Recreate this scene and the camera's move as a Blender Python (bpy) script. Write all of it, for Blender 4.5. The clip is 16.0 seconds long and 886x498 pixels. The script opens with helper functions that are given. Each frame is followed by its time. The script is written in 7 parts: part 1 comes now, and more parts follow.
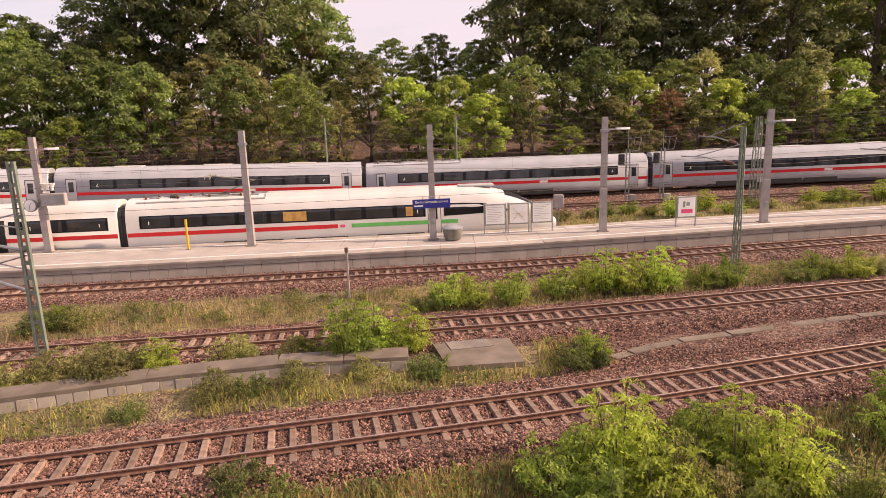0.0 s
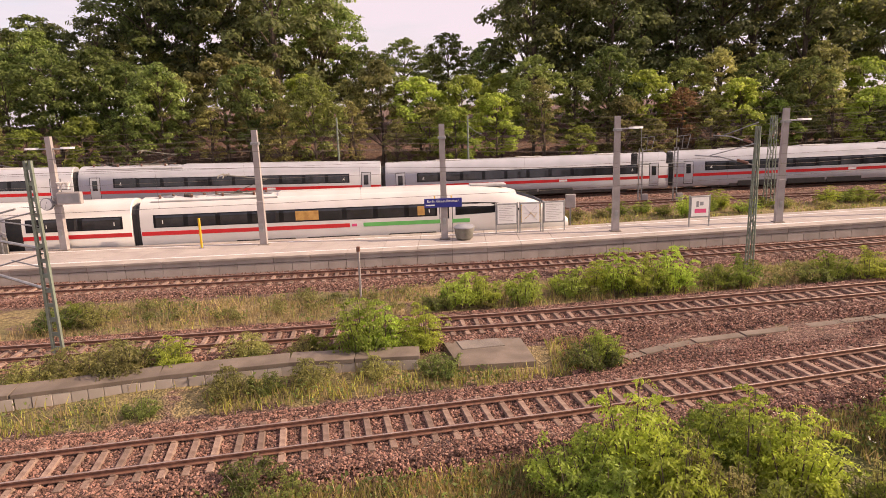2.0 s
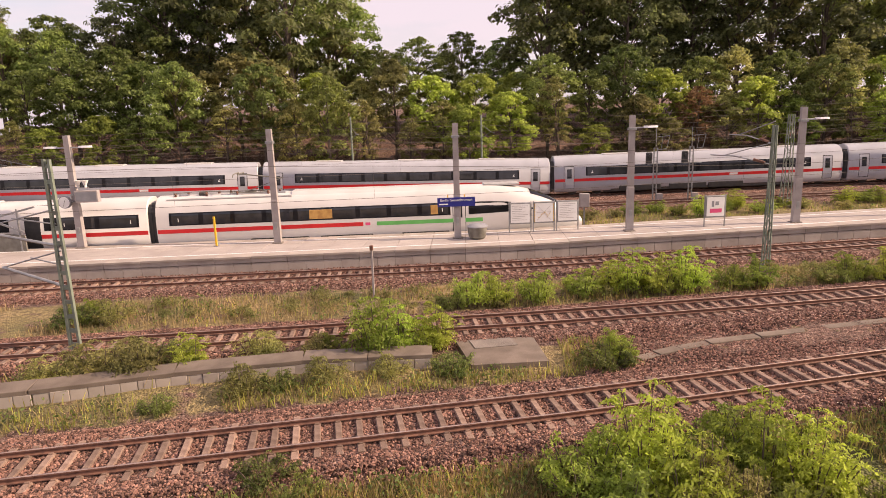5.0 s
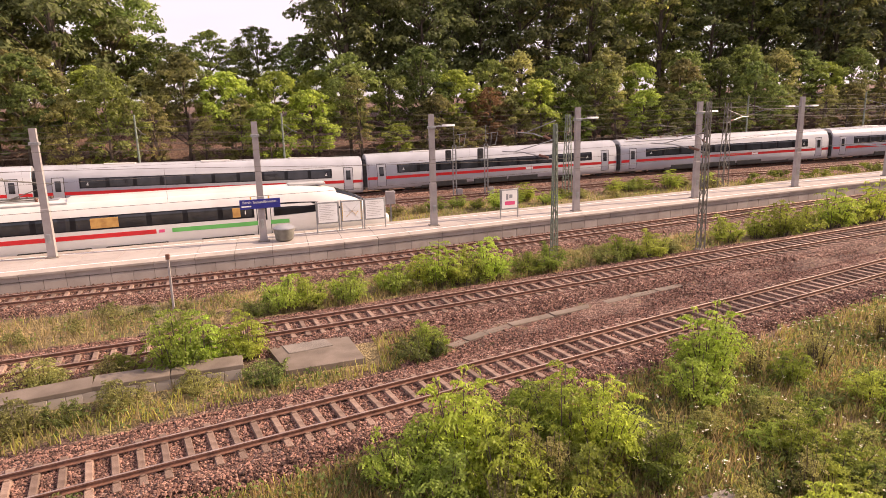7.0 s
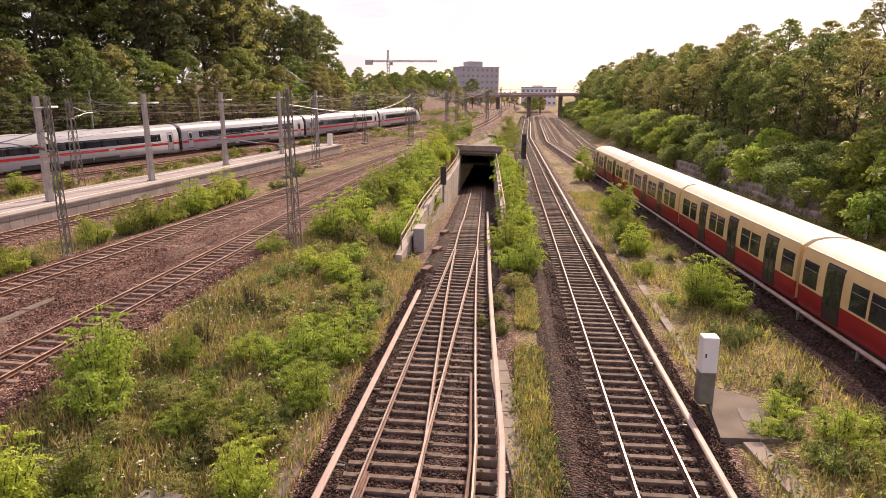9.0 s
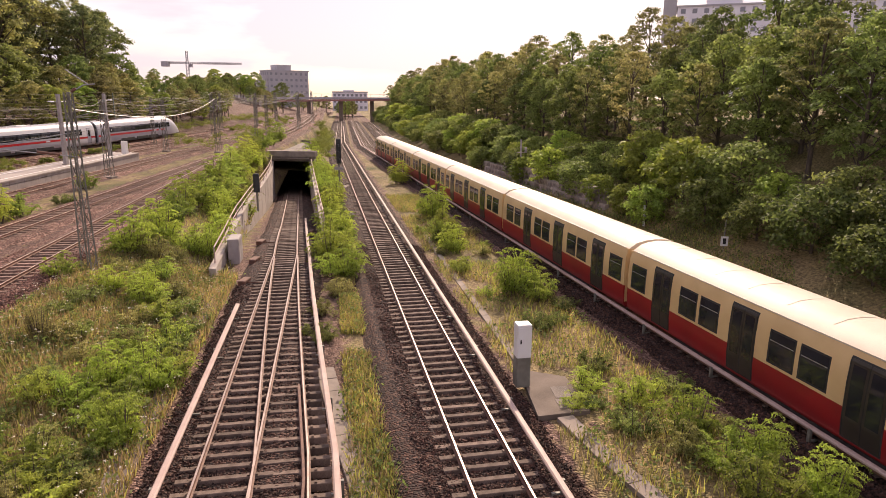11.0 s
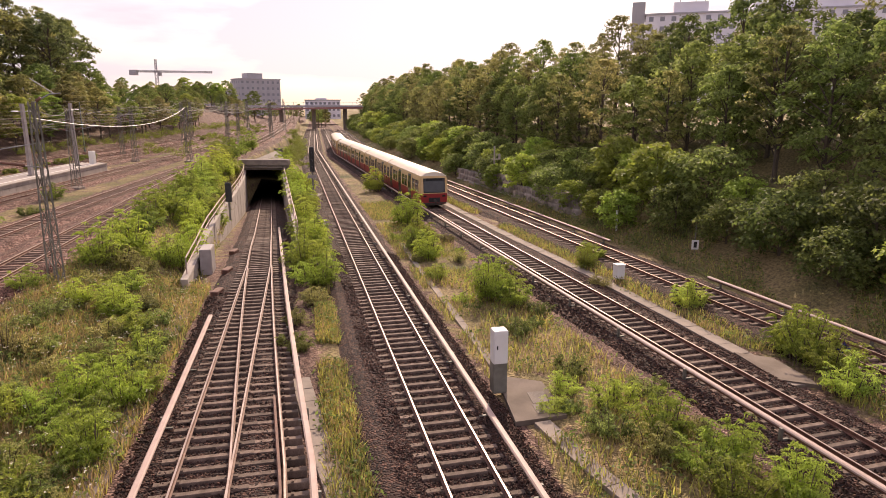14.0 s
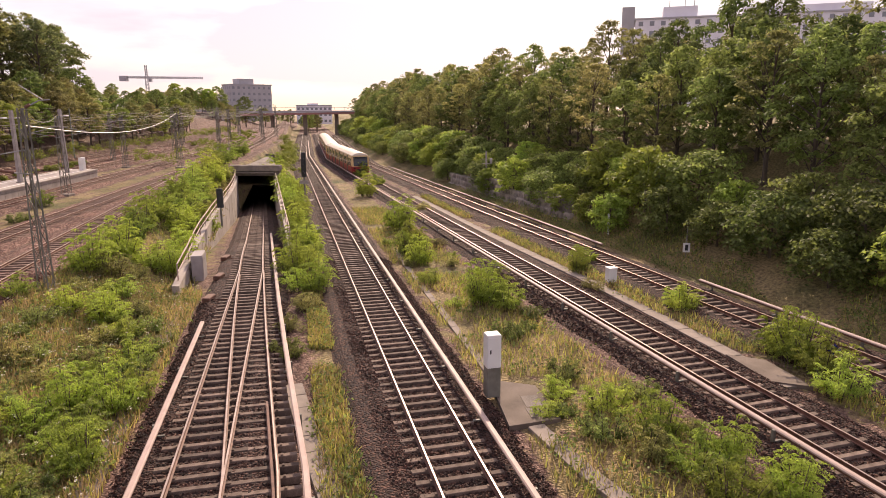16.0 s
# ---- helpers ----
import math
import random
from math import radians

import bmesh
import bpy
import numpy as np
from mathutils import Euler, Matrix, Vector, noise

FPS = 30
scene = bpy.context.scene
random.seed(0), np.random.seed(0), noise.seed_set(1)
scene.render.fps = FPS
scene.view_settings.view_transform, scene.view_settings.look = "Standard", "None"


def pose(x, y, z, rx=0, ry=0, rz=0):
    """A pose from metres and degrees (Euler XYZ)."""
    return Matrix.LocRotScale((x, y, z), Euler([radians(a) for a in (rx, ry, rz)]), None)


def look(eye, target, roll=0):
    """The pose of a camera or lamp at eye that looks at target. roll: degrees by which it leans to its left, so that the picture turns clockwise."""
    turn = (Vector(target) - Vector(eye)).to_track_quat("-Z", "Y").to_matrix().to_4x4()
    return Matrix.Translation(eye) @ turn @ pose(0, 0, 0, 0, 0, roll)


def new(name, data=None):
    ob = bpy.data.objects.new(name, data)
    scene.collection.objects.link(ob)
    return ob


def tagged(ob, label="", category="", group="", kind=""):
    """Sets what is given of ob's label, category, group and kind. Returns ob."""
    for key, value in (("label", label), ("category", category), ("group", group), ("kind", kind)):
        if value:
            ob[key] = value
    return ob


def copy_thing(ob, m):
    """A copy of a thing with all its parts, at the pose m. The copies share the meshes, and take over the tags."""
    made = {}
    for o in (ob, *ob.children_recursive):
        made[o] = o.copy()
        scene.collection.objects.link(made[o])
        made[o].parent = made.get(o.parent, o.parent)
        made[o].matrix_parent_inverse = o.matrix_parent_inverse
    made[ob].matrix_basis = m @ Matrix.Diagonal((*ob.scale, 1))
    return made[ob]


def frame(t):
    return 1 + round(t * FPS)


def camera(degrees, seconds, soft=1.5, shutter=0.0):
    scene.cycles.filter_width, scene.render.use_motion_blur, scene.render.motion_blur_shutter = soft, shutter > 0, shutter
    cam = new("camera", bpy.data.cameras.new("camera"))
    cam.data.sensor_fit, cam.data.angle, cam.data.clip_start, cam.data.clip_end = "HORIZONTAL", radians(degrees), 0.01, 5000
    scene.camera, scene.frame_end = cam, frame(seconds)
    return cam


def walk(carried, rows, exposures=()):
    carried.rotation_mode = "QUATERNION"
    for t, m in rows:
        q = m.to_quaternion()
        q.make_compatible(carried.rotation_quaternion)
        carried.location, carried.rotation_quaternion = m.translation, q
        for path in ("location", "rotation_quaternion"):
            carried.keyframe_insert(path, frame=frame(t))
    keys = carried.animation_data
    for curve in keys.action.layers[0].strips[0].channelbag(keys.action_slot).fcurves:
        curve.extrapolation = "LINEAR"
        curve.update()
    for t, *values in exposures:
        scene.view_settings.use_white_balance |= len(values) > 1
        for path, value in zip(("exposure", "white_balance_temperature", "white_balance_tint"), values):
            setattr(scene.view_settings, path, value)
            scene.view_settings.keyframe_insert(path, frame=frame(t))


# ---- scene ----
CAM_H = 8.9
cam = camera(69.6, 16.0, soft=0.55)
EXPO = 0.55
PATH = [
    (0.0, pose(0, 0, CAM_H, 78.14, 1.78, -0.00)),
    (0.5, pose(0, 0, CAM_H, 78.14, 1.78, 0.32)),
    (1.0, pose(0, 0, CAM_H, 78.14, 1.78, 0.54)),
    (1.5, pose(0, 0, CAM_H, 78.13, 1.81, 0.87)),
    (2.0, pose(0, 0, CAM_H, 78.11, 1.83, 1.05)),
    (2.5, pose(0, 0, CAM_H, 78.12, 1.80, 1.28)),
    (3.0, pose(0, 0, CAM_H, 78.08, 1.77, 1.52)),
    (3.5, pose(0, 0, CAM_H, 78.09, 1.80, 1.75)),
    (6.0, pose(0, 0, CAM_H, 78.03, 1.84, 2.35)),
    (6.5, pose(0, 0, CAM_H, 77.83, 1.74, -3.67)),
    (7.0, pose(0, 0, CAM_H, 77.45, 1.48, -15.05)),
    (7.5, pose(0, 0, CAM_H, 77.05, 1.06, -29.23)),
    (8.0, pose(0, 0, CAM_H, 76.63, 0.43, -44.16)),
    (8.5, pose(0, 0, CAM_H, 76.43, 0.12, -56.99)),
    (9.0, pose(0, 0, CAM_H, 76.43, -0.07, -68.43)),
    (9.5, pose(0, 0, CAM_H, 76.49, -0.33, -76.13)),
    (10.0, pose(0, 0, CAM_H, 76.54, -0.33, -80.59)),
    (12.5, pose(0, 0, CAM_H, 77.19, -0.18, -86.37)),
    (13.0, pose(0, 0, CAM_H, 77.30, -0.13, -86.73)),
    (13.5, pose(0, 0, CAM_H, 77.37, -0.04, -86.93)),
    (14.0, pose(0, 0, CAM_H, 77.50, 0.06, -87.16)),
    (14.5, pose(0, 0, CAM_H, 77.63, 0.08, -87.35)),
    (15.0, pose(0, 0, CAM_H, 77.74, 0.15, -87.55)),
    (15.5, pose(0, 0, CAM_H, 77.80, 0.23, -87.74)),
    (16.0, pose(0, 0, CAM_H, 77.91, 0.30, -87.90)),
]

walk(cam, PATH, [(0.0, EXPO, 7500, 17), (6.0, EXPO, 7500, 17), (7.4, EXPO + 0.3, 7400, 17), (8.6, EXPO + 0.08, 7300, 16), (10.0, EXPO - 0.12, 7100, 16), (16.0, EXPO - 0.12, 7100, 16)])

# ---- light ----
SUN_AZ, SUN_EL = 93.0, 33.0
world = bpy.data.worlds.new("sky")
scene.world = world
world.use_nodes = True
wn, wl = world.node_tree.nodes, world.node_tree.links
sky = wn.new("ShaderNodeTexSky")
sky.sky_type, sky.sun_disc = "NISHITA", False
sky.sun_elevation, sky.sun_rotation = radians(SUN_EL), radians(SUN_AZ)
sky.air_density, sky.dust_density, sky.ozone_density = 1.0, 1.8, 1.0
wco = wn.new("ShaderNodeTexCoord")
wmap = wn.new("ShaderNodeMapping")
wmap.inputs["Scale"].default_value = (1.0, 1.0, 4.0)
wnoise = wn.new("ShaderNodeTexNoise")
wnoise.inputs["Scale"].default_value, wnoise.inputs["Detail"].default_value = 2.2, 7.0
wramp = wn.new("ShaderNodeValToRGB")
wramp.color_ramp.elements[0].position, wramp.color_ramp.elements[0].color = 0.26, (0, 0, 0, 1)
wramp.color_ramp.elements[1].position, wramp.color_ramp.elements[1].color = 0.52, (1, 1, 1, 1)
wmix = wn.new("ShaderNodeMix")
wmix.data_type = "RGBA"
wmul = wn.new("ShaderNodeMath")
wmul.operation = "MULTIPLY"
wmul.inputs[1].default_value = 0.86
wl.new(wco.outputs["Generated"], wmap.inputs["Vector"])
wl.new(wmap.outputs["Vector"], wnoise.inputs["Vector"])
wl.new(wnoise.outputs["Fac"], wramp.inputs["Fac"])
wl.new(wramp.outputs["Color"], wmul.inputs[0])
wl.new(wmul.outputs[0], wmix.inputs["Factor"])
wl.new(sky.outputs["Color"], wmix.inputs["A"])
wmix.inputs["B"].default_value = (4.9, 4.45, 5.3, 1)
wl.new(wmix.outputs["Result"], wn["Background"].inputs["Color"])
wn["Background"].inputs["Strength"].default_value = 0.128

sun_data = bpy.data.lights.new("sun", "SUN")
sun_data.energy, sun_data.angle, sun_data.color = 4.4, radians(0.6), (1.0, 0.83, 0.66)
sun = new("sun", sun_data)
_a, _e = radians(SUN_AZ), radians(SUN_EL)
sun.matrix_world = look((300 * math.sin(_a), 300 * math.cos(_a), 200), (300 * math.sin(_a) - math.cos(_e) * math.sin(_a), 300 * math.cos(_a) - math.cos(_e) * math.cos(_a), 200 - math.sin(_e)))


# ---- materials ----
def mat(name, c1, c2=None, scale=3.0, rough=0.7, bump=0.0, metal=0.0, fine=40.0, rand=0.0, island=0.0, trans=0.0, c3=None, stretch=None, treewise=0.0):
    """Two-scale noise material: c1 and c2 mixed by broad noise, c3 by fine specks; rand and island vary the value by object or by loose piece."""
    m = bpy.data.materials.new(name)
    m.use_nodes = True
    n, l = m.node_tree.nodes, m.node_tree.links
    b = n["Principled BSDF"]
    b.inputs["Roughness"].default_value, b.inputs["Metallic"].default_value = rough, metal
    c2 = c2 or tuple(v * 0.72 for v in c1)
    co = n.new("ShaderNodeTexCoord")
    vec = co.outputs["Object"]
    if stretch:
        mp = n.new("ShaderNodeMapping")
        mp.inputs["Scale"].default_value = stretch
        l.new(vec, mp.inputs["Vector"])
        vec = mp.outputs["Vector"]
    t1 = n.new("ShaderNodeTexNoise")
    t1.inputs["Scale"].default_value, t1.inputs["Detail"].default_value = scale, 5.0
    l.new(vec, t1.inputs["Vector"])
    r1 = n.new("ShaderNodeValToRGB")
    r1.color_ramp.elements[0].position, r1.color_ramp.elements[1].position = 0.38, 0.64
    r1.color_ramp.elements[0].color, r1.color_ramp.elements[1].color = (*c1, 1), (*c2, 1)
    l.new(t1.outputs["Fac"], r1.inputs["Fac"])
    col = r1.outputs["Color"]
    t2 = n.new("ShaderNodeTexNoise")
    t2.inputs["Scale"].default_value, t2.inputs["Detail"].default_value = fine, 3.0
    l.new(vec, t2.inputs["Vector"])
    if c3:
        r2 = n.new("ShaderNodeValToRGB")
        r2.color_ramp.elements[0].position, r2.color_ramp.elements[1].position = 0.52, 0.68
        l.new(t2.outputs["Fac"], r2.inputs["Fac"])
        mx = n.new("ShaderNodeMix")
        mx.data_type = "RGBA"
        l.new(r2.outputs["Color"], mx.inputs["Factor"])
        l.new(col, mx.inputs["A"])
        mx.inputs["B"].default_value = (*c3, 1)
        col = mx.outputs["Result"]
    if treewise:
        ob_r = n.new("ShaderNodeObjectInfo").outputs["Random"]
        for out, lo_, hi_ in (("Value", 1 - treewise, 1 + treewise), ("Hue", 0.482, 0.512)):
            mr = n.new("ShaderNodeMapRange")
            mr.inputs["To Min"].default_value, mr.inputs["To Max"].default_value = lo_, hi_
            l.new(ob_r, mr.inputs["Value"])
            if out == "Value":
                hv = n.new("ShaderNodeHueSaturation")
                l.new(col, hv.inputs["Color"])
                l.new(mr.outputs["Result"], hv.inputs["Value"])
            else:
                ml = n.new("ShaderNodeMath")
                ml.operation = "PINGPONG"
                ml.inputs[1].default_value = 0.13
                l.new(ob_r, ml.inputs[0])
                mr.inputs["From Max"].default_value = 0.13
                l.new(ml.outputs[0], mr.inputs["Value"])
                l.new(mr.outputs["Result"], hv.inputs["Hue"])
        col = hv.outputs["Color"]
    if rand or island:
        src = n.new("ShaderNodeObjectInfo").outputs["Random"] if rand else n.new("ShaderNodeNewGeometry").outputs["Random Per Island"]
        mr = n.new("ShaderNodeMapRange")
        k = rand or island
        mr.inputs["To Min"].default_value, mr.inputs["To Max"].default_value = 1 - k, 1 + k
        l.new(src, mr.inputs["Value"])
        hs = n.new("ShaderNodeHueSaturation")
        l.new(mr.outputs["Result"], hs.inputs["Value"])
        l.new(col, hs.inputs["Color"])
        col = hs.outputs["Color"]
    l.new(col, b.inputs["Base Color"])
    if bump:
        bp = n.new("ShaderNodeBump")
        bp.inputs["Strength"].default_value, bp.inputs["Distance"].default_value = min(1.0, bump), 0.02 if bump <= 1 else 0.02 * bump
        l.new(t2.outputs["Fac"], bp.inputs["Height"])
        l.new(bp.outputs["Normal"], b.inputs["Normal"])
    if trans:
        tr = n.new("ShaderNodeBsdfTranslucent")
        l.new(col, tr.inputs["Color"])
        ms = n.new("ShaderNodeMixShader")
        ms.inputs["Fac"].default_value = trans
        l.new(b.outputs["BSDF"], ms.inputs[1])
        l.new(tr.outputs["BSDF"], ms.inputs[2])
        l.new(ms.outputs["Shader"], n["Material Output"].inputs["Surface"])
    return m


def glass_dark(name, c=(0.012, 0.013, 0.016), rough=0.06):
    m = mat(name, c, tuple(v * 1.6 for v in c), 1.2, rough)
    m.node_tree.nodes["Principled BSDF"].inputs["Specular IOR Level"].default_value = 0.6
    return m


def stones(name, c1, c2, c3, size=14.0, depth=0.1):
    """Crushed-stone ballast: cells of varied colour with deep joints."""
    m = bpy.data.materials.new(name)
    m.use_nodes = True
    n, l = m.node_tree.nodes, m.node_tree.links
    b = n["Principled BSDF"]
    b.inputs["Roughness"].default_value = 0.9
    co = n.new("ShaderNodeTexCoord")
    v = n.new("ShaderNodeTexVoronoi")
    v.inputs["Scale"].default_value = size
    l.new(co.outputs["Object"], v.inputs["Vector"])
    sep = n.new("ShaderNodeSeparateColor")
    l.new(v.outputs["Color"], sep.inputs["Color"])
    r = n.new("ShaderNodeValToRGB")
    e = r.color_ramp.elements
    e[0].color, e[1].color, e[1].position = (*c1, 1), (*c3, 1), 1.0
    mid = e.new(0.55)
    mid.color = (*c2, 1)
    l.new(sep.outputs["Red"], r.inputs["Fac"])
    big = n.new("ShaderNodeTexNoise")
    big.inputs["Scale"].default_value, big.inputs["Detail"].default_value = 0.5, 6.0
    l.new(co.outputs["Object"], big.inputs["Vector"])
    mr = n.new("ShaderNodeMapRange")
    mr.inputs["From Min"].default_value, mr.inputs["From Max"].default_value = 0.3, 0.7
    mr.inputs["To Min"].default_value, mr.inputs["To Max"].default_value = 0.7, 1.3
    l.new(big.outputs["Fac"], mr.inputs["Value"])
    hs = n.new("ShaderNodeHueSaturation")
    l.new(r.outputs["Color"], hs.inputs["Color"])
    l.new(mr.outputs["Result"], hs.inputs["Value"])
    l.new(hs.outputs["Color"], b.inputs["Base Color"])
    bp = n.new("ShaderNodeBump")
    bp.invert = True
    bp.inputs["Strength"].default_value, bp.inputs["Distance"].default_value = 1.0, depth
    l.new(v.outputs["Distance"], bp.inputs["Height"])
    l.new(bp.outputs["Normal"], b.inputs["Normal"])
    return m


def ground_material():
    """Soil, dry grass and green growth over gravel; the amount of gravel comes from the sheet's own layout."""
    m = stones("ground_cover", (0.06, 0.028, 0.021), (0.15, 0.08, 0.06), (0.32, 0.205, 0.16), 12.0, 0.11)
    n, l = m.node_tree.nodes, m.node_tree.links
    b = n["Principled BSDF"]
    stone = b.inputs["Base Color"].links[0].from_socket
    co = n.new("ShaderNodeTexCoord")
    a, f = n.new("ShaderNodeTexNoise"), n.new("ShaderNodeTexNoise")
    a.inputs["Scale"].default_value, a.inputs["Detail"].default_value = 0.22, 6.0
    f.inputs["Scale"].default_value, f.inputs["Detail"].default_value = 6.0, 8.0
    for t in (a, f):
        l.new(co.outputs["Object"], t.inputs["Vector"])
    r = n.new("ShaderNodeValToRGB")
    e = r.color_ramp.elements
    e[0].position, e[0].color = 0.3, (0.11, 0.115, 0.036, 1)
    e[1].position, e[1].color = 0.66, (0.35, 0.255, 0.13, 1)
    k = e.new(0.5)
    k.color = (0.26, 0.2, 0.088, 1)
    l.new(a.outputs["Fac"], r.inputs["Fac"])
    mr = n.new("ShaderNodeMapRange")
    mr.inputs["From Min"].default_value, mr.inputs["From Max"].default_value = 0.3, 0.7
    mr.inputs["To Min"].default_value, mr.inputs["To Max"].default_value = 0.45, 1.45
    l.new(f.outputs["Fac"], mr.inputs["Value"])
    hs = n.new("ShaderNodeHueSaturation")
    l.new(r.outputs["Color"], hs.inputs["Color"])
    l.new(mr.outputs["Result"], hs.inputs["Value"])
    at = n.new("ShaderNodeAttribute")
    at.attribute_name = "growth"
    ad = n.new("ShaderNodeMath")
    ad.operation = "ADD"
    l.new(at.outputs["Fac"], ad.inputs[0])
    f2 = n.new("ShaderNodeTexNoise")
    f2.inputs["Scale"].default_value, f2.inputs["Detail"].default_value = 1.3, 6.0
    l.new(co.outputs["Object"], f2.inputs["Vector"])
    l.new(f2.outputs["Fac"], ad.inputs[1])
    rr = n.new("ShaderNodeMapRange")
    rr.inputs["From Min"].default_value, rr.inputs["From Max"].default_value = 0.92, 1.08
    l.new(ad.outputs[0], rr.inputs["Value"])
    mx = n.new("ShaderNodeMix")
    mx.data_type = "RGBA"
    l.new(rr.outputs["Result"], mx.inputs["Factor"])
    l.new(stone, mx.inputs["A"])
    l.new(hs.outputs["Color"], mx.inputs["B"])
    l.new(mx.outputs["Result"], b.inputs["Base Color"])
    return m


M_GROUND = ground_material()
M_BALLAST = stones("brown_ballast", (0.05, 0.019, 0.013), (0.18, 0.085, 0.061), (0.45, 0.285, 0.225), 12.5, 0.13)
M_BALLAST_DARK = stones("dark_ballast", (0.014, 0.005, 0.004), (0.04, 0.016, 0.011), (0.13, 0.062, 0.043), 12.5, 0.13)
M_STONE = mat("loose_stone", (0.25, 0.135, 0.103), (0.14, 0.07, 0.052), 3, 0.9, island=0.75)
M_STONE_DARK = mat("loose_dark_stone", (0.07, 0.032, 0.022), (0.036, 0.016, 0.011), 3, 0.9, island=0.8)
M_RAIL = mat("rusty_rail", (0.19, 0.09, 0.062), (0.11, 0.052, 0.038), 5, 0.7, 0.2)
M_RAILTOP = mat("worn_rail_head", (0.42, 0.34, 0.31), (0.3, 0.23, 0.2), 2, 0.45, 0.0, 0.8)
M_RAILHEAD = mat("brown_rail_head", (0.6, 0.45, 0.38), (0.46, 0.32, 0.26), 2, 0.4, 0.0, 0.85)
M_SLEEPER = mat("old_concrete_sleeper", (0.3, 0.205, 0.16), (0.19, 0.12, 0.09), 4, 0.9, 0.3, rand=0.3, c3=(0.14, 0.09, 0.07))
M_SLEEPER_DARK = mat("dark_concrete_sleeper", (0.2, 0.145, 0.115), (0.11, 0.076, 0.058), 4, 0.9, 0.3, rand=0.35, c3=(0.1, 0.065, 0.05))
M_CONCRETE = mat("weathered_concrete", (0.3, 0.245, 0.205), (0.2, 0.165, 0.14), 1.1, 0.88, 0.3, c3=(0.24, 0.2, 0.17), rand=0.08)
M_CONCRETE_DARK = mat("stained_concrete", (0.24, 0.2, 0.175), (0.13, 0.11, 0.095), 0.8, 0.9, 0.3, c3=(0.3, 0.26, 0.22))
M_SLAB = mat("mossy_brown_concrete", (0.21, 0.165, 0.135), (0.13, 0.1, 0.08), 0.9, 0.92, 0.4, c3=(0.16, 0.13, 0.1), rand=0.12)
M_PAVING = mat("platform_paving", (0.44, 0.385, 0.355), (0.36, 0.31, 0.285), 0.7, 0.82, 0.1, c3=(0.33, 0.29, 0.265), rand=0.06)
M_PANEL = mat("platform_edge_panel", (0.42, 0.365, 0.325), (0.32, 0.275, 0.24), 0.9, 0.85, 0.15, rand=0.1, c3=(0.36, 0.31, 0.28))
M_POST = mat("grey_painted_post", (0.38, 0.34, 0.33), (0.3, 0.265, 0.26), 1.5, 0.65, 0.1)
M_STEEL = mat("galvanised_steel", (0.4, 0.4, 0.4), (0.28, 0.28, 0.28), 3, 0.5, 0.1, 0.6)
M_GREEN_STEEL = mat("green_grey_mast_paint", (0.21, 0.25, 0.2), (0.15, 0.17, 0.14), 2, 0.6, 0.1)
M_MAST_DARK = mat("dark_mast_steel", (0.21, 0.2, 0.17), (0.13, 0.12, 0.1), 2, 0.6, 0.1)
M_BLACK = mat("black_rubber", (0.02, 0.02, 0.022), (0.035, 0.032, 0.03), 3, 0.7)
M_UNDER = mat("underframe_grime", (0.045, 0.04, 0.037), (0.075, 0.06, 0.05), 2, 0.75, 0.2)
M_TRAIN = mat("white_train_paint", (0.68, 0.65, 0.63), (0.6, 0.57, 0.55), 0.5, 0.32, 0.0, c3=(0.63, 0.6, 0.57))
# Moving train's white, greyed: the dull light on its side is in the colour.
M_TRAIN_DULL = mat("light_grey_train_paint", (0.44, 0.44, 0.475), (0.38, 0.38, 0.41), 0.5, 0.35)
M_ROOFGREY = mat("train_roof_grey", (0.5, 0.49, 0.49), (0.38, 0.37, 0.36), 1.0, 0.5)
M_RED = mat("red_stripe_paint", (0.62, 0.02, 0.025), (0.52, 0.02, 0.025), 1, 0.35)
M_LIME = mat("green_stripe_paint", (0.12, 0.45, 0.12), (0.1, 0.4, 0.1), 1, 0.35)
M_BAND = glass_dark("tinted_window_band", (0.01, 0.01, 0.012), 0.12)
M_BAND.node_tree.nodes["Principled BSDF"].inputs["Specular IOR Level"].default_value = 0.2
M_PANE = glass_dark("tinted_pane", (0.02, 0.021, 0.025), 0.05)
M_ORANGE = mat("orange_curtain", (0.5, 0.29, 0.09), (0.38, 0.2, 0.06), 3, 0.8)
M_SRED = mat("suburban_red_paint", (0.33, 0.016, 0.02), (0.27, 0.015, 0.018), 0.8, 0.42)
M_SOCHRE = mat("suburban_ochre_paint", (0.74, 0.52, 0.26), (0.66, 0.45, 0.22), 0.8, 0.42)
M_SROOF = mat("suburban_cream_roof", (0.68, 0.59, 0.47), (0.58, 0.5, 0.39), 0.5, 0.55, c3=(0.6, 0.5, 0.4))
M_BLUE = mat("blue_enamel_sign", (0.02, 0.025, 0.22), (0.02, 0.025, 0.2), 1, 0.4)
M_WHITE = mat("white_paint", (0.8, 0.79, 0.78), (0.74, 0.72, 0.7), 1, 0.5)
M_YELLOW = mat("yellow_paint", (0.75, 0.45, 0.03), (0.68, 0.4, 0.03), 1, 0.5)
M_PINK = mat("pink_print", (0.75, 0.08, 0.2), (0.65, 0.08, 0.2), 1, 0.5)
M_INK = mat("grey_print", (0.3, 0.3, 0.32), (0.2, 0.2, 0.22), 1, 0.6)
M_COVER = mat("pinkish_rail_cover", (0.5, 0.375, 0.33), (0.42, 0.3, 0.26), 1.5, 0.65, 0.1, c3=(0.42, 0.31, 0.27))
M_BARK = mat("bark", (0.14, 0.105, 0.08), (0.07, 0.052, 0.042), 6, 0.95, 0.6, stretch=(1, 1, 0.2))
M_WIRE = mat("copper_wire", (0.09, 0.075, 0.065), (0.12, 0.1, 0.085), 1, 0.7, 0, 0.0)
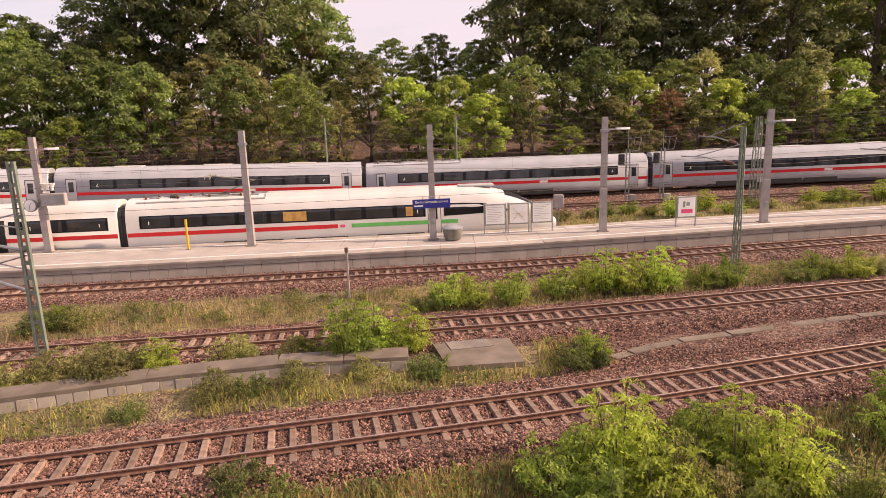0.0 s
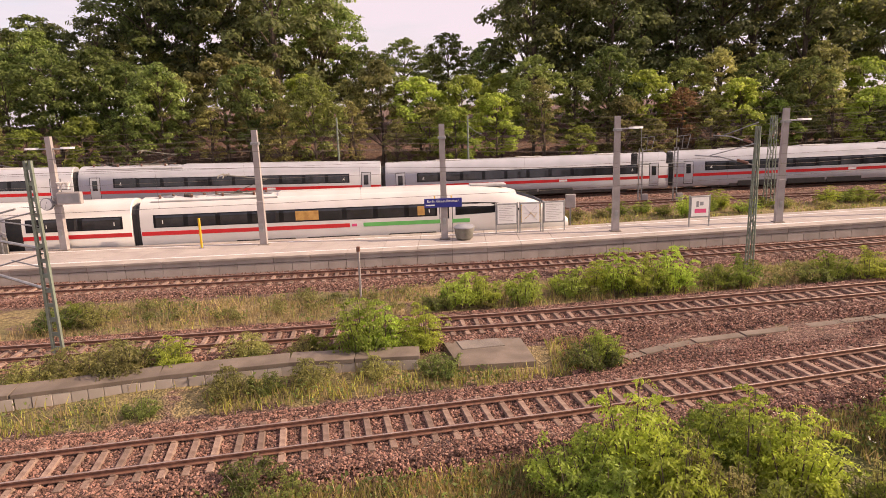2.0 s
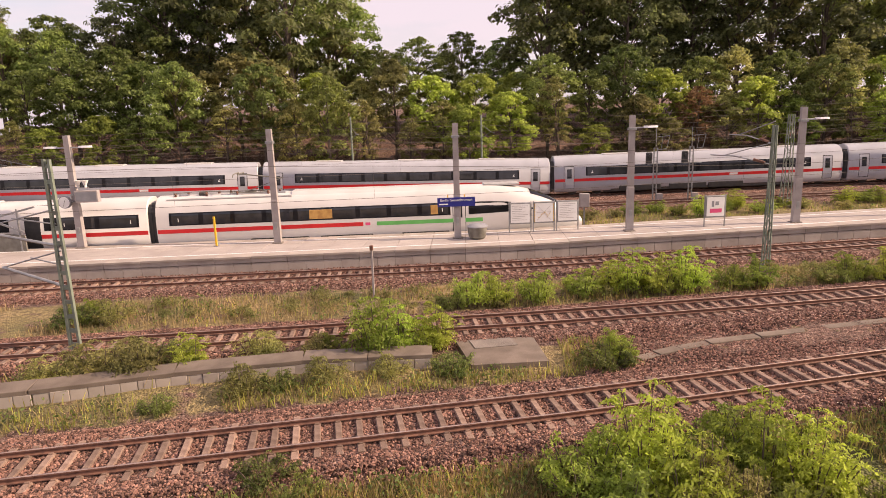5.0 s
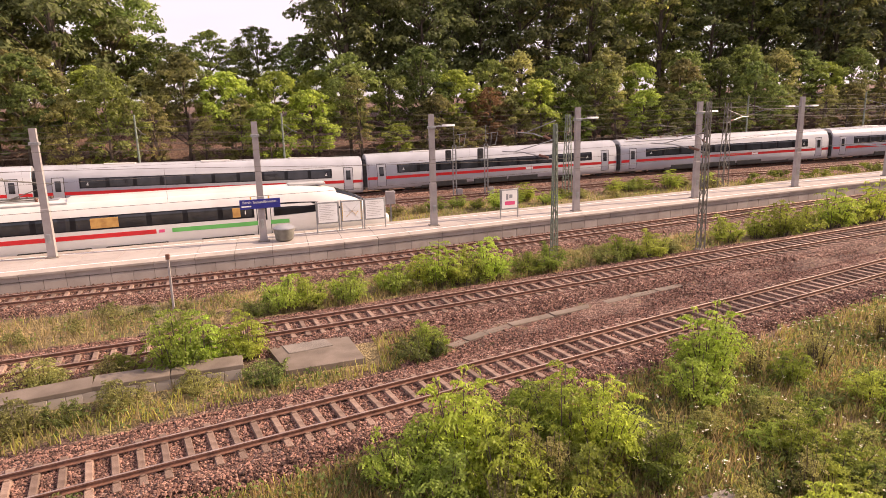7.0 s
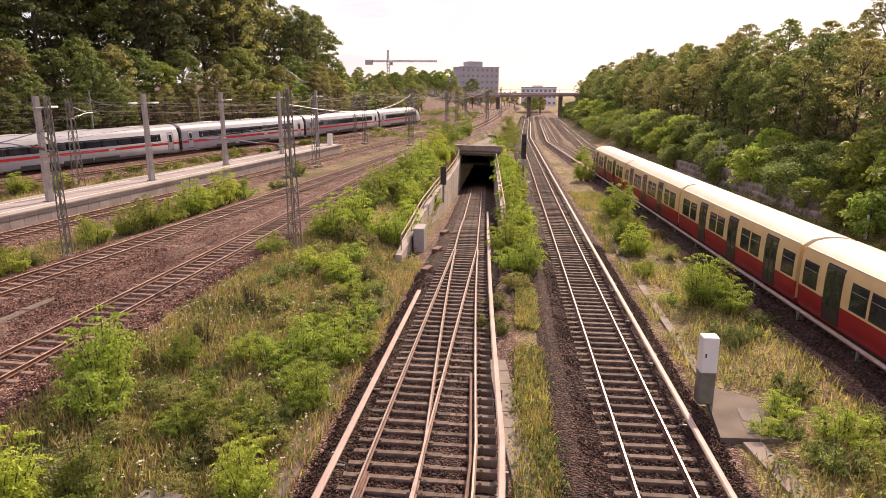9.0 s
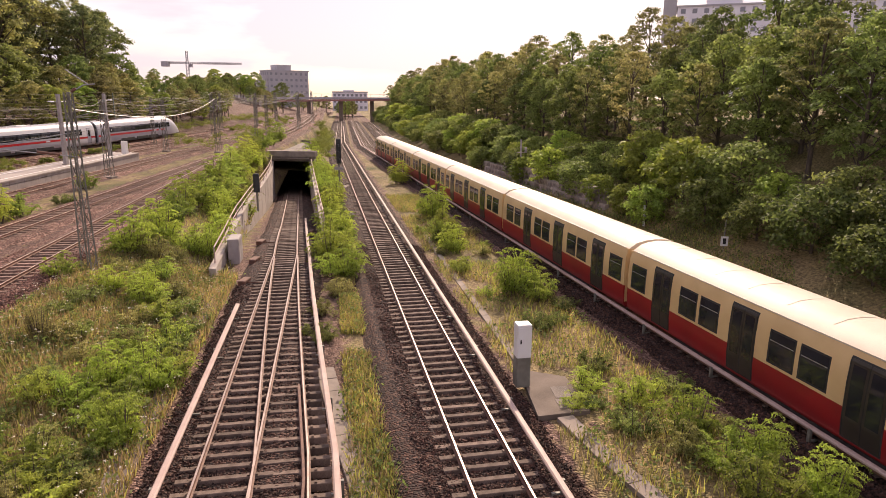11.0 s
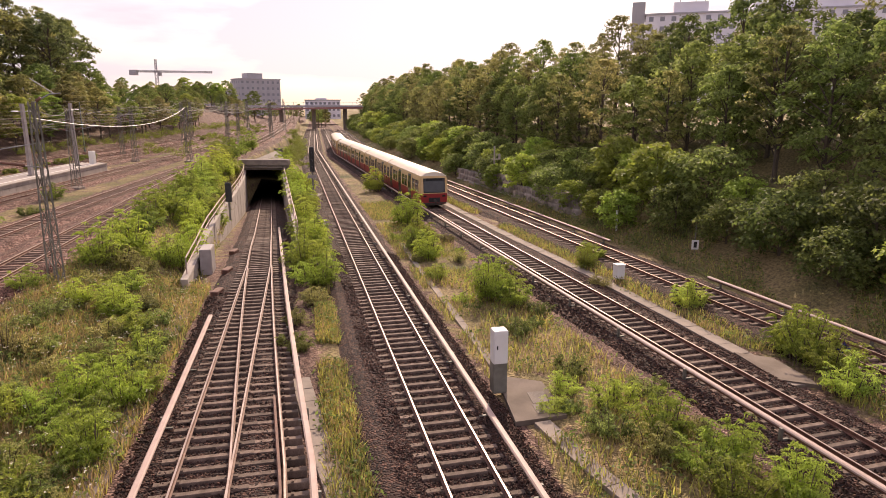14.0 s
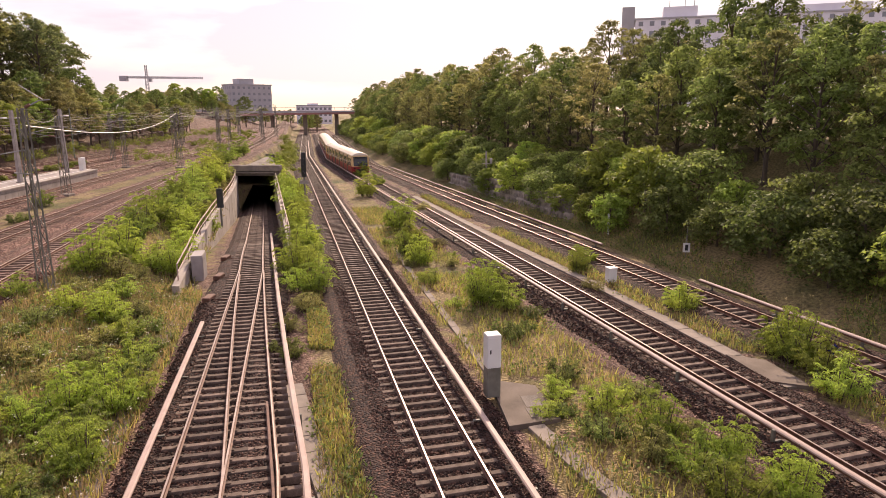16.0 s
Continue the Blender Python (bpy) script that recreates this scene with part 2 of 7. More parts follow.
M_SIGNALBLACK = mat("signal_black", (0.025, 0.025, 0.028), (0.04, 0.04, 0.042), 2, 0.6)


def leafmat(name, c, k=0.5, trans=0.6):
    return mat(name, c, (c[0] * 0.65, c[1] * 0.72, c[2] * 0.7), 0.35, 0.6, 0, 0, 8.0, 0, k, trans, treewise=0.38)


# Leaf tones; lighter and darker ones also paint sunlit, hazy and shaded crowns.
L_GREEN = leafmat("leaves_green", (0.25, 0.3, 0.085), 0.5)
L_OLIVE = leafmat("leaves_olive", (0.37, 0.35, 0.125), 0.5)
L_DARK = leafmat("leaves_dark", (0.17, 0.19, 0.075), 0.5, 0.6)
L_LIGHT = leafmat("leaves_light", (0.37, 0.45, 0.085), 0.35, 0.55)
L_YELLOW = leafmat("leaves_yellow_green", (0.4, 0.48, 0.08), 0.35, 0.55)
L_BROWN = leafmat("leaves_rusty", (0.26, 0.16, 0.07), 0.5)
L_GRASS = leafmat("grass_blades", (0.42, 0.37, 0.1), 0.5, 0.5)
L_STRAW = leafmat("dry_grass", (0.53, 0.4, 0.19), 0.5, 0.5)
L_FLOWER = mat("white_umbels", (0.75, 0.72, 0.6), (0.6, 0.55, 0.42), 2, 0.8)


# ---- mesh helpers ----
class Geo:
    """Gathers the vertices and faces of one part."""

    def __init__(self):
        self.v, self.f = [], []

    def add(self, vs, fs):
        o = len(self.v)
        self.v += [tuple(p) for p in vs]
        self.f += [tuple(i + o for i in q) for q in fs]
        return self

    def box(self, x0, x1, y0, y1, z0, z1, c=0.0):
        c = min(c, (x1 - x0) / 3, (y1 - y0) / 3, (z1 - z0) / 3)
        if c <= 0:
            vs = [(x, y, z) for z in (z0, z1) for x, y in ((x0, y0), (x1, y0), (x1, y1), (x0, y1))]
            return self.add(vs, [(3, 2, 1, 0), (4, 5, 6, 7), (0, 1, 5, 4), (1, 2, 6, 5), (2, 3, 7, 6), (3, 0, 4, 7)])
        def ring(z, d):
            return [(x0 + d, y0 + d + c, z), (x0 + d + c, y0 + d, z), (x1 - d - c, y0 + d, z), (x1 - d, y0 + d + c, z), (x1 - d, y1 - d - c, z), (x1 - d - c, y1 - d, z), (x0 + d + c, y1 - d, z), (x0 + d, y1 - d - c, z)]
        rings = [ring(z0, 0), ring(z1 - c, 0), ring(z1, c * 0.7)]
        return self.loft(rings)

    def loft(self, rings, cap=True, closed=True):
        n, o = len(rings[0]), len(self.v)
        for r in rings:
            self.v += [tuple(p) for p in r]
        for i in range(len(rings) - 1):
            for j in range(n if closed else n - 1):
                a, b = o + i * n + j, o + i * n + (j + 1) % n
                self.f.append((a, b, b + n, a + n))
        if cap and closed:
            self.f.append(tuple(o + j for j in reversed(range(n))))
            self.f.append(tuple(o + (len(rings) - 1) * n + j for j in range(n)))
        return self

    def rod(self, p0, p1, r0, r1=None, n=6):
        p0, p1 = Vector(p0), Vector(p1)
        r1 = r0 if r1 is None else r1
        d = (p1 - p0).normalized()
        u = d.orthogonal().normalized()
        w = d.cross(u)
        ring = lambda p, r: [p + (u * math.cos(2 * math.pi * k / n) + w * math.sin(2 * math.pi * k / n)) * r for k in range(n)]
        return self.loft([ring(p0, r0), ring(p1, r1)])

    def bar(self, p0, p1, w=0.06, h=None):
        """A square bar between two points."""
        h = h or w
        p0, p1 = Vector(p0), Vector(p1)
        d = (p1 - p0).normalized()
        u = d.cross(Vector((0, 0, 1)))
        u = Vector((1, 0, 0)) if u.length < 1e-3 else u.normalized()
        q = u.cross(d)
        ring = lambda p: [p + u * a * w / 2 + q * b * h / 2 for a, b in ((-1, -1), (1, -1), (1, 1), (-1, 1))]
        return self.loft([ring(p0), ring(p1)])

    def tube(self, pts, r, n=6):
        """A round tube along points; r: one radius or one for each point."""
        pts = [Vector(p) for p in pts]
        rs = r if isinstance(r, (list, tuple)) else [r] * len(pts)
        rings = []
        for i, p in enumerate(pts):
            d = (pts[min(i + 1, len(pts) - 1)] - pts[max(i - 1, 0)]).normalized()
            ref = Vector((0, 0, 1)) if abs(d.z) < 0.9 else Vector((1, 0, 0))
            u = d.cross(ref).normalized()
            w = u.cross(d)
            rings.append([p + (u * math.cos(2 * math.pi * k / n) + w * math.sin(2 * math.pi * k / n)) * rs[i] for k in range(n)])
        return self.loft(rings)

    def lathe(self, profile, n=16, at=(0, 0, 0)):
        """profile: (radius, z) from bottom to top."""
        return self.loft([[(at[0] + r * math.cos(2 * math.pi * k / n), at[1] + r * math.sin(2 * math.pi * k / n), at[2] + z) for k in range(n)] for r, z in profile])

    def mesh(self, name, material, smooth=False):
        me = bpy.data.meshes.new(name)
        me.from_pydata(self.v, [], self.f)
        me.materials.append(material)
        if smooth:
            me.polygons.foreach_set("use_smooth", [True] * len(me.polygons))
            me.set_sharp_from_angle(angle=radians(38))
        me.update()
        return me


def part(name, geo, material, parent=None, label="", smooth=False, at=None):
    """Links a Geo (or a ready mesh) as one mesh object under a thing or a part."""
    me = geo if isinstance(geo, bpy.types.Mesh) else geo.mesh(name, material, smooth)
    ob = new(name, me)
    ob.parent = parent
    if at is not None:
        ob.location = at
    return tagged(ob, label)


def thing(name, label, category, at=(0, 0, 0), rz=0.0, group="", kind=""):
    ob = new(name)
    ob.location, ob.rotation_euler = at, (0, 0, rz)
    ob.empty_display_size = 0.3
    return tagged(ob, label, category, group, kind)


# ---- plan of the cutting ----
def zt(x):
    """Rail level of the main line, which climbs gently."""
    return 0.016 * (min(max(x, 3), 170) - 5)


def zt5(x):
    """Rail level of the rearmost track, a little higher."""
    return 0.5 + 0.0118 * min(max(0.0, x - 5), 150) + 0.021 * min(60.0, max(0.0, 2 - x))


ZS = -1.1


def bend(x): return 0.0007 * max(0.0, min(x, 200) - 105) ** 2 + 0.13 * max(0.0, x - 200)
def t1(x): return bend(x) + (18.1 + 0.225 * x if x < 85 else 18.1 + 0.225 * 85 + 0.138 * (x - 85))
def t2(x): return bend(x) + 26.9 + 0.138 * x
def t3(x): return bend(x) + 37.2 + 0.105 * x
def t4(x): return bend(x) + 46.4 + 0.09 * x


def t5(x):
    if x < -50:
        return 56.84 + 0.247 * (x + 50)
    if x > 150:
        return 67.4 + 0.11 * (x - 150) + 0.0006 * (min(x, 300) - 150) ** 2 + 0.18 * max(0.0, x - 300)
    return 64.43 + 0.0727 * x - 0.00128 * x * x + 6.17e-6 * x ** 3


def t4b(x): return t5(x) - 5.6
def s1(x): return 3.3 + 0.27 * x if x < 40 else 14.1 + 0.32 * (x - 40)
def s1b(x):
    k = min(1.0, max(0.0, (42 - x) / 27))
    return s1(x) - 1.62 * k ** 1.25 if x < 42 else s1(x)
def s2(x): return -4.55 + 0.287 * x if x < 150 else 38.5 + 0.25 * (x - 150)
def s3(x): return -17.6 + 0.335 * x if x < 140 else 29.3 + 0.25 * (x - 140)
def s4(x): return -25.0 + 0.347 * x if x < 130 else 20.11 + 0.25 * (x - 130)


def z1(x):
    """Rail level of the track that dips into the underpass."""
    return ZS - 0.066 * max(0.0, min(x, 140) - 36) * min(1.0, max(0.0, x - 36) / 20)


PX = 92.0


def smooth(a, b, v):
    k = min(1.0, max(0.0, (v - a) / (b - a)))
    return k * k * (3 - 2 * k)


def ground_z(x, y):
    main = zt(x) - 0.42
    low = -1.52
    hi_edge, lo_edge = t1(x) - 2.6, min(s1(x) + 3.4, t1(x) - 4.6)
    if hi_edge - lo_edge < 2.0:
        lo_edge = hi_edge - 2.0
    k = smooth(lo_edge, hi_edge, y)
    z = low + (main - low) * k
    z += (zt5(x) - zt(x)) * smooth(t4(x) + 4, t5(x) - 2, y)
    b1 = t5(x) + 4.0
    if y > b1:
        d = y - b1
        z += min(7.5, d * 0.3) + 0.2 * max(0, min(d, 120) - 25) * 0.2
    e4 = s4(x) - 3.2
    if y < e4:
        d = e4 - y
        z += min(7.5, d * 0.42) + max(0, min(d, 60) - 18) * 0.05
    return z + 0.10 * noise.noise((x * 0.3, y * 0.3, 0)) + 0.05 * noise.noise((x * 1.1, y * 1.1, 3))


def growth(x, y):
    """0 gravel, 1 plants."""
    g = 0.62
    tracks = ((t1, 2.7), (t2, 2.5), (t3, 2.6), (t4, 2.4), (t4b, 2.4), (t5, 3.0), (s2, 2.7), (s3, 3.2), (s4, 2.1))
    for f, w in tracks:
        d = abs(y - f(x))
        g = min(g, 0.2 + 0.45 * max(0.0, d - w + 0.5))
    if x < PX:
        g = min(g, 0.2 + 0.5 * max(0.0, abs(y - s1(x) + 0.4) - 2.6))
    if t1(x) < y < t2(x) and x > 6:
        g = min(g, 0.32)
    if y > t5(x) + 3:
        g = 0.32
    if y < s4(x) - 3:
        g = 0.75
    return g


def splay(x):
    """How far the trench's upper wall stands off its track."""
    return 2.7 + 1.15 * (1 - smooth(44, 84, x))


def edge(x, q, off):
    """The trench's edge before the portal; beyond it a line between the tracks."""
    return s1(x) + off + (splay(x) - 2.7 if off > 0 else 0) if x <= PX else s2(x) + 2 + q * (t1(x) - 4.6 - s2(x))


def build_ground():
    xs = list(np.arange(-60, 0, 2.0)) + list(np.arange(0, PX, 1.0)) + [PX] + list(np.arange(PX + 2, 180, 3.0)) + list(np.arange(180, 420, 12.0)) + [520, 800, 1500, 3000]
    keys = [(lambda x: t5(x) + 2500, 1), (lambda x: t5(x) + 400, 6), (lambda x: t5(x) + 60, 22), (lambda x: t5(x) + 4, 6), (lambda x: t5(x) - 9, 7), (lambda x: t4(x) + 2, 4), (lambda x: t3(x) + 1.9, 4), (lambda x: t3(x) - 2, 6), (lambda x: t2(x) + 2, 4), (lambda x: t2(x) - 2, 6), (lambda x: t1(x) + 1.6, 4), (lambda x: t1(x) - 2.6, 8), (lambda x: edge(x, 0.66, 2.76), -1), (lambda x: edge(x, 0.655, 2.75), 5), (lambda x: edge(x, 0.335, -2.75), -1), (lambda x: edge(x, 0.33, -2.76), 5), (lambda x: s2(x) + 2, 4), (lambda x: s2(x) - 2, 8), (lambda x: s3(x) + 2, 4), (lambda x: s3(x) - 2, 6), (lambda x: s4(x) - 3.2, 10), (lambda x: s4(x) - 30, 6), (lambda x: s4(x) - 400, 1), (lambda x: s4(x) - 2500, 0)]
    cols = []
    for i, (f, n) in enumerate(keys):
        n2 = max(1, n)
        if i == len(keys) - 1:
            cols.append((f, f, 0.0, False))
            break
        g = keys[i + 1][0]
        for k in range(n2):
            cols.append((f, g, k / n2, False))
    trench = [i for i, c in enumerate(cols) if c[0] in (keys[13][0],)] + [next(i for i, c in enumerate(cols) if c[0] is keys[14][0])]
    lo, hi = trench[0], trench[-1]
    verts, faces, gr = [], [], []
    for x in xs:
        for j, (f, g, k, _) in enumerate(cols):
            y = f(x) * (1 - k) + g(x) * k
            z = ground_z(x, y)
            if lo <= j <= hi and 36 < x <= PX:
                z = min(z, z1(x) - 0.42)
            verts.append((x, y, z))
            gr.append(growth(x, y))
    nc = len(cols)
    for i in range(len(xs) - 1):
        for j in range(nc - 1):
            if lo <= j < hi and xs[i] == PX:
                continue
            a = i * nc + j
            faces.append((a, a + 1, a + nc + 1, a + nc))
    me = bpy.data.meshes.new("ground")
    me.from_pydata(verts, [], [tuple(reversed(q)) for q in faces])
    me.materials.append(M_GROUND)
    at = me.attributes.new("growth", "FLOAT", "POINT")
    at.data.foreach_set("value", gr)
    me.polygons.foreach_set("use_smooth", [True] * len(me.polygons))
    me.update()
    me.flip_normals() if me.polygons[50].normal.z < 0 else None
    return tagged(new("ground", me), "railway cutting floor of gravel, dry grass and green weeds", "ground", kind="structure")


build_ground()


# ---- tracks ----
RAIL = [(-0.065, 0.0), (0.065, 0.0), (0.065, 0.02), (0.012, 0.04), (0.012, 0.115), (0.036, 0.125), (0.036, 0.16), (-0.036, 0.16), (-0.036, 0.125), (-0.012, 0.115), (-0.012, 0.04), (-0.065, 0.02)]


def stations(fy, x0, x1, step):
    xs = np.linspace(x0, x1, 4000)
    ys = np.array([fy(x) for x in xs])
    s = np.concatenate([[0], np.cumsum(np.hypot(np.diff(xs), np.diff(ys)))])
    q = np.arange(0, s[-1], step)
    px, py = np.interp(q, s, xs), np.interp(q, s, ys)
    ang = np.arctan2(np.interp(q + 0.5, s, ys) - np.interp(q - 0.5, s, ys), np.interp(q + 0.5, s, xs) - np.interp(q - 0.5, s, xs))
    return list(zip(px, py, ang))


def sweep(pts, profile, off, fz, dz):
    g = Geo()
    rings = []
    for x, y, a in pts:
        nx, ny = -math.sin(a), math.cos(a)
        rings.append([(x + nx * (off + u), y + ny * (off + u), fz(x) + dz + w) for u, w in profile])
    return g.loft(rings)


SLEEPER = Geo()
SLEEPER.loft([[(-w, y, z) for w, y, z in ((s * q, yy, zz) for yy, q in ((-1.3, p), (-0.45, p * 0.88), (0.45, p * 0.88), (1.3, p)) for s in (1,))] + [(w, y, z) for w, y, z in ((q, yy, zz) for yy, q in ((1.3, p), (0.45, p * 0.88), (-0.45, p * 0.88), (-1.3, p)))] for zz, p in ((-0.2, 0.145), (-0.02, 0.108), (0.0, 0.092))])
for yy in (-0.75, 0.75):
    for d in (-0.11, 0.11):
        SLEEPER.box(-0.06, 0.06, yy + d - 0.035, yy + d + 0.035, -0.005, 0.035)
SLEEPER_MESH = SLEEPER.mesh("sleeper", M_SLEEPER)
SLEEPER_MESH_DARK = SLEEPER.mesh("sleeper", M_SLEEPER_DARK)


def track(label, fy, fz, x0, x1, px0, px1, shiny=False, ballast=M_BALLAST, step=0.62, name="railway_track", second=None, bare=False, wide=0.0):
    """Rails on sleepers in ballast; sleepers between px0 and px1 are pieces of their own."""
    tr = thing(name, label, "railway track", kind="structure")
    pts = stations(fy, x0, x1, 2.5)
    for off in (-0.753, 0.753):
        part("rail", sweep(pts, RAIL, off, fz, -0.16), M_RAIL, tr)
        part("rail_head", sweep(pts, [(-0.03, 0.0), (0.03, 0.0), (0.026, 0.006), (-0.026, 0.006)], off, fz, 0.0), M_RAILTOP if shiny else M_RAILHEAD, tr)
    if bare:
        return tr
    rest, n = Geo(), 0
    for x, y, a in stations(fy, x0 + 0.3, x1, step):
        if px0 <= x <= px1 and n < 300:
            ob = part("sleeper", SLEEPER_MESH_DARK if ballast is M_BALLAST_DARK else SLEEPER_MESH, None, tr, at=(x, y, fz(x) - 0.155 + random.uniform(-0.012, 0.012)))
            ob.rotation_euler = (0, 0, a + random.uniform(-0.012, 0.012))
            n += 1
            if second and x < 37:
                ob = part("sleeper", SLEEPER_MESH_DARK, None, tr, at=(x - math.sin(a) * (second(x) - y), y + math.cos(a) * (second(x) - y), fz(x) - 0.165))
                ob.rotation_euler = (0, 0, a)
        else:
            ca, sa, z = math.cos(a), math.sin(a), fz(x) - 0.155
            q = [(-0.13, -1.3), (0.13, -1.3), (0.13, 1.3), (-0.13, 1.3)]
            rest.loft([[(x + u * ca - v * sa, y + u * sa + v * ca, z + w) for u, v in q] for w in (-0.15, 0.0)])
    if rest.v:
        tagged(part("far_sleepers", rest, M_SLEEPER_DARK if ballast is M_BALLAST_DARK else M_SLEEPER, tr), kind="stuff")
    bed, rings = Geo(), []
    for x, y, a in stations(fy, x0, x1, 0.8):
        nx, ny = -math.sin(a), math.cos(a)
        prof = [(-2.75, -0.6), (-1.85, -0.2), (-1.2, -0.2), (-0.6, -0.25), (0, -0.25), (0.6, -0.25), (1.2, -0.2), (1.85 + wide, -0.2), (2.75 + wide, -0.6)]
        rings.append([(x + nx * u, y + ny * u, fz(x) + w + random.uniform(-0.025, 0.025)) for u, w in prof])
    bed.loft(rings, cap=False, closed=False)
    me = bed.mesh("ballast_bed", ballast)
    me.flip_normals()
    part("ballast_bed", me, None, tr)
    return tr


track("rusty siding on grey concrete sleepers in brown ballast", t1, zt, -34, 104, -14, 60)
track("rusty main line track on concrete sleepers in brown ballast", t2, zt, -45, 300, -24, 62)
track("rusty platform track beside the platform wall", t3, zt, -60, 300, -32, 45)
track("platform track under the standing white train", t4, zt, -70, 300, 8, 40)
track("main line track behind the platform with weeds", t4b, lambda x: zt(x) * 0.6 + zt5(x) * 0.4, -70, 300, 0, 40)
track("main line track carrying the moving white train", t5, zt5, -70, 320, 10, 40)
track("descending track into the concrete underpass", s1, z1, 4, 130, 8, 90, True, M_BALLAST_DARK, second=s1b)
track("diverging turnout track joining the underpass track", s1b, lambda x: z1(x) + 0.003, 4, 41, 90, 91, True, M_BALLAST_DARK, bare=True)
track("suburban track with shiny rails and brown ballast", s2, lambda x: ZS, 0, 320, 8, 90, True, M_BALLAST_DARK, wide=0.5)
track("suburban track along which the red train leaves", s3, lambda x: ZS, 0, 320, 10, 90, True, M_BALLAST_DARK)
track("outer suburban track below the wooded slope", s4, lambda x: ZS, 10, 300, 16, 80, False, M_BALLAST_DARK)


def third_rail(label, fy, fz, x0, x1, off, near=False):
    """Side conductor rail under a pinkish cover on brackets."""
    th = thing("conductor_rail", label, "conductor rail", kind="structure")
    pts = stations(fy, x0, x1, 2.0)
    part("cover", sweep(pts, [(-0.1, 0.0), (0.1, 0.0), (0.1, 0.05), (0.06, 0.085), (-0.06, 0.085), (-0.1, 0.05)], off, fz, 0.2), M_COVER, th, "weathered pinkish cover board")
    part("conductor", sweep(pts, [(-0.04, 0.0), (0.04, 0.0), (0.04, 0.09), (-0.04, 0.09)], off, fz, 0.1), M_RAIL, th)
    for i, (x, y, a) in enumerate(stations(fy, x0 + 1, x1, 4.8)):
        if i > 30:
            break
        nx, ny = -math.sin(a), math.cos(a)
        s = 1 if off > 0 else -1
        g = Geo().box(-0.05, 0.05, -0.05, 0.05, -0.45, 0.24).box(-0.04, 0.04, min(0, -s * 0.3), max(0, -s * 0.3), -0.2, -0.14)
        ob = part("bracket", g, M_MAST_DARK, th, at=(x + nx * (off + s * 0.12), y + ny * (off + s * 0.12), fz(x)))
        ob.rotation_euler = (0, 0, a)


third_rail("pinkish covered conductor rail left of the turnout", s1, z1, 4, 31, 1.55)
third_rail("pinkish covered conductor rail right of the turnout", s1b, z1, 4, 60, -1.5)
third_rail("pinkish covered conductor rail beside suburban track", s2, lambda x: ZS, 0, 240, -1.5)
third_rail("pinkish covered conductor rail beside the red train's track", s3, lambda x: ZS, 0, 240, 1.5)
third_rail("pinkish covered conductor rail at the slope's foot", s4, lambda x: ZS, 12, 37.5, -1.6)
third_rail("pinkish covered conductor rail at the slope's foot", s4, lambda x: ZS, 47, 120, -1.6)
# loose blades of the turnout
tn = thing("turnout", "shiny switch rails and check rails of the turnout", "turnout", kind="structure")
part("check_rail", sweep(stations(s1b, 12, 21, 1.0), RAIL, -0.6, z1, -0.16), M_RAIL, tn)
part("check_rail", sweep(stations(s1, 9, 14, 1.0), RAIL, 0.6, z1, -0.16), M_RAIL, tn)


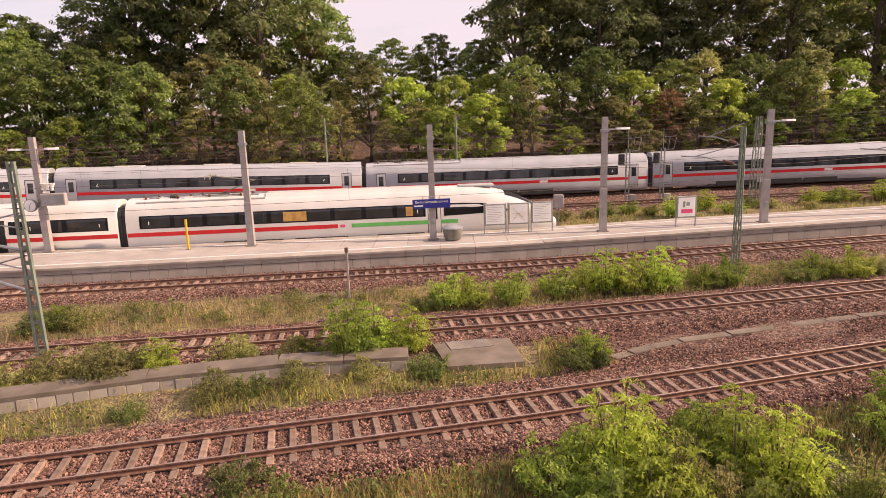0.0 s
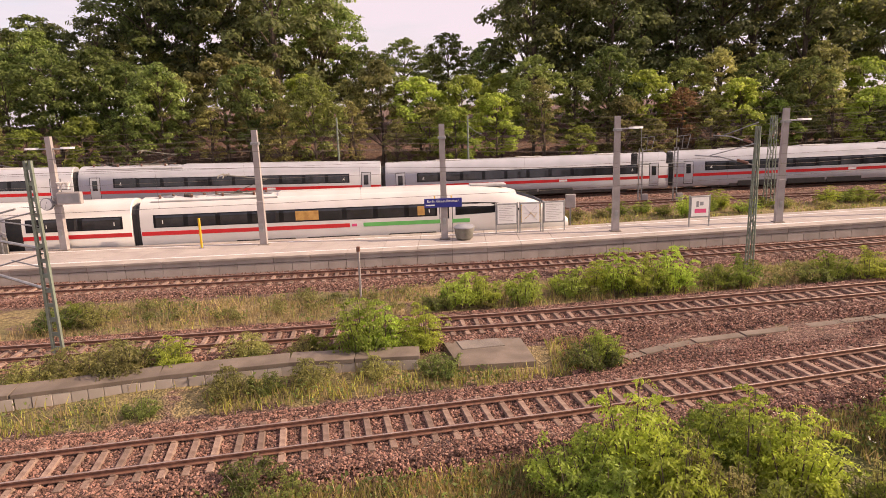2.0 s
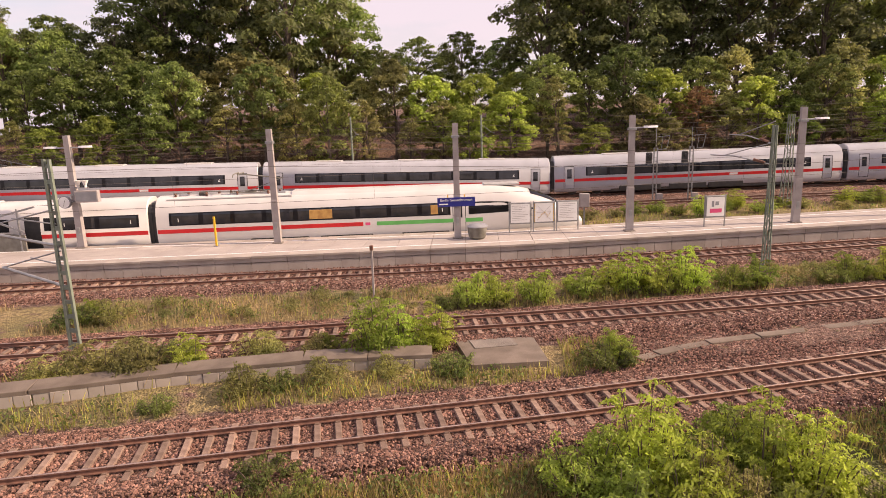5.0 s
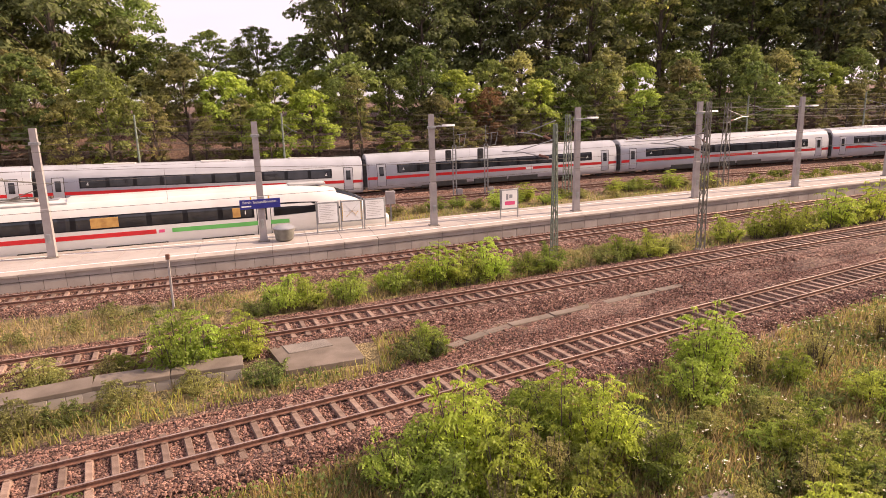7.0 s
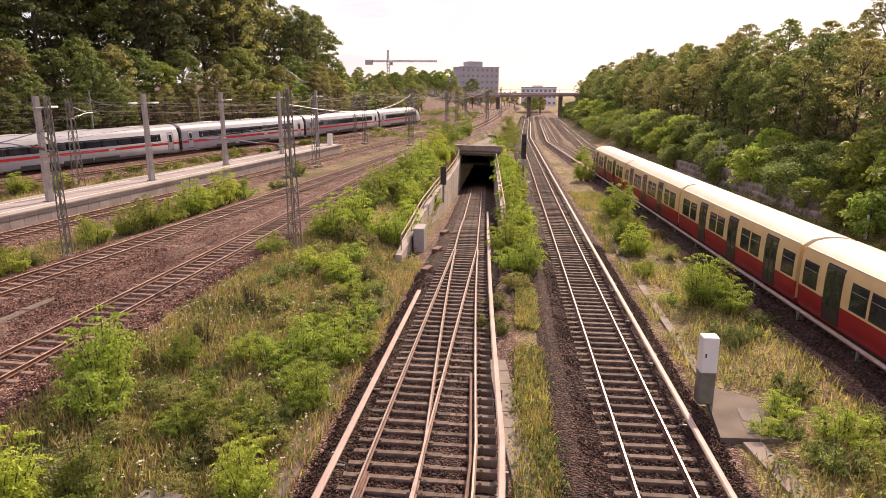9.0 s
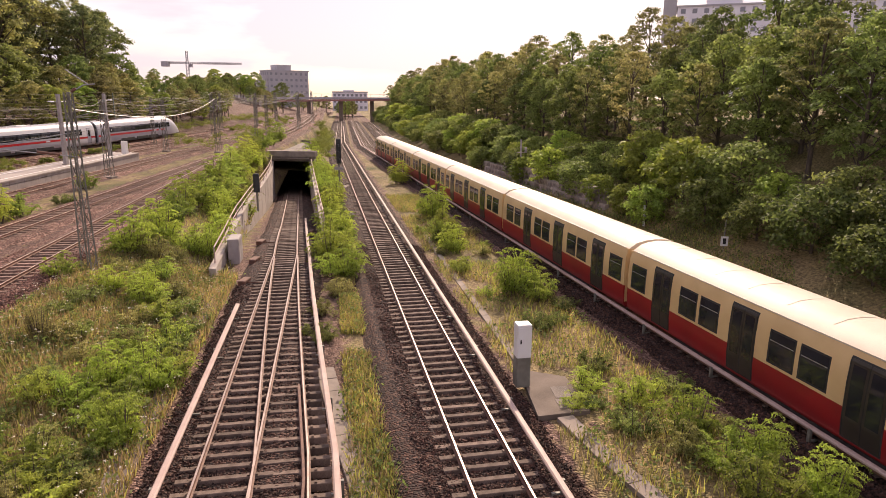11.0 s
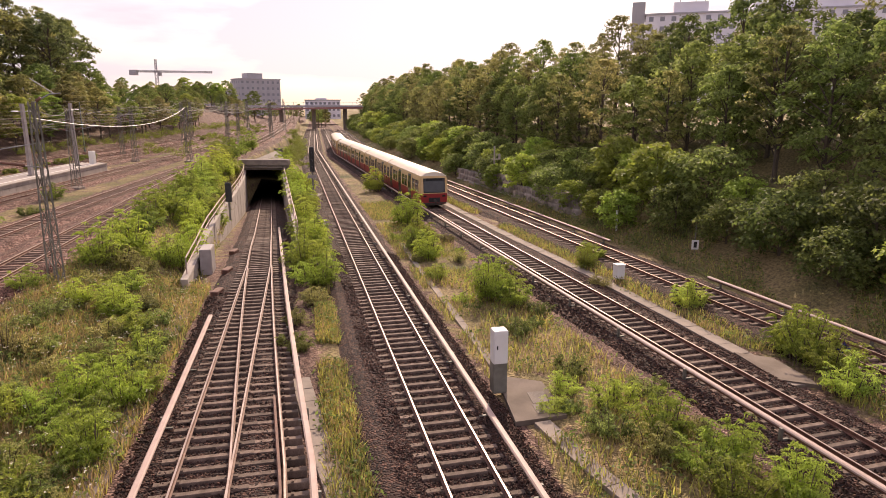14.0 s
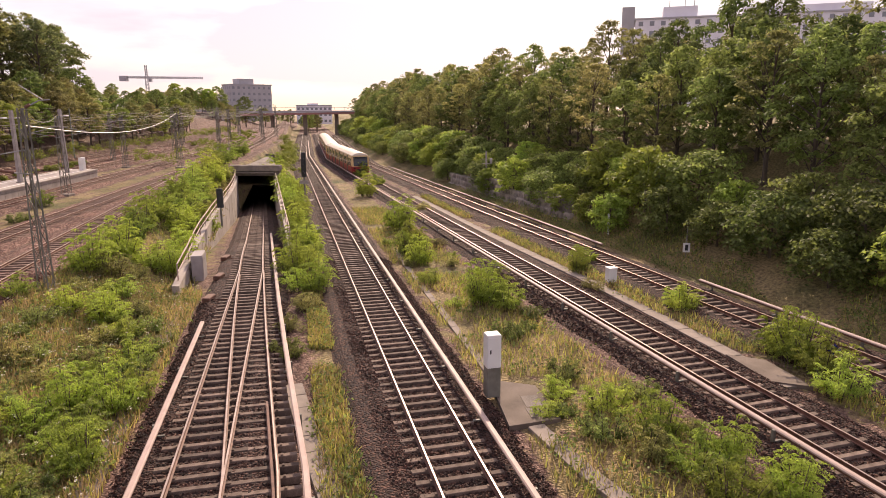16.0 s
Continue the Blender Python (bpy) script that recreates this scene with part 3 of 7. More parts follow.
# ---- underpass ----
def underpass():
    up = thing("underpass", "concrete portal of the railway underpass with trench walls", "underpass", kind="structure")
    for sgn, nm in ((1, "left"), (-1, "right")):
        x = 35.0 if sgn > 0 else 44.0
        while x < PX - 0.1:
            x2 = min(PX, x + 4.0)
            wo, wo2 = (splay(x), splay(x2)) if sgn > 0 else (-2.7, -2.7)
            y, y2 = s1(x) + wo, s1(x2) + wo2
            w = 0.45 * sgn
            b1_, b2_ = z1(x) - 0.6, z1(x2) - 0.6
            top = lambda q: max(ground_z(q, s1(q) + sgn * (splay(q) + 0.7)), ZS - 0.4) + 0.75 * smooth(30, 44, q) + 0.35
            h1, h2 = top(x), top(x2)
            g = Geo().loft([[(x + 0.02, y, b1_), (x2 - 0.02, y2, b2_), (x2 - 0.02, y2 + w, b2_), (x + 0.02, y + w, b1_)], [(x + 0.02, y, h1), (x2 - 0.02, y2, h2), (x2 - 0.02, y2 + w, h2), (x + 0.02, y + w, h1)]])
            me = g.mesh("wall_panel", M_CONCRETE)
            me.materials[0] = M_PANEL
            part("wall_panel", me, None, up)
            x = x2
    ya, yb = s1(PX) + 3.2, s1(PX) - 3.2
    part("portal_beam", Geo().box(PX - 0.35, PX + 0.9, yb - 0.5, ya + 0.5, 0.75, 1.55, 0.05), M_CONCRETE, up)
    part("portal_lintel", Geo().box(PX - 0.1, PX + 0.8, yb - 0.3, ya + 0.3, 0.05, 0.75, 0.04), M_CONCRETE_DARK, up)
    part("ledge", Geo().box(PX - 0.6, PX - 0.1, yb + 0.4, ya - 0.4, 0.42, 0.56, 0.02), M_CONCRETE, up)
    tun = Geo()
    for x in np.arange(PX, PX + 36, 4):
        x2 = x + 4
        for sgn in (1, -1):
            y, y2, w = s1(x) + sgn * 2.7, s1(x2) + sgn * 2.7, 0.5 * sgn
            tun.loft([[(x, y, -8.5), (x2, y2, -8.5), (x2, y2 + w, -8.5), (x, y + w, -8.5)], [(x, y, 0.3), (x2, y2, 0.3), (x2, y2 + w, 0.3), (x, y + w, 0.3)]])
        tun.loft([[(x, s1(x) - 3.2, 0.1), (x2, s1(x2) - 3.2, 0.1), (x2, s1(x2) + 3.2, 0.1), (x, s1(x) + 3.2, 0.1)], [(x, s1(x) - 3.2, 0.5), (x2, s1(x2) - 3.2, 0.5), (x2, s1(x2) + 3.2, 0.5), (x, s1(x) + 3.2, 0.5)]])
        tun.loft([[(x, s1(x) - 3.2, z1(x) - 0.9), (x2, s1(x2) - 3.2, z1(x2) - 0.9), (x2, s1(x2) + 3.2, z1(x2) - 0.9), (x, s1(x) + 3.2, z1(x) - 0.9)], [(x, s1(x) - 3.2, z1(x) - 0.5), (x2, s1(x2) - 3.2, z1(x2) - 0.5), (x2, s1(x2) + 3.2, z1(x2) - 0.5), (x, s1(x) + 3.2, z1(x) - 0.5)]])
    xe = PX + 35
    tun.box(xe, xe + 0.5, s1(xe) - 3.5, s1(xe) + 3.5, -9, 1)
    part("tunnel_lining", tun, M_CONCRETE_DARK, up)
    # handrails on both walls
    for sgn, xa, lab in ((1, 36.0, "pale steel handrail on the trench wall"), (-1, 46.0, "pale handrail above the right trench wall")):
        hr = thing("handrail", lab, "handrail", kind="structure")
        hts = []
        x = xa
        while x <= PX:
            y = s1(x) + (splay(x) + 0.22 if sgn > 0 else -2.92)
            zb = max(ground_z(x, s1(x) + sgn * (splay(x) + 0.7)), ZS - 0.4) + 0.75 * smooth(30, 44, x) + 0.33
            part("post", Geo().rod((x, y, zb - 0.1), (x, y, zb + 1.0), 0.04), M_COVER, hr)
            hts.append((x, y, zb))
            x += 4.0
        for dz in (0.5, 1.0):
            part("rail_bar", Geo().tube([(a, b, c + dz) for a, b, c in hts], 0.045), M_COVER, hr)


underpass()


# ---- platform ----
PLAT = 0.76
PX0, PX1 = -62.0, 81.0


def p_front(x): return t3(x) + 1.8 + 0.25
def p_back(x): return t4(x) - 1.68


def platform():
    pl = thing("platform", "long pale paved station platform with panelled concrete edge", "platform", kind="structure")
    xs = np.arange(PX0, PX1 + 0.01, 2.2)
    core = Geo()
    core.loft([[(x, p_front(x) + 0.06, zt(x) - 0.9), (x, p_back(x) - 0.06, zt(x) - 0.9), (x, p_back(x) - 0.06, zt(x) + PLAT - 0.06), (x, p_front(x) + 0.06, zt(x) + PLAT - 0.06)] for x in xs])
    part("core", core, M_CONCRETE_DARK, pl)
    for i in range(len(xs) - 1):
        a, b = xs[i] + 0.012, xs[i + 1] - 0.012
        def slab(y0, y1, z0, z1, nm, m, jig=0.0):
            d = random.uniform(-jig, jig)
            g = Geo().loft([[(a, y0(a), zt(a) + z0), (b, y0(b), zt(b) + z0), (b, y1(b), zt(b) + z0), (a, y1(a), zt(a) + z0)], [(a, y0(a) , zt(a) + z1 + d), (b, y0(b), zt(b) + z1 + d), (b, y1(b), zt(b) + z1 + d), (a, y1(a), zt(a) + z1 + d)]])
            part(nm, g, m, pl)
        aa, bb, mid = a, b, (a + b) / 2
        for a, b in ((aa, mid - 0.012), (mid + 0.012, bb)):
            slab(lambda x: p_front(x), lambda x: p_front(x) + 0.055, -0.85, 0.32, "edge_panel", M_PANEL)
        a, b = aa, bb
        slab(lambda x: p_front(x) - 0.03, lambda x: p_front(x) + 0.055, 0.36, PLAT - 0.13, "edge_panel", M_PANEL)
        slab(lambda x: p_front(x) - 0.1, lambda x: p_front(x) + 0.75, PLAT - 0.12, PLAT, "coping_slab", M_PANEL, 0.006)
        for k in range(3):
            w = lambda x, q: p_front(x) + 0.76 + (p_back(x) - 0.76 - p_front(x) - 0.76) * q
            slab(lambda x: w(x, k / 3) + 0.006, lambda x: w(x, (k + 1) / 3) - 0.006, PLAT - 0.058, PLAT - 0.004, "paving_slab", M_PAVING, 0.003)
        slab(lambda x: p_back(x) - 0.75, lambda x: p_back(x) + 0.02, PLAT - 0.12, PLAT, "coping_slab", M_PANEL, 0.006)
    for f, nm in ((lambda x: p_front(x) + 0.95, "tactile_strip"), (lambda x: p_back(x) - 1.1, "tactile_strip")):
        g = Geo().loft([[(x, f(x), zt(x) + PLAT - 0.01), (x, f(x) + 0.14, zt(x) + PLAT - 0.01), (x, f(x) + 0.14, zt(x) + PLAT + 0.008), (x, f(x), zt(x) + PLAT + 0.008)] for x in xs])
        part(nm, g, M_WHITE, pl, "white tactile line")


platform()


# ---- trains ----
def profile_y(prof, z):
    """Half width of a car body at height z."""
    zs, ys = [p[1] for p in prof], [p[0] for p in prof]
    return float(np.interp(z, zs, ys))


def body_loft(prof, xs, scale_w, scale_top, lift):
    g = Geo()
    rings = []
    for x, sw, st, lf in zip(xs, scale_w, scale_top, lift):
        z0 = prof[0][1]
        half = [(w * sw, z0 + lf + (z - z0) * st) for w, z in prof]
        rings.append([(x, w, z) for w, z in half] + [(x, -w, z) for w, z in reversed(half[:-1])])
    return g.loft(rings)


def side_strip(prof, x0, x1, za, zb, side, out=0.006, n=4):
    """A strip that lies on the car's side, with a little thickness."""
    g = Geo()
    zs = np.array(sorted(set([round(v, 4) for v in np.linspace(za, zb, n)] + [z for _, z in prof if za < z < zb])))
    outer = [(side * (profile_y(prof, z) + out), z) for z in zs]
    inner = [(side * (profile_y(prof, z) - 0.02), z) for z in reversed(zs)]
    ring = outer + inner
    return g.loft([[(x0, y, z) for y, z in ring], [(x1, y, z) for y, z in ring]])


ICE_PROF = [(1.2, 0.36), (1.4, 0.55), (1.47, 1.1), (1.48, 1.9), (1.43, 2.6), (1.3, 3.15), (1.02, 3.58), (0.6, 3.82), (0.0, 3.9)]


def bogie(parent, x, r=0.46):
    bg = Geo().box(x - 1.7, x + 1.7, -1.12, -0.98, 0.42, 0.72, 0.03).box(x - 1.7, x + 1.7, 0.98, 1.12, 0.42, 0.72, 0.03).box(x - 0.35, x + 0.35, -1.1, 1.1, 0.4, 0.8)
    b = part("bogie", bg, M_UNDER, parent)
    for dx in (-1.25, 1.25):
        for y in (-0.75, 0.75):
            part("wheel", Geo().rod((x + dx, y - 0.07, r), (x + dx, y + 0.07, r), r, r, 16), M_UNDER, b, smooth=False)


def ice_car(name, label, L, group, body_mat, stripe=M_RED, first=False, nose=0, pantograph=False, class_mark="2", green=False, curtains=False, standing=False):
    """One car of a white express train, its length along x, wheels on z = 0. nose: +1 or -1 for a cab at that end."""
    car = thing(name, label, "train car", group=group)
    h = L / 2 - 0.28
    if nose:
        steps = [(-h, 1, 1, 0)]
        for k in np.linspace(0, 1, 13):
            x = h - 7.6 + 7.8 * k
            st = 1 - 0.76 * max(0.0, k) ** 2.5
            sw = 1 - 0.62 * max(0.0, k - 0.25) ** 2 / 0.5625
            steps.append((x, sw, st, 0.0))
        if nose < 0:
            steps = [(-x, a, b, c) for x, a, b, c in reversed(steps)]
        xs, sw, st, lf = zip(*steps)
    else:
        xs, sw, st, lf = (-h, -h + 0.06, h - 0.06, h), (0.97, 1, 1, 0.97), (0.985, 1, 1, 0.985), (0, 0, 0, 0)
    body = part("body", body_loft(ICE_PROF, xs, sw, st, lf), body_mat, car, smooth=True)
    a0, a1 = (-h + 3.1, h - 3.1) if not green else (-h + 0.9, h - 3.1)
    if nose > 0:
        a1 = h - 9.5 if green else h - 5.1
    if standing:
        a0, a1 = h - 6.3, h - 0.6
    if nose < 0:
        a0 = -h + 6.6
    for side in (-1, 1):
        band = part("window_band", side_strip(ICE_PROF, a0, a1, 1.92, 2.8, side), M_BAND, car, "black tinted window band")
        if standing:
            part("window", side_strip(ICE_PROF, h - 7.05, h - 6.55, 1.92, 2.8, side, 0.01), M_BAND, car)
            part("doorway", side_strip(ICE_PROF, h - 8.35, h - 7.3, 0.66, 2.9, side, 0.008), M_BLACK, car, "open dark doorway")
            part("window_band", side_strip(ICE_PROF, -h + 1.2, h - 9.4, 1.92, 2.8, side), M_BAND, car, "black tinted window band")
        if green:
            # cab side window that narrows towards the nose
            g = Geo()
            for k0, k1 in ((0.0, 0.25), (0.25, 0.5), (0.5, 0.75), (0.75, 1.0)):
                ring = []
                for k in (k0, k1):
                    x = h - 8.2 + 5.6 * k
                    q = max(0.0, (x - (h - 7.6)) / 7.8)
                    st_, sw_ = 1 - 0.76 * q ** 2.5, 1 - 0.62 * max(0.0, q - 0.25) ** 2 / 0.5625
                    lo_, hi_ = 1.92 + 0.55 * k * k, 2.8 - 0.02 * k
                    ring.append([(x, side * (profile_y(ICE_PROF, z) * sw_ + o), 0.36 + (z - 0.36) * st_) for z, o in ((lo_, 0.01), ((lo_ + hi_) / 2, 0.012), (hi_, 0.01), (hi_, -0.03), (lo_, -0.03))])
                g.loft(ring)
            part("cab_side_window", g, M_BAND, car, "dark cab side window")
        # black bars on the side stand in for the dark undercarriage below
        for xa, xb in ((-h + 6.4, -h + 10.5), (-h + 11.3, -h + 15.0), (h - 13.0, h - 9.6)):
            part("underfloor_case", Geo().box(xa, xb, side * 1.41 - 0.06, side * 1.41 + 0.06, 0.3, 0.8, 0.04), M_BLACK, car)
        n = int((a1 - a0) / 2.15)
        for k in range(n):
            u0, u1 = a0 + (a1 - a0) * k / n, a0 + (a1 - a0) * (k + 1) / n
            part("window", side_strip(ICE_PROF, u0 + 0.16, u1 - 0.16, 1.99, 2.73, side, 0.01, 3), M_PANE, band)
        e0, e1 = (-h + 0.05, h - 0.05) if not nose else ((-h + 0.05, h - 7.2) if nose > 0 else (-h + 7.2, h - 0.05))
        if green:
            s = nose
            cut = e1 - 8.5 if nose > 0 else e0 + 8.5
            part("stripe", side_strip(ICE_PROF, e0 if nose > 0 else cut, cut if nose > 0 else e1, 1.38, 1.66, side, 0.007), stripe, car, "red stripe")
            part("logo_plate", side_strip(ICE_PROF, cut + 0.15 * s if s > 0 else cut - 0.75, cut + 0.5 if s > 0 else cut - 0.15, 1.42, 1.62, side, 0.008), M_PINK, car)
            part("stripe", side_strip(ICE_PROF, cut + 0.95 if s > 0 else e0 + 0.0, e1 if s > 0 else cut - 0.95, 1.38, 1.66, side, 0.007), M_LIME, car, "green stripe")
            for k in range(3):
                xx = (e1 + 0.5 + 0.62 * k) if s > 0 else (e0 - 0.9 - 0.62 * k)
                part("letter_block", side_strip(ICE_PROF, xx, xx + 0.4, 1.0, 1.5, side, -0.018), M_INK, car)
        else:
            part("stripe", side_strip(ICE_PROF, e0, e1, 1.38, 1.66, side, 0.007), stripe, car, "red stripe")
            part("logo_plate", side_strip(ICE_PROF, 3.1, 3.9, 1.42, 1.62, side, 0.009), M_WHITE, car)
        # doors at the ends
        for dx in ((-h + 1.0, -h + 1.95), (h - 1.95, h - 1.0)):
            if nose and dx[0] * nose > 0:
                dx = (h - 9.35, h - 8.4) if nose > 0 else (-h + 8.5, -h + 9.4)
            if green and dx[0] * nose < 0 or standing:
                continue
            fr = part("door", side_strip(ICE_PROF, dx[0], dx[1], 0.66, 2.92, side, 0.004), M_BLACK, car)
            part("door_leaf", side_strip(ICE_PROF, dx[0] + 0.05, dx[1] - 0.05, 0.71, 2.86, side, 0.01), body_mat, fr)
            part("door_window", side_strip(ICE_PROF, dx[0] + 0.24, dx[1] - 0.26, 1.7, 2.62, side, 0.016), M_PANE, fr)
        for xx in (a0 + 0.5, a1 - 0.7):
            tc = bpy.data.curves.new("class_mark", "FONT")
            tc.body, tc.size, tc.extrude = class_mark, 0.5, 0.004
            to = new("class_mark", tc)
            dg = bpy.context.evaluated_depsgraph_get()
            me = bpy.data.meshes.new_from_object(to.evaluated_get(dg))
            bpy.data.objects.remove(to)
            me.materials.append(M_WHITE)
            ob = part("class_mark", me, None, band)
            ob.location = (xx, side * (profile_y(ICE_PROF, 2.35) + 0.022), 2.18)
            ob.rotation_euler = (radians(90 - 5), 0, 0 if side < 0 else math.pi)
        if curtains and side < 0:
            for xx, ww in ((a0 + 9.7, 1.6), (a1 - 1.4, 0.5)):
                part("curtain", side_strip(ICE_PROF, xx, xx + ww, 2.02, 2.66, side, 0.013, 3), M_ORANGE, band, "orange curtain")
        sk = Geo().box(-h + 5.6, h - 5.6, side * 1.3 - 0.06, side * 1.3 + 0.06, 0.24, 0.6, 0.03)
        # moving cars: skirt darkened to stand in for the shadow under the train
        part("skirt", sk, M_UNDER if body_mat is M_TRAIN_DULL else M_TRAIN, car)
    u = Geo().box(-h + 5.0, h - 5.0, -1.15, 1.15, 0.2, 0.5).box(-h + 0.6, -h + 1.6, -1.1, 1.1, 0.3, 0.55).box(h - 1.6, h - 0.6, -1.1, 1.1, 0.3, 0.55)
    part("underframe", u, M_UNDER, car)
    for x in (-h + 3.1, h - 3.1 - (1.4 if nose > 0 else 0)):
        bogie(car, x)
    # roof gear
    for k in range(3):
        x = -h + 5 + k * (2 * h - 12) / 2
        part("roof_hatch", Geo().box(x, x + 2.6, -0.55, 0.55, 3.8, 3.93, 0.03), M_TRAIN if not nose else M_ROOFGREY, car)
    if pantograph:
        s = -1 if nose >= 0 else 1
        x = -h + 4.0
        part("roof_well", Geo().box(x - 3.3, x + 5.4, -1.0, 1.0, 3.62, 3.72, 0.03), M_ROOFGREY, car)
        part("roof_step", Geo().loft([[(x + 5.4, w, z) for w, z in ((-1.0, 3.5), (1.0, 3.5), (0.62, 3.95), (-0.62, 3.95))], [(h - (9.0 if nose else 4.0), w, z) for w, z in ((-1.0, 3.5), (1.0, 3.5), (0.6, 3.93), (-0.6, 3.93))]]), body_mat, car, "raised roof fairing")
        for k in range(11):
            part("insulator", Geo().lathe([(0.07, 0), (0.12, 0.06), (0.06, 0.1), (0.12, 0.16), (0.06, 0.2), (0.12, 0.26), (0.05, 0.36)], 8, (x - 2.8 + k * 0.72, (-0.5, 0.1, 0.5)[k % 3], 3.72)), M_RAIL, car, "brown ribbed insulator")
        for k, (u, w_, h_) in enumerate(((-2.6, 0.7, 0.2), (-1.2, 0.4, 0.32), (0.3, 0.9, 0.16), (2.2, 0.5, 0.3), (3.9, 1.0, 0.2))):
            part("roof_case", Geo().box(x + u, x + u + w_, -0.45, 0.4, 3.71, 3.72 + h_, 0.04), M_UNDER if k % 2 else M_INK, car)
        part("busbar", Geo().tube([(x - 3.0, -0.3, 4.05), (x - 1.2, -0.25, 4.12), (x + 1.4, -0.3, 4.06), (x + 4.6, -0.2, 4.1)], 0.025), M_MAST_DARK, car)
        pn = Geo().tube([(x + 2.0, -0.35, 3.95), (x + 4.6, -0.3, 4.85), (x + 1.6, 0, 5.25)], 0.045).tube([(x + 2.0, 0.35, 3.95), (x + 4.6, 0.3, 4.85), (x + 1.6, 0, 5.25)], 0.045)
        for q in (1.4, 1.75):
            pn.tube([(x + q, -0.95, 5.1), (x + q, -0.7, 5.28), (x + q, 0.7, 5.28), (x + q, 0.95, 5.1)], 0.04)
        pn.rod((x + 1.0, -0.5, 3.95), (x + 3.6, -0.5, 3.95), 0.05).rod((x + 1.0, 0.5, 3.95), (x + 3.6, 0.5, 3.95), 0.05)
        part("pantograph", pn, M_MAST_DARK, car, "half-raised steel pantograph")
    # gangway
    for s in (-1, 1):
        if nose == s:
            continue
        x = s * (h + 0.14)
        part("gangway", Geo().loft([[(q, 1.28, 0.6), (q, 1.28, 2.9), (q, 0.95, 3.4), (q, -0.95, 3.4), (q, -1.28, 2.9), (q, -1.28, 0.6)] for q in sorted((s * (h - 0.05), s * (h + 0.27)))]), M_BLACK, car, "black rubber gangway bellows")
    if nose:
        s = nose
        # windscreen follows the slope of the nose
        g = Geo()
        rows = []
        for k in np.linspace(0.5, 0.8, 6):
            x = s * (h - 7.6 + 7.8 * k)
            st = 1 - 0.76 * k ** 2.5
            sw_ = 1 - 0.62 * max(0.0, k - 0.25) ** 2 / 0.5625
            rows.append([(x, w * sw_ * 1.01, 0.36 + (z - 0.36) * st + 0.012) for w, z in ((0.98, 3.6), (0.6, 3.83), (0.0, 3.91), (-0.6, 3.83), (-0.98, 3.6))])
        g.loft(rows, cap=False, closed=False)
        part("windscreen", g, M_BAND, car, "dark wraparound windscreen")
        for side in (-1, 1):
            kx = s * (h + 0.0)
            part("headlight", Geo().loft([[(s * (h - 1.35), side * 0.86, 1.16), (s * (h - 0.75), side * 0.74, 1.1), (s * (h - 0.75), side * 0.76, 1.22), (s * (h - 1.35), side * 0.9, 1.36)], [(s * (h - 1.32), side * 1.0, 1.16), (s * (h - 0.72), side * 0.84, 1.1), (s * (h - 0.72), side * 0.84, 1.22), (s * (h - 1.32), side * 1.0, 1.36)]]), M_WHITE, car)
        part("apron", Geo().box(min(s * (h - 4.2), s * (h - 0.4)), max(s * (h - 4.2), s * (h - 0.4)), -0.8, 0.8, 0.18, 0.5, 0.1), M_UNDER, car)
    return car


def arc_table(fy, x0, x1):
    xs = np.linspace(x0, x1, 30001)
    ys = np.array([fy(x) for x in xs])
    s = np.concatenate([[0], np.cumsum(np.hypot(np.diff(xs), np.diff(ys)))])
    s -= np.interp(0.0, xs, s)
    return xs, ys, s


def on_track(tab, s, fz):
    xs, ys, ss = tab
    x, y = np.interp(s, ss, xs), np.interp(s, ss, ys)
    xa, ya = np.interp(s - 8, ss, xs), np.interp(s - 8, ss, ys)
    xb, yb = np.interp(s + 8, ss, xs), np.interp(s + 8, ss, ys)
    pitch = math.atan2(fz(xb) - fz(xa), math.hypot(xb - xa, yb - ya))
    return pose(x, y, (fz(xa) + fz(xb)) / 2, 0, -math.degrees(pitch), math.degrees(math.atan2(yb - ya, xb - xa)))


# standing train at the platform: nose car and two more behind
TAB4, TAB5, TABS3 = arc_table(t4, -200, 200), arc_table(t5, -420, 330), arc_table(s3, -330, 500)
nose_len = 30.6
NOSE_S = 8.2
c_a = ice_car("express_car", "white standing express train end car with red and green stripe", nose_len, "cars of the standing white train", M_TRAIN, nose=1, pantograph=True, class_mark="1", green=True, curtains=True)
c_a.matrix_basis = on_track(TAB4, NOSE_S - nose_len / 2, zt)
c_b = ice_car("express_car", "white standing express train car with red stripe", 25.0, "cars of the standing white train", M_TRAIN, class_mark="1", standing=True)
c_b.matrix_basis = on_track(TAB4, NOSE_S - nose_len - 12.5, zt)

# moving train: twelve cars, the tail car last
MOVERS = []
CARL = 28.75
plain = ice_car("moving_express_car", "white express train car moving behind the platform, greyed for dull light", CARL, "cars of the moving white train", M_TRAIN_DULL)
gear = ice_car("moving_express_car", "white express car greyed for dull light, with a folded pantograph on its roof", CARL, "cars of the moving white train", M_TRAIN_DULL, pantograph=True)
tail = ice_car("moving_express_car", "white tapered end car of the moving express train, greyed for dull light", CARL, "cars of the moving white train", M_TRAIN_DULL, nose=1)
for k in range(12):
    if k == 0:
        ob = tail
    elif k == 4:
        ob = gear
    elif k == 1:
        ob = plain
    elif k == 9:
        ob = copy_thing(gear, Matrix.Identity(4))
    else:
        ob = copy_thing(plain, Matrix.Identity(4))
    MOVERS.append((ob, TAB5, lambda t, k=k: 279.4 - 14.01 * t - CARL * (k + 0.5), zt5))

# ---- suburban train ----
SB_PROF = [(1.3, 0.32), (1.45, 0.5), (1.5, 1.1), (1.5, 2.2), (1.46, 2.85), (1.33, 3.2), (0.95, 3.46), (0.5, 3.57), (0.0, 3.6)]
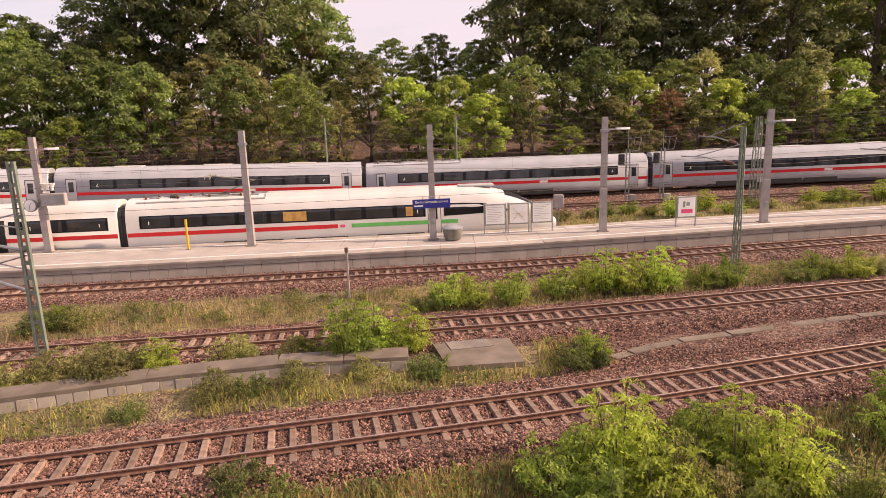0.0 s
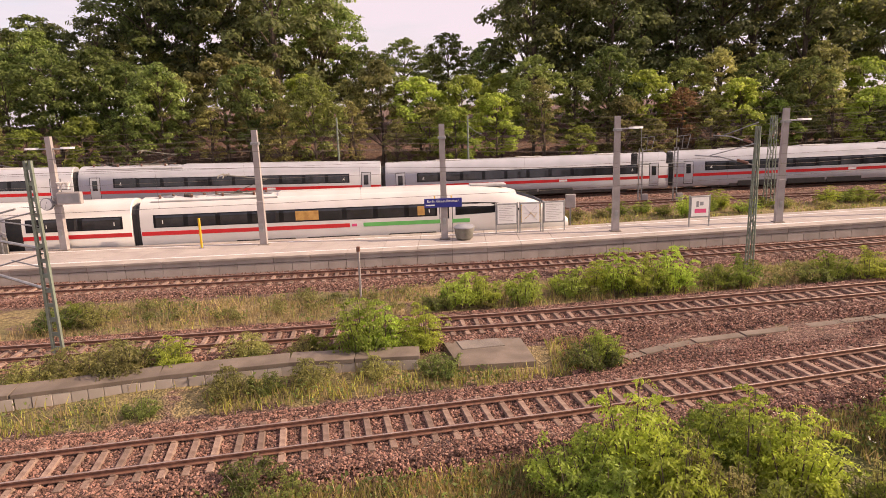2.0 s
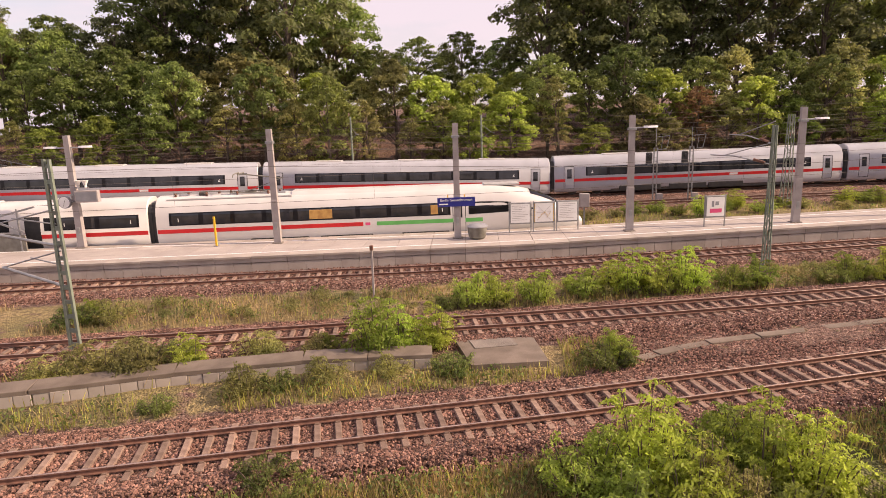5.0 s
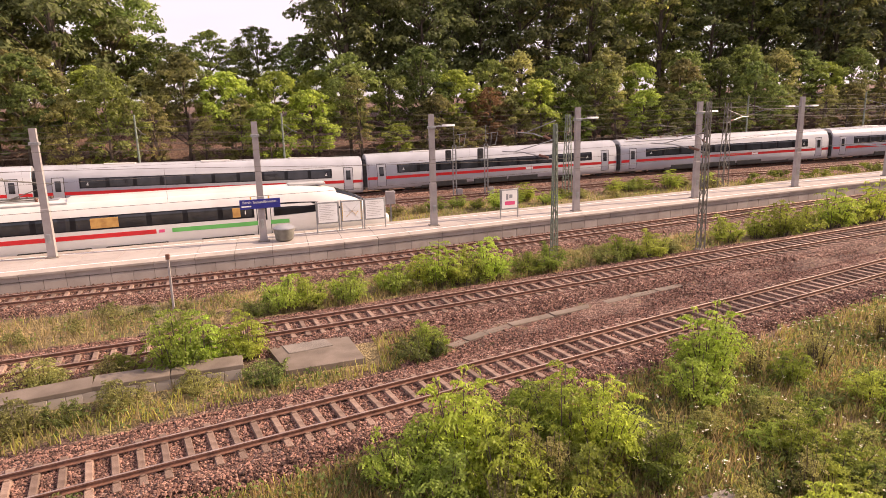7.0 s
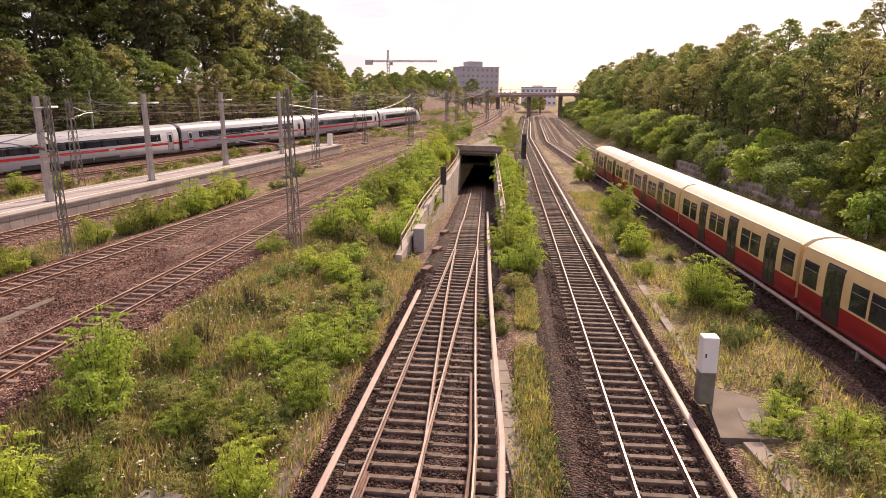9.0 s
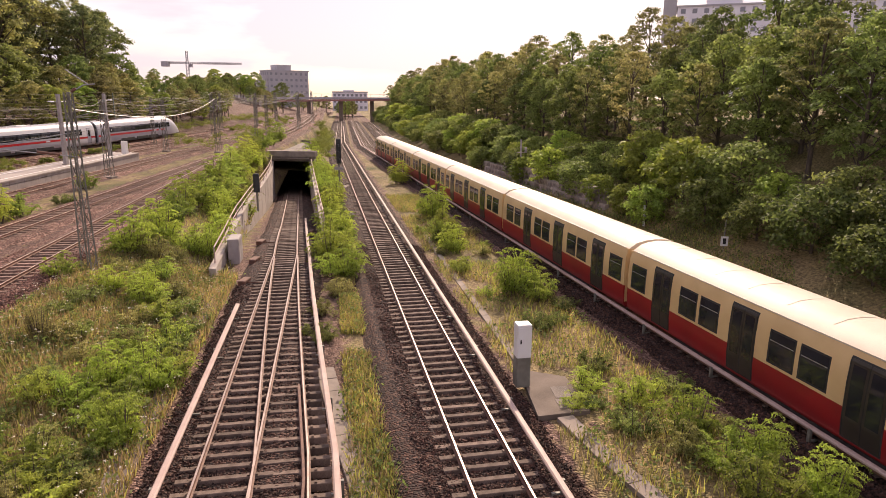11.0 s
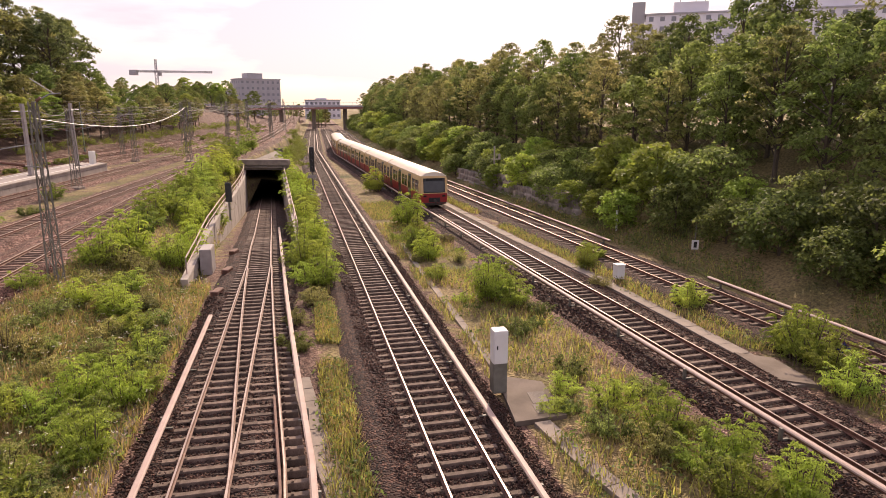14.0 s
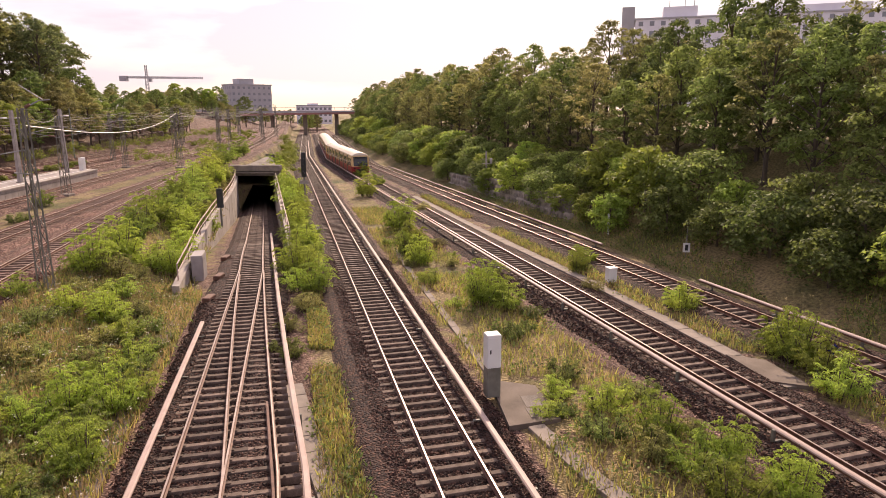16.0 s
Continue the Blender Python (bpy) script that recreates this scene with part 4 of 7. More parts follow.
SBL = 18.4


M_DOOR = mat("bronze_door_paint", (0.05, 0.04, 0.032), (0.035, 0.028, 0.024), 1.5, 0.4)


def suburban_car(label, cab=0, mirror=1):
    car = thing("suburban_car", label, "train car", group="cars of the red suburban train")
    h = SBL / 2 - 0.18
    lower = [(w, z) for w, z in SB_PROF if z <= 1.1] + [(1.5, 1.42)]
    upper = [(1.5, 1.42), (1.5, 2.2), (1.46, 2.85), (1.33, 3.2)]
    roof = [(1.33, 3.2), (0.95, 3.46), (0.5, 3.57), (0.0, 3.6)]
    def shell(pr, m, nm, lab, open_top=True):
        g = Geo()
        xs = [-h, h] if not cab else ([-h + 0.0, -h + 0.25, -h + 0.5, h] if cab < 0 else [-h, h - 0.5, h - 0.25, h])
        sc = [1, 1] if not cab else ([0.9, 0.965, 1, 1] if cab < 0 else [1, 1, 0.965, 0.9])
        rings = []
        for x, s in zip(xs, sc):
            sl = 0.22 if cab else 0
            rings.append([(x + (0.24 * max(0, (z - 1.3) / 2.3) * (-cab) if cab and abs(x) == h and x * cab > 0 else 0), w * s, z) for w, z in pr] + [(x + (0.24 * max(0, (z - 1.3) / 2.3) * (-cab) if cab and abs(x) == h and x * cab > 0 else 0), -w * s, z) for w, z in reversed(pr)])
        g.loft(rings)
        part(nm, g, m, car, lab, smooth=True)
    shell(lower, M_SRED, "lower_body", "dark red lower body")
    shell(upper, M_SOCHRE, "upper_body", "ochre window zone")
    shell(roof, M_SROOF, "roof", "sunlit cream roof")
    doors = [mirror * d for d in (-4.0, 1.1, 6.2)]
    for side in (-1, 1):
        for d in doors:
            dr = part("door", side_strip(SB_PROF, d - 0.68, d + 0.68, 0.5, 3.0, side, 0.006, 6), M_BLACK, car, "dark double door")
            for q in (-1, 1):
                part("door_leaf", side_strip(SB_PROF, d + (0.02 if q > 0 else -0.62), d + (0.62 if q > 0 else -0.02), 0.54, 2.94, side, 0.012, 6), M_DOOR, dr, "dark bronze door leaf")
                part("door_window", side_strip(SB_PROF, d + (0.1 if q > 0 else -0.54), d + (0.54 if q > 0 else -0.1), 1.2, 2.78, side, 0.018), M_PANE, dr)
        spots = [(mirror * x, w) for x, w in ((8.1, 0.62), (4.32, 0.58), (2.98, 0.58), (-0.78, 0.58), (-2.12, 0.58), (-5.9, 0.6), (-7.5, 0.72))]
        for x, w in spots:
            fr = part("window", side_strip(SB_PROF, x - w, x + w, 1.52, 2.68, side, 0.007, 4), M_BLACK, car)
            part("pane", side_strip(SB_PROF, x - w + 0.07, x + w - 0.07, 1.59, 2.61, side, 0.013, 4), M_PANE, fr)
            part("vent", side_strip(SB_PROF, x - w + 0.07, x + w - 0.07, 2.3, 2.33, side, 0.02, 2), M_STEEL, fr)
        part("gutter", Geo().box(-h + 0.3, h - 0.3, side * 1.335 - 0.02, side * 1.335 + 0.02, 3.17, 3.22), M_SROOF, car)
    part("underframe", Geo().box(-h + 3.6, h - 3.6, -1.2, 1.2, 0.12, 0.4).box(-h, h, -0.9, 0.9, 0.22, 0.45), M_UNDER, car)
    for x in (-h + 2.9, h - 2.9):
        bogie(car, x, 0.42)
    for x in np.arange(-h + 1.2, h - 1.0, 1.9):
        part("roof_rib", Geo().loft([[(x + q, w, z + 0.012) for w, z in ((-0.95, 3.46), (-0.5, 3.57), (0, 3.6), (0.5, 3.57), (0.95, 3.46))] for q in (0.0, 0.05)], cap=False, closed=False), M_SROOF, car)
    for s in (-1, 1):
        if cab == s:
            continue
        part("gangway", Geo().box(min(s * h, s * (h + 0.2)), max(s * h, s * (h + 0.2)), -0.7, 0.7, 0.5, 3.0), M_BLACK, car)
        part("end_panel", Geo().box(min(s * (h - 0.01), s * (h + 0.015)), max(s * (h - 0.01), s * (h + 0.015)), -1.42, 1.42, 0.6, 3.2), M_SOCHRE, car)
    if cab:
        s = cab
        X = lambda z: s * (h - 0.24 * max(0, (z - 1.3) / 2.3))
        def face(y0, y1, z0, z1, out, nm, m, lab="", par=car):
            r = []
            for z in (z0, z1):
                r.append([(X(z) + s * out, y0, z), (X(z) + s * out, y1, z), (X(z) - s * 0.03, y1, z), (X(z) - s * 0.03, y0, z)])
            return part(nm, Geo().loft(r), m, par, lab)
        fr = face(-1.14, 1.14, 1.5, 2.98, 0.012, "windscreen_surround", M_BLACK)
        face(-1.07, 1.07, 1.58, 2.68, 0.024, "windscreen", M_PANE, "large dark windscreen", fr)
        face(-0.85, 0.85, 2.73, 2.93, 0.024, "destination_panel", M_BAND, "dark destination panel", fr)
        face(-0.6, 0.6, 0.55, 1.0, 0.02, "coupler_recess", M_BLACK)
        part("coupler", Geo().rod((s * (h - 0.1), 0, 0.72), (s * (h + 0.42), 0, 0.72), 0.13, 0.16, 10), M_UNDER, car)
        for y in (-1.0, 1.0):
            face(y - 0.16, y + 0.16, 1.08, 1.26, 0.02, "tail_lamp", M_PANE)
        face(-1.26, 1.26, 0.36, 0.5, 0.05, "bumper", M_UNDER)
    return car


sb_mid = suburban_car("red and ochre suburban train car with cream roof")
sb_mirror = suburban_car("red and ochre suburban train car with cream roof", mirror=-1)
sb_tail = suburban_car("red and ochre suburban end car with large windscreen", cab=-1)
sb_head = suburban_car("red and ochre leading suburban car", cab=1)
NSB = 6


def leaving(t):
    """Way of the suburban train's rear end along its track: it gathers speed."""
    u = max(-4.3, t - 12.5)
    return 39.87 + 18.133 * u + 0.423 * u ** 2 + 0.0324 * u ** 3 + 16.3 * min(0.0, t - 12.5 + 4.3)


for k in range(NSB):
    ob = sb_tail if k == 0 else sb_head if k == NSB - 1 else sb_mirror if k == 1 else sb_mid if k == 2 else copy_thing(sb_mirror if k % 2 else sb_mid, Matrix.Identity(4))
    MOVERS.append((ob, TABS3, lambda t, k=k: leaving(t) + SBL * (k + 0.5), lambda x: ZS))


# ---- platform furniture ----
def lamp_post(x, y, arms, group="platform lamp posts"):
    z = zt(x) + PLAT
    lp = thing("lamp_post", "tall grey square platform post with lamp arm" if len(arms) < 2 else "tall grey square platform post with two lamp arms", "lamp post", (x, y, z), group=group)
    H = 7.6
    part("shaft", Geo().loft([[(-a, -b, q), (a, -b, q), (a, b, q), (-a, b, q)] for q, a, b in ((0, 0.23, 0.18), (2.9, 0.22, 0.17), (2.95, 0.2, 0.15), (H, 0.18, 0.14))]), M_POST, lp)
    part("base_plate", Geo().box(-0.36, 0.36, -0.3, 0.3, -0.02, 0.05, 0.02), M_CONCRETE_DARK, lp)
    part("hatch", Geo().box(-0.1, 0.1, -0.225, -0.19, 0.9, 1.45, 0.01), M_STEEL, lp)
    for s in arms:
        zz = H - 0.85
        arm = part("arm", Geo().box(min(0, s * 1.25), max(0, s * 1.25), -0.06, 0.06, zz, zz + 0.09, 0.02), M_STEEL, lp)
        part("lamp_head", Geo().loft([[(s * (0.75 + 0.9 * k), w, zz + 0.02 + u) for w, u in ((-q, 0), (q, 0), (q * 0.7, 0.13), (-q * 0.7, 0.13))] for k, q in ((0, 0.08), (0.3, 0.17), (0.8, 0.15), (1, 0.06))]), M_WHITE, arm, "pale lamp head")
    if len(arms) < 2:
        part("collar", Geo().box(-0.26, 0.26, -0.21, 0.21, H - 0.95, H - 0.78, 0.02), M_STEEL, lp)
    return lp


POSTS = [(-26.7, 41.9, (-1, 1)), (-13.1, 41.95, ()), (-0.9, 42.1, ()), (10.6, 42.6, (1,)), (21.8, 43.3, (1,)), (32.9, 44.4, (1,)), (43.8, 45.6, (-1, 1)), (55.4, 47.0, (1,)), (67.2, 48.2, (-1, 1)), (77.2, 49.3, (1,)), (-40, 41.6, (1,))]
for x, y, arms in POSTS:
    lamp_post(x, y, arms)


def text_mesh(s, size, m):
    tc = bpy.data.curves.new("lettering", "FONT")
    tc.body, tc.size, tc.extrude, tc.align_x, tc.align_y = s, size, 0.003, "CENTER", "CENTER"
    to = new("lettering", tc)
    me = bpy.data.meshes.new_from_object(to.evaluated_get(bpy.context.evaluated_depsgraph_get()))
    bpy.data.objects.remove(to)
    me.materials.append(m)
    return me


def station_sign():
    x, y = -0.9, 41.9
    s = thing("station_sign", "blue enamel station name sign with white lettering", "sign", (x - 0.05, y - 0.02, zt(x) + PLAT + 2.52), rz=0.1)
    part("panel", Geo().box(-1.25, 1.25, -0.12, -0.06, -0.33, 0.27, 0.015), M_BLUE, s)
    ob = part("lettering", text_mesh("Berlin Gesundbrunnen", 0.235, M_WHITE), None, s, "white lettering")
    ob.location, ob.rotation_euler = (0, -0.126, 0.09), (radians(90), 0, 0)
    part("subtitle_bar", Geo().box(-1.15, -0.55, -0.126, -0.12, -0.2, -0.12), M_WHITE, s)
    for q in (-0.55, 0.55):
        part("bracket", Geo().box(q - 0.03, q + 0.03, -0.1, 0.12, 0.24, 0.42), M_YELLOW, s)


station_sign()


def info_board(x0, y0, x1, y1, style):
    z = zt(x0) + PLAT
    b = thing("info_board", {"map": "glazed notice case with a yellow route map", "text": "glazed white notice case on two grey legs", "poster": "white poster case with a pink print on two legs"}[style], "notice board", (x0, y0, z), rz=math.atan2(y1 - y0, x1 - x0), group="platform notice cases")
    L = math.hypot(x1 - x0, y1 - y0)
    for q in (0.03, L - 0.03):
        part("leg", Geo().box(q - 0.04, q + 0.04, -0.04, 0.04, 0, 2.15, 0.01), M_STEEL, b)
    part("frame", Geo().box(0.05, L - 0.05, -0.07, 0.07, 0.62, 2.1, 0.02), M_STEEL, b)
    part("sheet", Geo().box(0.13, L - 0.13, -0.085, -0.072, 0.72, 2.0), M_WHITE, b, "white printed sheet")
    if style == "map":
        for xa, za, xb, zb in ((0.3, 0.85, L - 0.3, 1.85), (0.3, 1.85, L - 0.3, 0.85), (0.25, 1.36, L - 0.25, 1.4)):
            part("route_line", Geo().bar((xa, -0.09, za), (xb, -0.09, zb), 0.012), M_POST, b)
        for k in range(4):
            part("route_line", Geo().bar((0.35 + 0.2 * k, -0.093, 1.0 + 0.21 * (k % 3)), (0.6 + 0.2 * k, -0.093, 1.15 + 0.2 * (k % 2)), 0.016), M_YELLOW, b)
        for k in range(8):
            for q in (0.09, L - 0.13):
                part("edge_mark", Geo().box(q, q + 0.05, -0.092, -0.084, 0.74 + 0.16 * k, 0.82 + 0.16 * k), M_YELLOW, b)
    elif style == "text":
        for k in range(9):
            part("print_bar", Geo().box(0.22, L - 0.25 - (k * 37 % 5) * 0.1, -0.089, -0.085, 1.86 - 0.12 * k, 1.88 - 0.12 * k), M_POST, b)
    else:
        part("print", Geo().box(0.35, L - 0.3, -0.09, -0.085, 0.95, 1.22), M_PINK, b, "pink print")
        part("print_bar", Geo().box(0.45, 0.62, -0.09, -0.085, 1.35, 1.75), M_INK, b)
        part("print_bar", Geo().box(0.7, 0.95, -0.09, -0.085, 1.45, 1.7), M_INK, b)


info_board(2.6, 43.4, 4.15, 43.5, "text")
info_board(4.25, 43.5, 5.75, 43.6, "map")
info_board(5.85, 43.6, 7.4, 43.75, "text")
info_board(15.6, 42.9, 17.05, 43.05, "poster")

tub = thing("grit_bin", "grey rounded plastic grit bin on the platform", "bin", (0.4, 41.8, zt(0.4) + PLAT))
part("body", Geo().lathe([(0.42, 0), (0.56, 0.12), (0.66, 0.75), (0.68, 0.8)], 20), M_MAST_DARK, tub, smooth=True)
part("lid", Geo().lathe([(0.7, 0.8), (0.7, 0.86), (0.5, 0.98), (0.15, 1.02)], 20), M_INK, tub, smooth=True)
yp = thing("yellow_post", "yellow square steel post on the platform", "post", (-17.1, 41.3, zt(-17) + PLAT))
part("shaft", Geo().box(-0.065, 0.065, -0.06, 0.06, 0, 1.9, 0.02), M_YELLOW, yp)
part("cap", Geo().box(-0.07, 0.07, -0.05, 0.05, 1.9, 2.0, 0.02), M_YELLOW, yp)
part("foot", Geo().box(-0.16, 0.16, -0.14, 0.14, 0, 0.03), M_STEEL, yp)

ck = thing("station_clock", "round white station clock on a bracket", "clock", (-26.7, 41.6, zt(-26.7) + PLAT + 3.2))
part("case", Geo().rod((-0.55, -0.12, 0), (-0.55, 0.1, 0), 0.42, 0.42, 20), M_INK, ck)
part("dial", Geo().rod((-0.55, -0.135, 0), (-0.55, -0.12, 0), 0.37, 0.37, 20), M_WHITE, ck, "white dial")
part("hour_hand", Geo().bar((-0.55, -0.14, 0), (-0.45, -0.14, 0.18), 0.035, 0.01), M_BLACK, ck)
part("minute_hand", Geo().bar((-0.55, -0.145, 0), (-0.62, -0.145, -0.28), 0.025, 0.01), M_BLACK, ck)
part("bracket", Geo().box(-0.6, 0.0, -0.04, 0.3, -0.04, 0.04), M_STEEL, ck)
dp = thing("train_display", "grey train destination display box on the post", "display", (-26.7, 41.6, zt(-26.7) + PLAT + 3.5), rz=0.1)
part("case", Geo().box(0.2, 1.75, -0.2, 0.2, -0.35, 0.45, 0.04), M_POST, dp)
part("screen", Geo().box(0.3, 1.65, -0.21, -0.2, -0.25, 0.35), M_INK, dp)
part("hanger", Geo().box(-0.1, 0.25, -0.05, 0.3, 0.1, 0.2), M_STEEL, dp)
ls = thing("loudspeaker", "pair of white horn loudspeakers on the post", "loudspeaker", (-26.2, 41.7, zt(-26.7) + PLAT + 4.4))
for q in (0.0, 0.5):
    part("horn", Geo().lathe([(0.08, -0.25), (0.1, -0.05), (0.22, 0.2), (0.24, 0.22)], 14, (q, -0.1, 0)), M_WHITE, ls, smooth=True)
part("bracket", Geo().box(-0.4, 0.6, 0.0, 0.06, -0.3, -0.22), M_STEEL, ls)

sh = thing("stair_enclosure", "grey glazed stairway enclosure with steel railings on the platform", "stair enclosure", (-33.3, 42.6, zt(-36) + PLAT))
part("side_wall", Geo().loft([[(-6, -1.5, 0), (3.2, -1.5, 0), (3.2, -1.4, 0), (-6, -1.4, 0)], [(-6, -1.5, 1.9), (3.2, -1.5, 1.1), (3.2, -1.4, 1.1), (-6, -1.4, 1.9)]]), M_MAST_DARK, sh)
part("side_wall", Geo().box(-6, 3.2, 1.4, 1.5, 0, 1.1), M_MAST_DARK, sh)
for k in range(5):
    part("post", Geo().box(-5.5 + 2.1 * k - 0.05, -5.5 + 2.1 * k + 0.05, -1.53, -1.43, 0, 2.9), M_STEEL, sh)
part("beam", Geo().bar((-6, -1.48, 5.0), (3.2, -1.48, 1.3), 0.12), M_STEEL, sh)
part("beam", Geo().bar((-6, -1.48, 0.6), (4.2, -1.55, 3.0), 0.12), M_STEEL, sh)
part("glass_panel", Geo().box(2.6, 5.0, 0.2, 0.26, 0, 2.9), M_PANE, sh)

mp = thing("track_marker_post", "thin pale concrete marker post in the ballast", "post", (-5.2, 32.2, zt(-5) - 0.45))
part("shaft", Geo().box(-0.055, 0.055, -0.055, 0.055, 0, 2.75, 0.015), M_POST, mp)
part("cap", Geo().box(-0.09, 0.09, -0.09, 0.09, 2.6, 2.85, 0.02), M_RAIL, mp, "rusty cap")


# ---- masts, wires and signals ----
def lattice_mast(x, y, z, H, w, material, label, lean=0.0, cant=(), group="catenary masts"):
    m = thing("catenary_mast", label, "mast", (x, y, z), group=group)
    w2 = w * 0.5
    cor = lambda q: [(sx * (w + (w2 - w) * q / H), sy * (w + (w2 - w) * q / H) + 0.0) for sx, sy in ((-0.5, -0.5), (0.5, -0.5), (0.5, 0.5), (-0.5, 0.5))]
    for k in range(4):
        a, b = cor(0)[k], cor(H)[k]
        part("leg", Geo().bar((*a, 0), (*b, H), 0.065), material, m)
    n = int(H / (w * 1.5))
    br = Geo()
    for i in range(n):
        z0, zz1 = H * i / n, H * (i + 1) / n
        c0, c1 = cor(z0), cor(zz1)
        for k in range(4):
            a, b = (c0[k], c1[(k + 1) % 4]) if i % 2 == 0 else (c0[(k + 1) % 4], c1[k])
            br.bar((*a, z0), (*b, zz1), 0.032)
    tagged(part("bracing", br, material, m), kind="stuff")
    part("footing", Geo().box(-w * 0.8, w * 0.8, -w * 0.8, w * 0.8, -0.5, 0.22, 0.05), M_CONCRETE, m)
    for dx, dy, zz in cant:
        a = part("cantilever", Geo().tube([(0, 0, zz), (dx * 0.6, dy * 0.6, zz + 0.45), (dx, dy, zz + 0.5)], 0.035).tube([(0, 0, zz + 1.2), (dx * 0.75, dy * 0.75, zz + 0.5)], 0.03), M_STEEL, m)
        part("insulator", Geo().tube([(dx * 0.12, dy * 0.12, zz + 0.12), (dx * 0.3, dy * 0.3, zz + 0.28)], 0.075, 8), M_RAIL, a)
    return m


def flat_mast(x, y, z, H, label, material=M_GREEN_STEEL, cant=()):
    """Two channels joined by short plates, like a ladder."""
    m = thing("catenary_mast", label, "mast", (x, y, z), group="catenary masts")
    for s in (-1, 1):
        part("channel", Geo().loft([[(s * 0.2 - 0.05, -0.07, 0), (s * 0.2 + 0.05, -0.07, 0), (s * 0.2 + 0.05, 0.07, 0), (s * 0.2 - 0.05, 0.07, 0)], [(s * 0.11 - 0.05, -0.07, H), (s * 0.11 + 0.05, -0.07, H), (s * 0.11 + 0.05, 0.07, H), (s * 0.11 - 0.05, 0.07, H)]]), material, m)
    for k in range(int(H / 0.62)):
        q = 0.3 + 0.62 * k
        ww = 0.2 - 0.09 * q / H
        part("batten", Geo().box(-ww, ww, -0.05, 0.05, q, q + 0.16), material, m)
    part("footing", Geo().box(-0.45, 0.45, -0.4, 0.4, -0.5, 0.12, 0.05), M_CONCRETE, m)
    for dx, dy, zz in cant:
        part("cantilever", Geo().tube([(0, 0, zz), (dx, dy, zz + 0.55)], 0.065).tube([(0, 0, zz + 1.5), (dx, dy, zz + 0.55)], 0.035).tube([(0, 0, zz + 0.9), (dx * 0.5, dy * 0.5, zz + 1.1)], 0.03), M_STEEL, m)
    return m


flat_mast(-16.7, 24.7, zt(-16.7) - 0.4, 8.1, "pale green ladder-like catenary mast beside the track", M_GREEN_STEEL, ((-3.6, 1.4, 2.9), (-4.5, 1.2, 4.6)))
lattice_mast(16.2, 35.0, zt(16) - 0.4, 8.0, 0.32, M_GREEN_STEEL, "dark green lattice catenary mast by the platform track", 0, ((-2.6, 1.9, 5.9), (-1.6, 2.0, 7.0)))
lattice_mast(24.6, 32.4, zt(24.6) - 0.4, 8.9, 0.36, M_MAST_DARK, "grey lattice catenary mast on a concrete footing", 0, ((-2.0, 2.6, 6.0), (1.2, 2.8, 6.4)))
lattice_mast(30.9, 21.6, zt(31) - 0.6, 9.4, 0.54, M_MAST_DARK, "large dark lattice catenary mast among weeds", 0, ((-2.5, 5.0, 6.2), (0.4, -1.2, 9.3)))
lattice_mast(27.4, 56.4, zt(27) - 0.4, 8.0, 0.7, M_GREEN_STEEL, "green lattice mast behind the platform", 0, ((1.5, 2.5, 6.0),))
lattice_mast(41.4, 51.8, zt(41) - 0.4, 8.4, 0.7, M_MAST_DARK, "grey lattice mast behind the platform", 0, ((2.0, 2.6, 6.0), (3.6, 1.5, 6.6)))
lattice_mast(65.1, 41.9, zt(65) - 0.4, 8.2, 0.7, M_MAST_DARK, "grey lattice mast by the platform's end", 0, ((-2.6, 2.4, 6.0), (2, -3, 6.0)))
lattice_mast(94.5, 51.2, zt(94) - 0.4, 7.8, 0.6, M_MAST_DARK, "grey lattice mast beyond the platform", 0, ((-2.0, 2.0, 6.0),))
lattice_mast(93.9, 42.6, zt(94) - 0.4, 8.0, 0.7, M_MAST_DARK, "grey lattice mast above the underpass", 0, ((-2.0, -2.0, 6.0), (3, 2, 6.2)))
lattice_mast(149, 47.5, zt(149) - 0.4, 8.0, 0.7, M_MAST_DARK, "distant grey lattice mast", 0, ((-2.0, 2.0, 6.0),))
lattice_mast(125, 57.5, zt(125) - 0.4, 8.5, 0.7, M_MAST_DARK, "distant grey lattice mast", 0, ((-2.0, 2.0, 6.0),))
lattice_mast(160, 62.0, zt(160) - 0.4, 8.5, 0.7, M_MAST_DARK, "distant grey lattice mast", 0, ((-2.0, 2.0, 6.0),))
lattice_mast(185, 55.0, zt(185) - 0.4, 9.0, 0.7, M_MAST_DARK, "distant grey lattice mast", 0, ((-2.0, 2.0, 6.0),))
for x, f, H_ in ((112, t1, 8.0), (128, t2, 8.2), (104, t4, 8.0), (140, t4, 8.4), (172, t3, 8.6), (196, t2, 9.0), (214, t4, 9.0), (232, t3, 9.2)):
    lattice_mast(x, f(x) + 2.6, zt(x) - 0.4, H_, 0.55, M_MAST_DARK, "distant grey lattice mast among the tracks", 0, ((-2.2, -2.4, 6.0), (1.8, -2.2, 6.3)))
for x in (-12.2, 1.3, 58.0, 76.0, 110.0):
    y = t5(x) + 3.4
    m = thing("line_pole", "slender grey steel catenary pole behind the train", "mast", (x, y, ground_z(x, y)), group="slender poles")
    part("shaft", Geo().rod((0, 0, -0.3), (0, 0, 8.6), 0.13, 0.09, 8), M_GREEN_STEEL, m)
    part("cantilever", Geo().tube([(0, 0, 6.2), (0.9, -2.2, 6.9), (1.3, -2.9, 6.8)], 0.035).tube([(0, 0, 7.6), (0.9, -2.2, 6.9)], 0.03), M_STEEL, m)
m = lattice_mast(-52, 58.0, zt(-52), 10.5, 0.8, M_GREEN_STEEL, "grey lattice mast at the bank's foot", 0, ((2.0, -2.0, 7.0),))


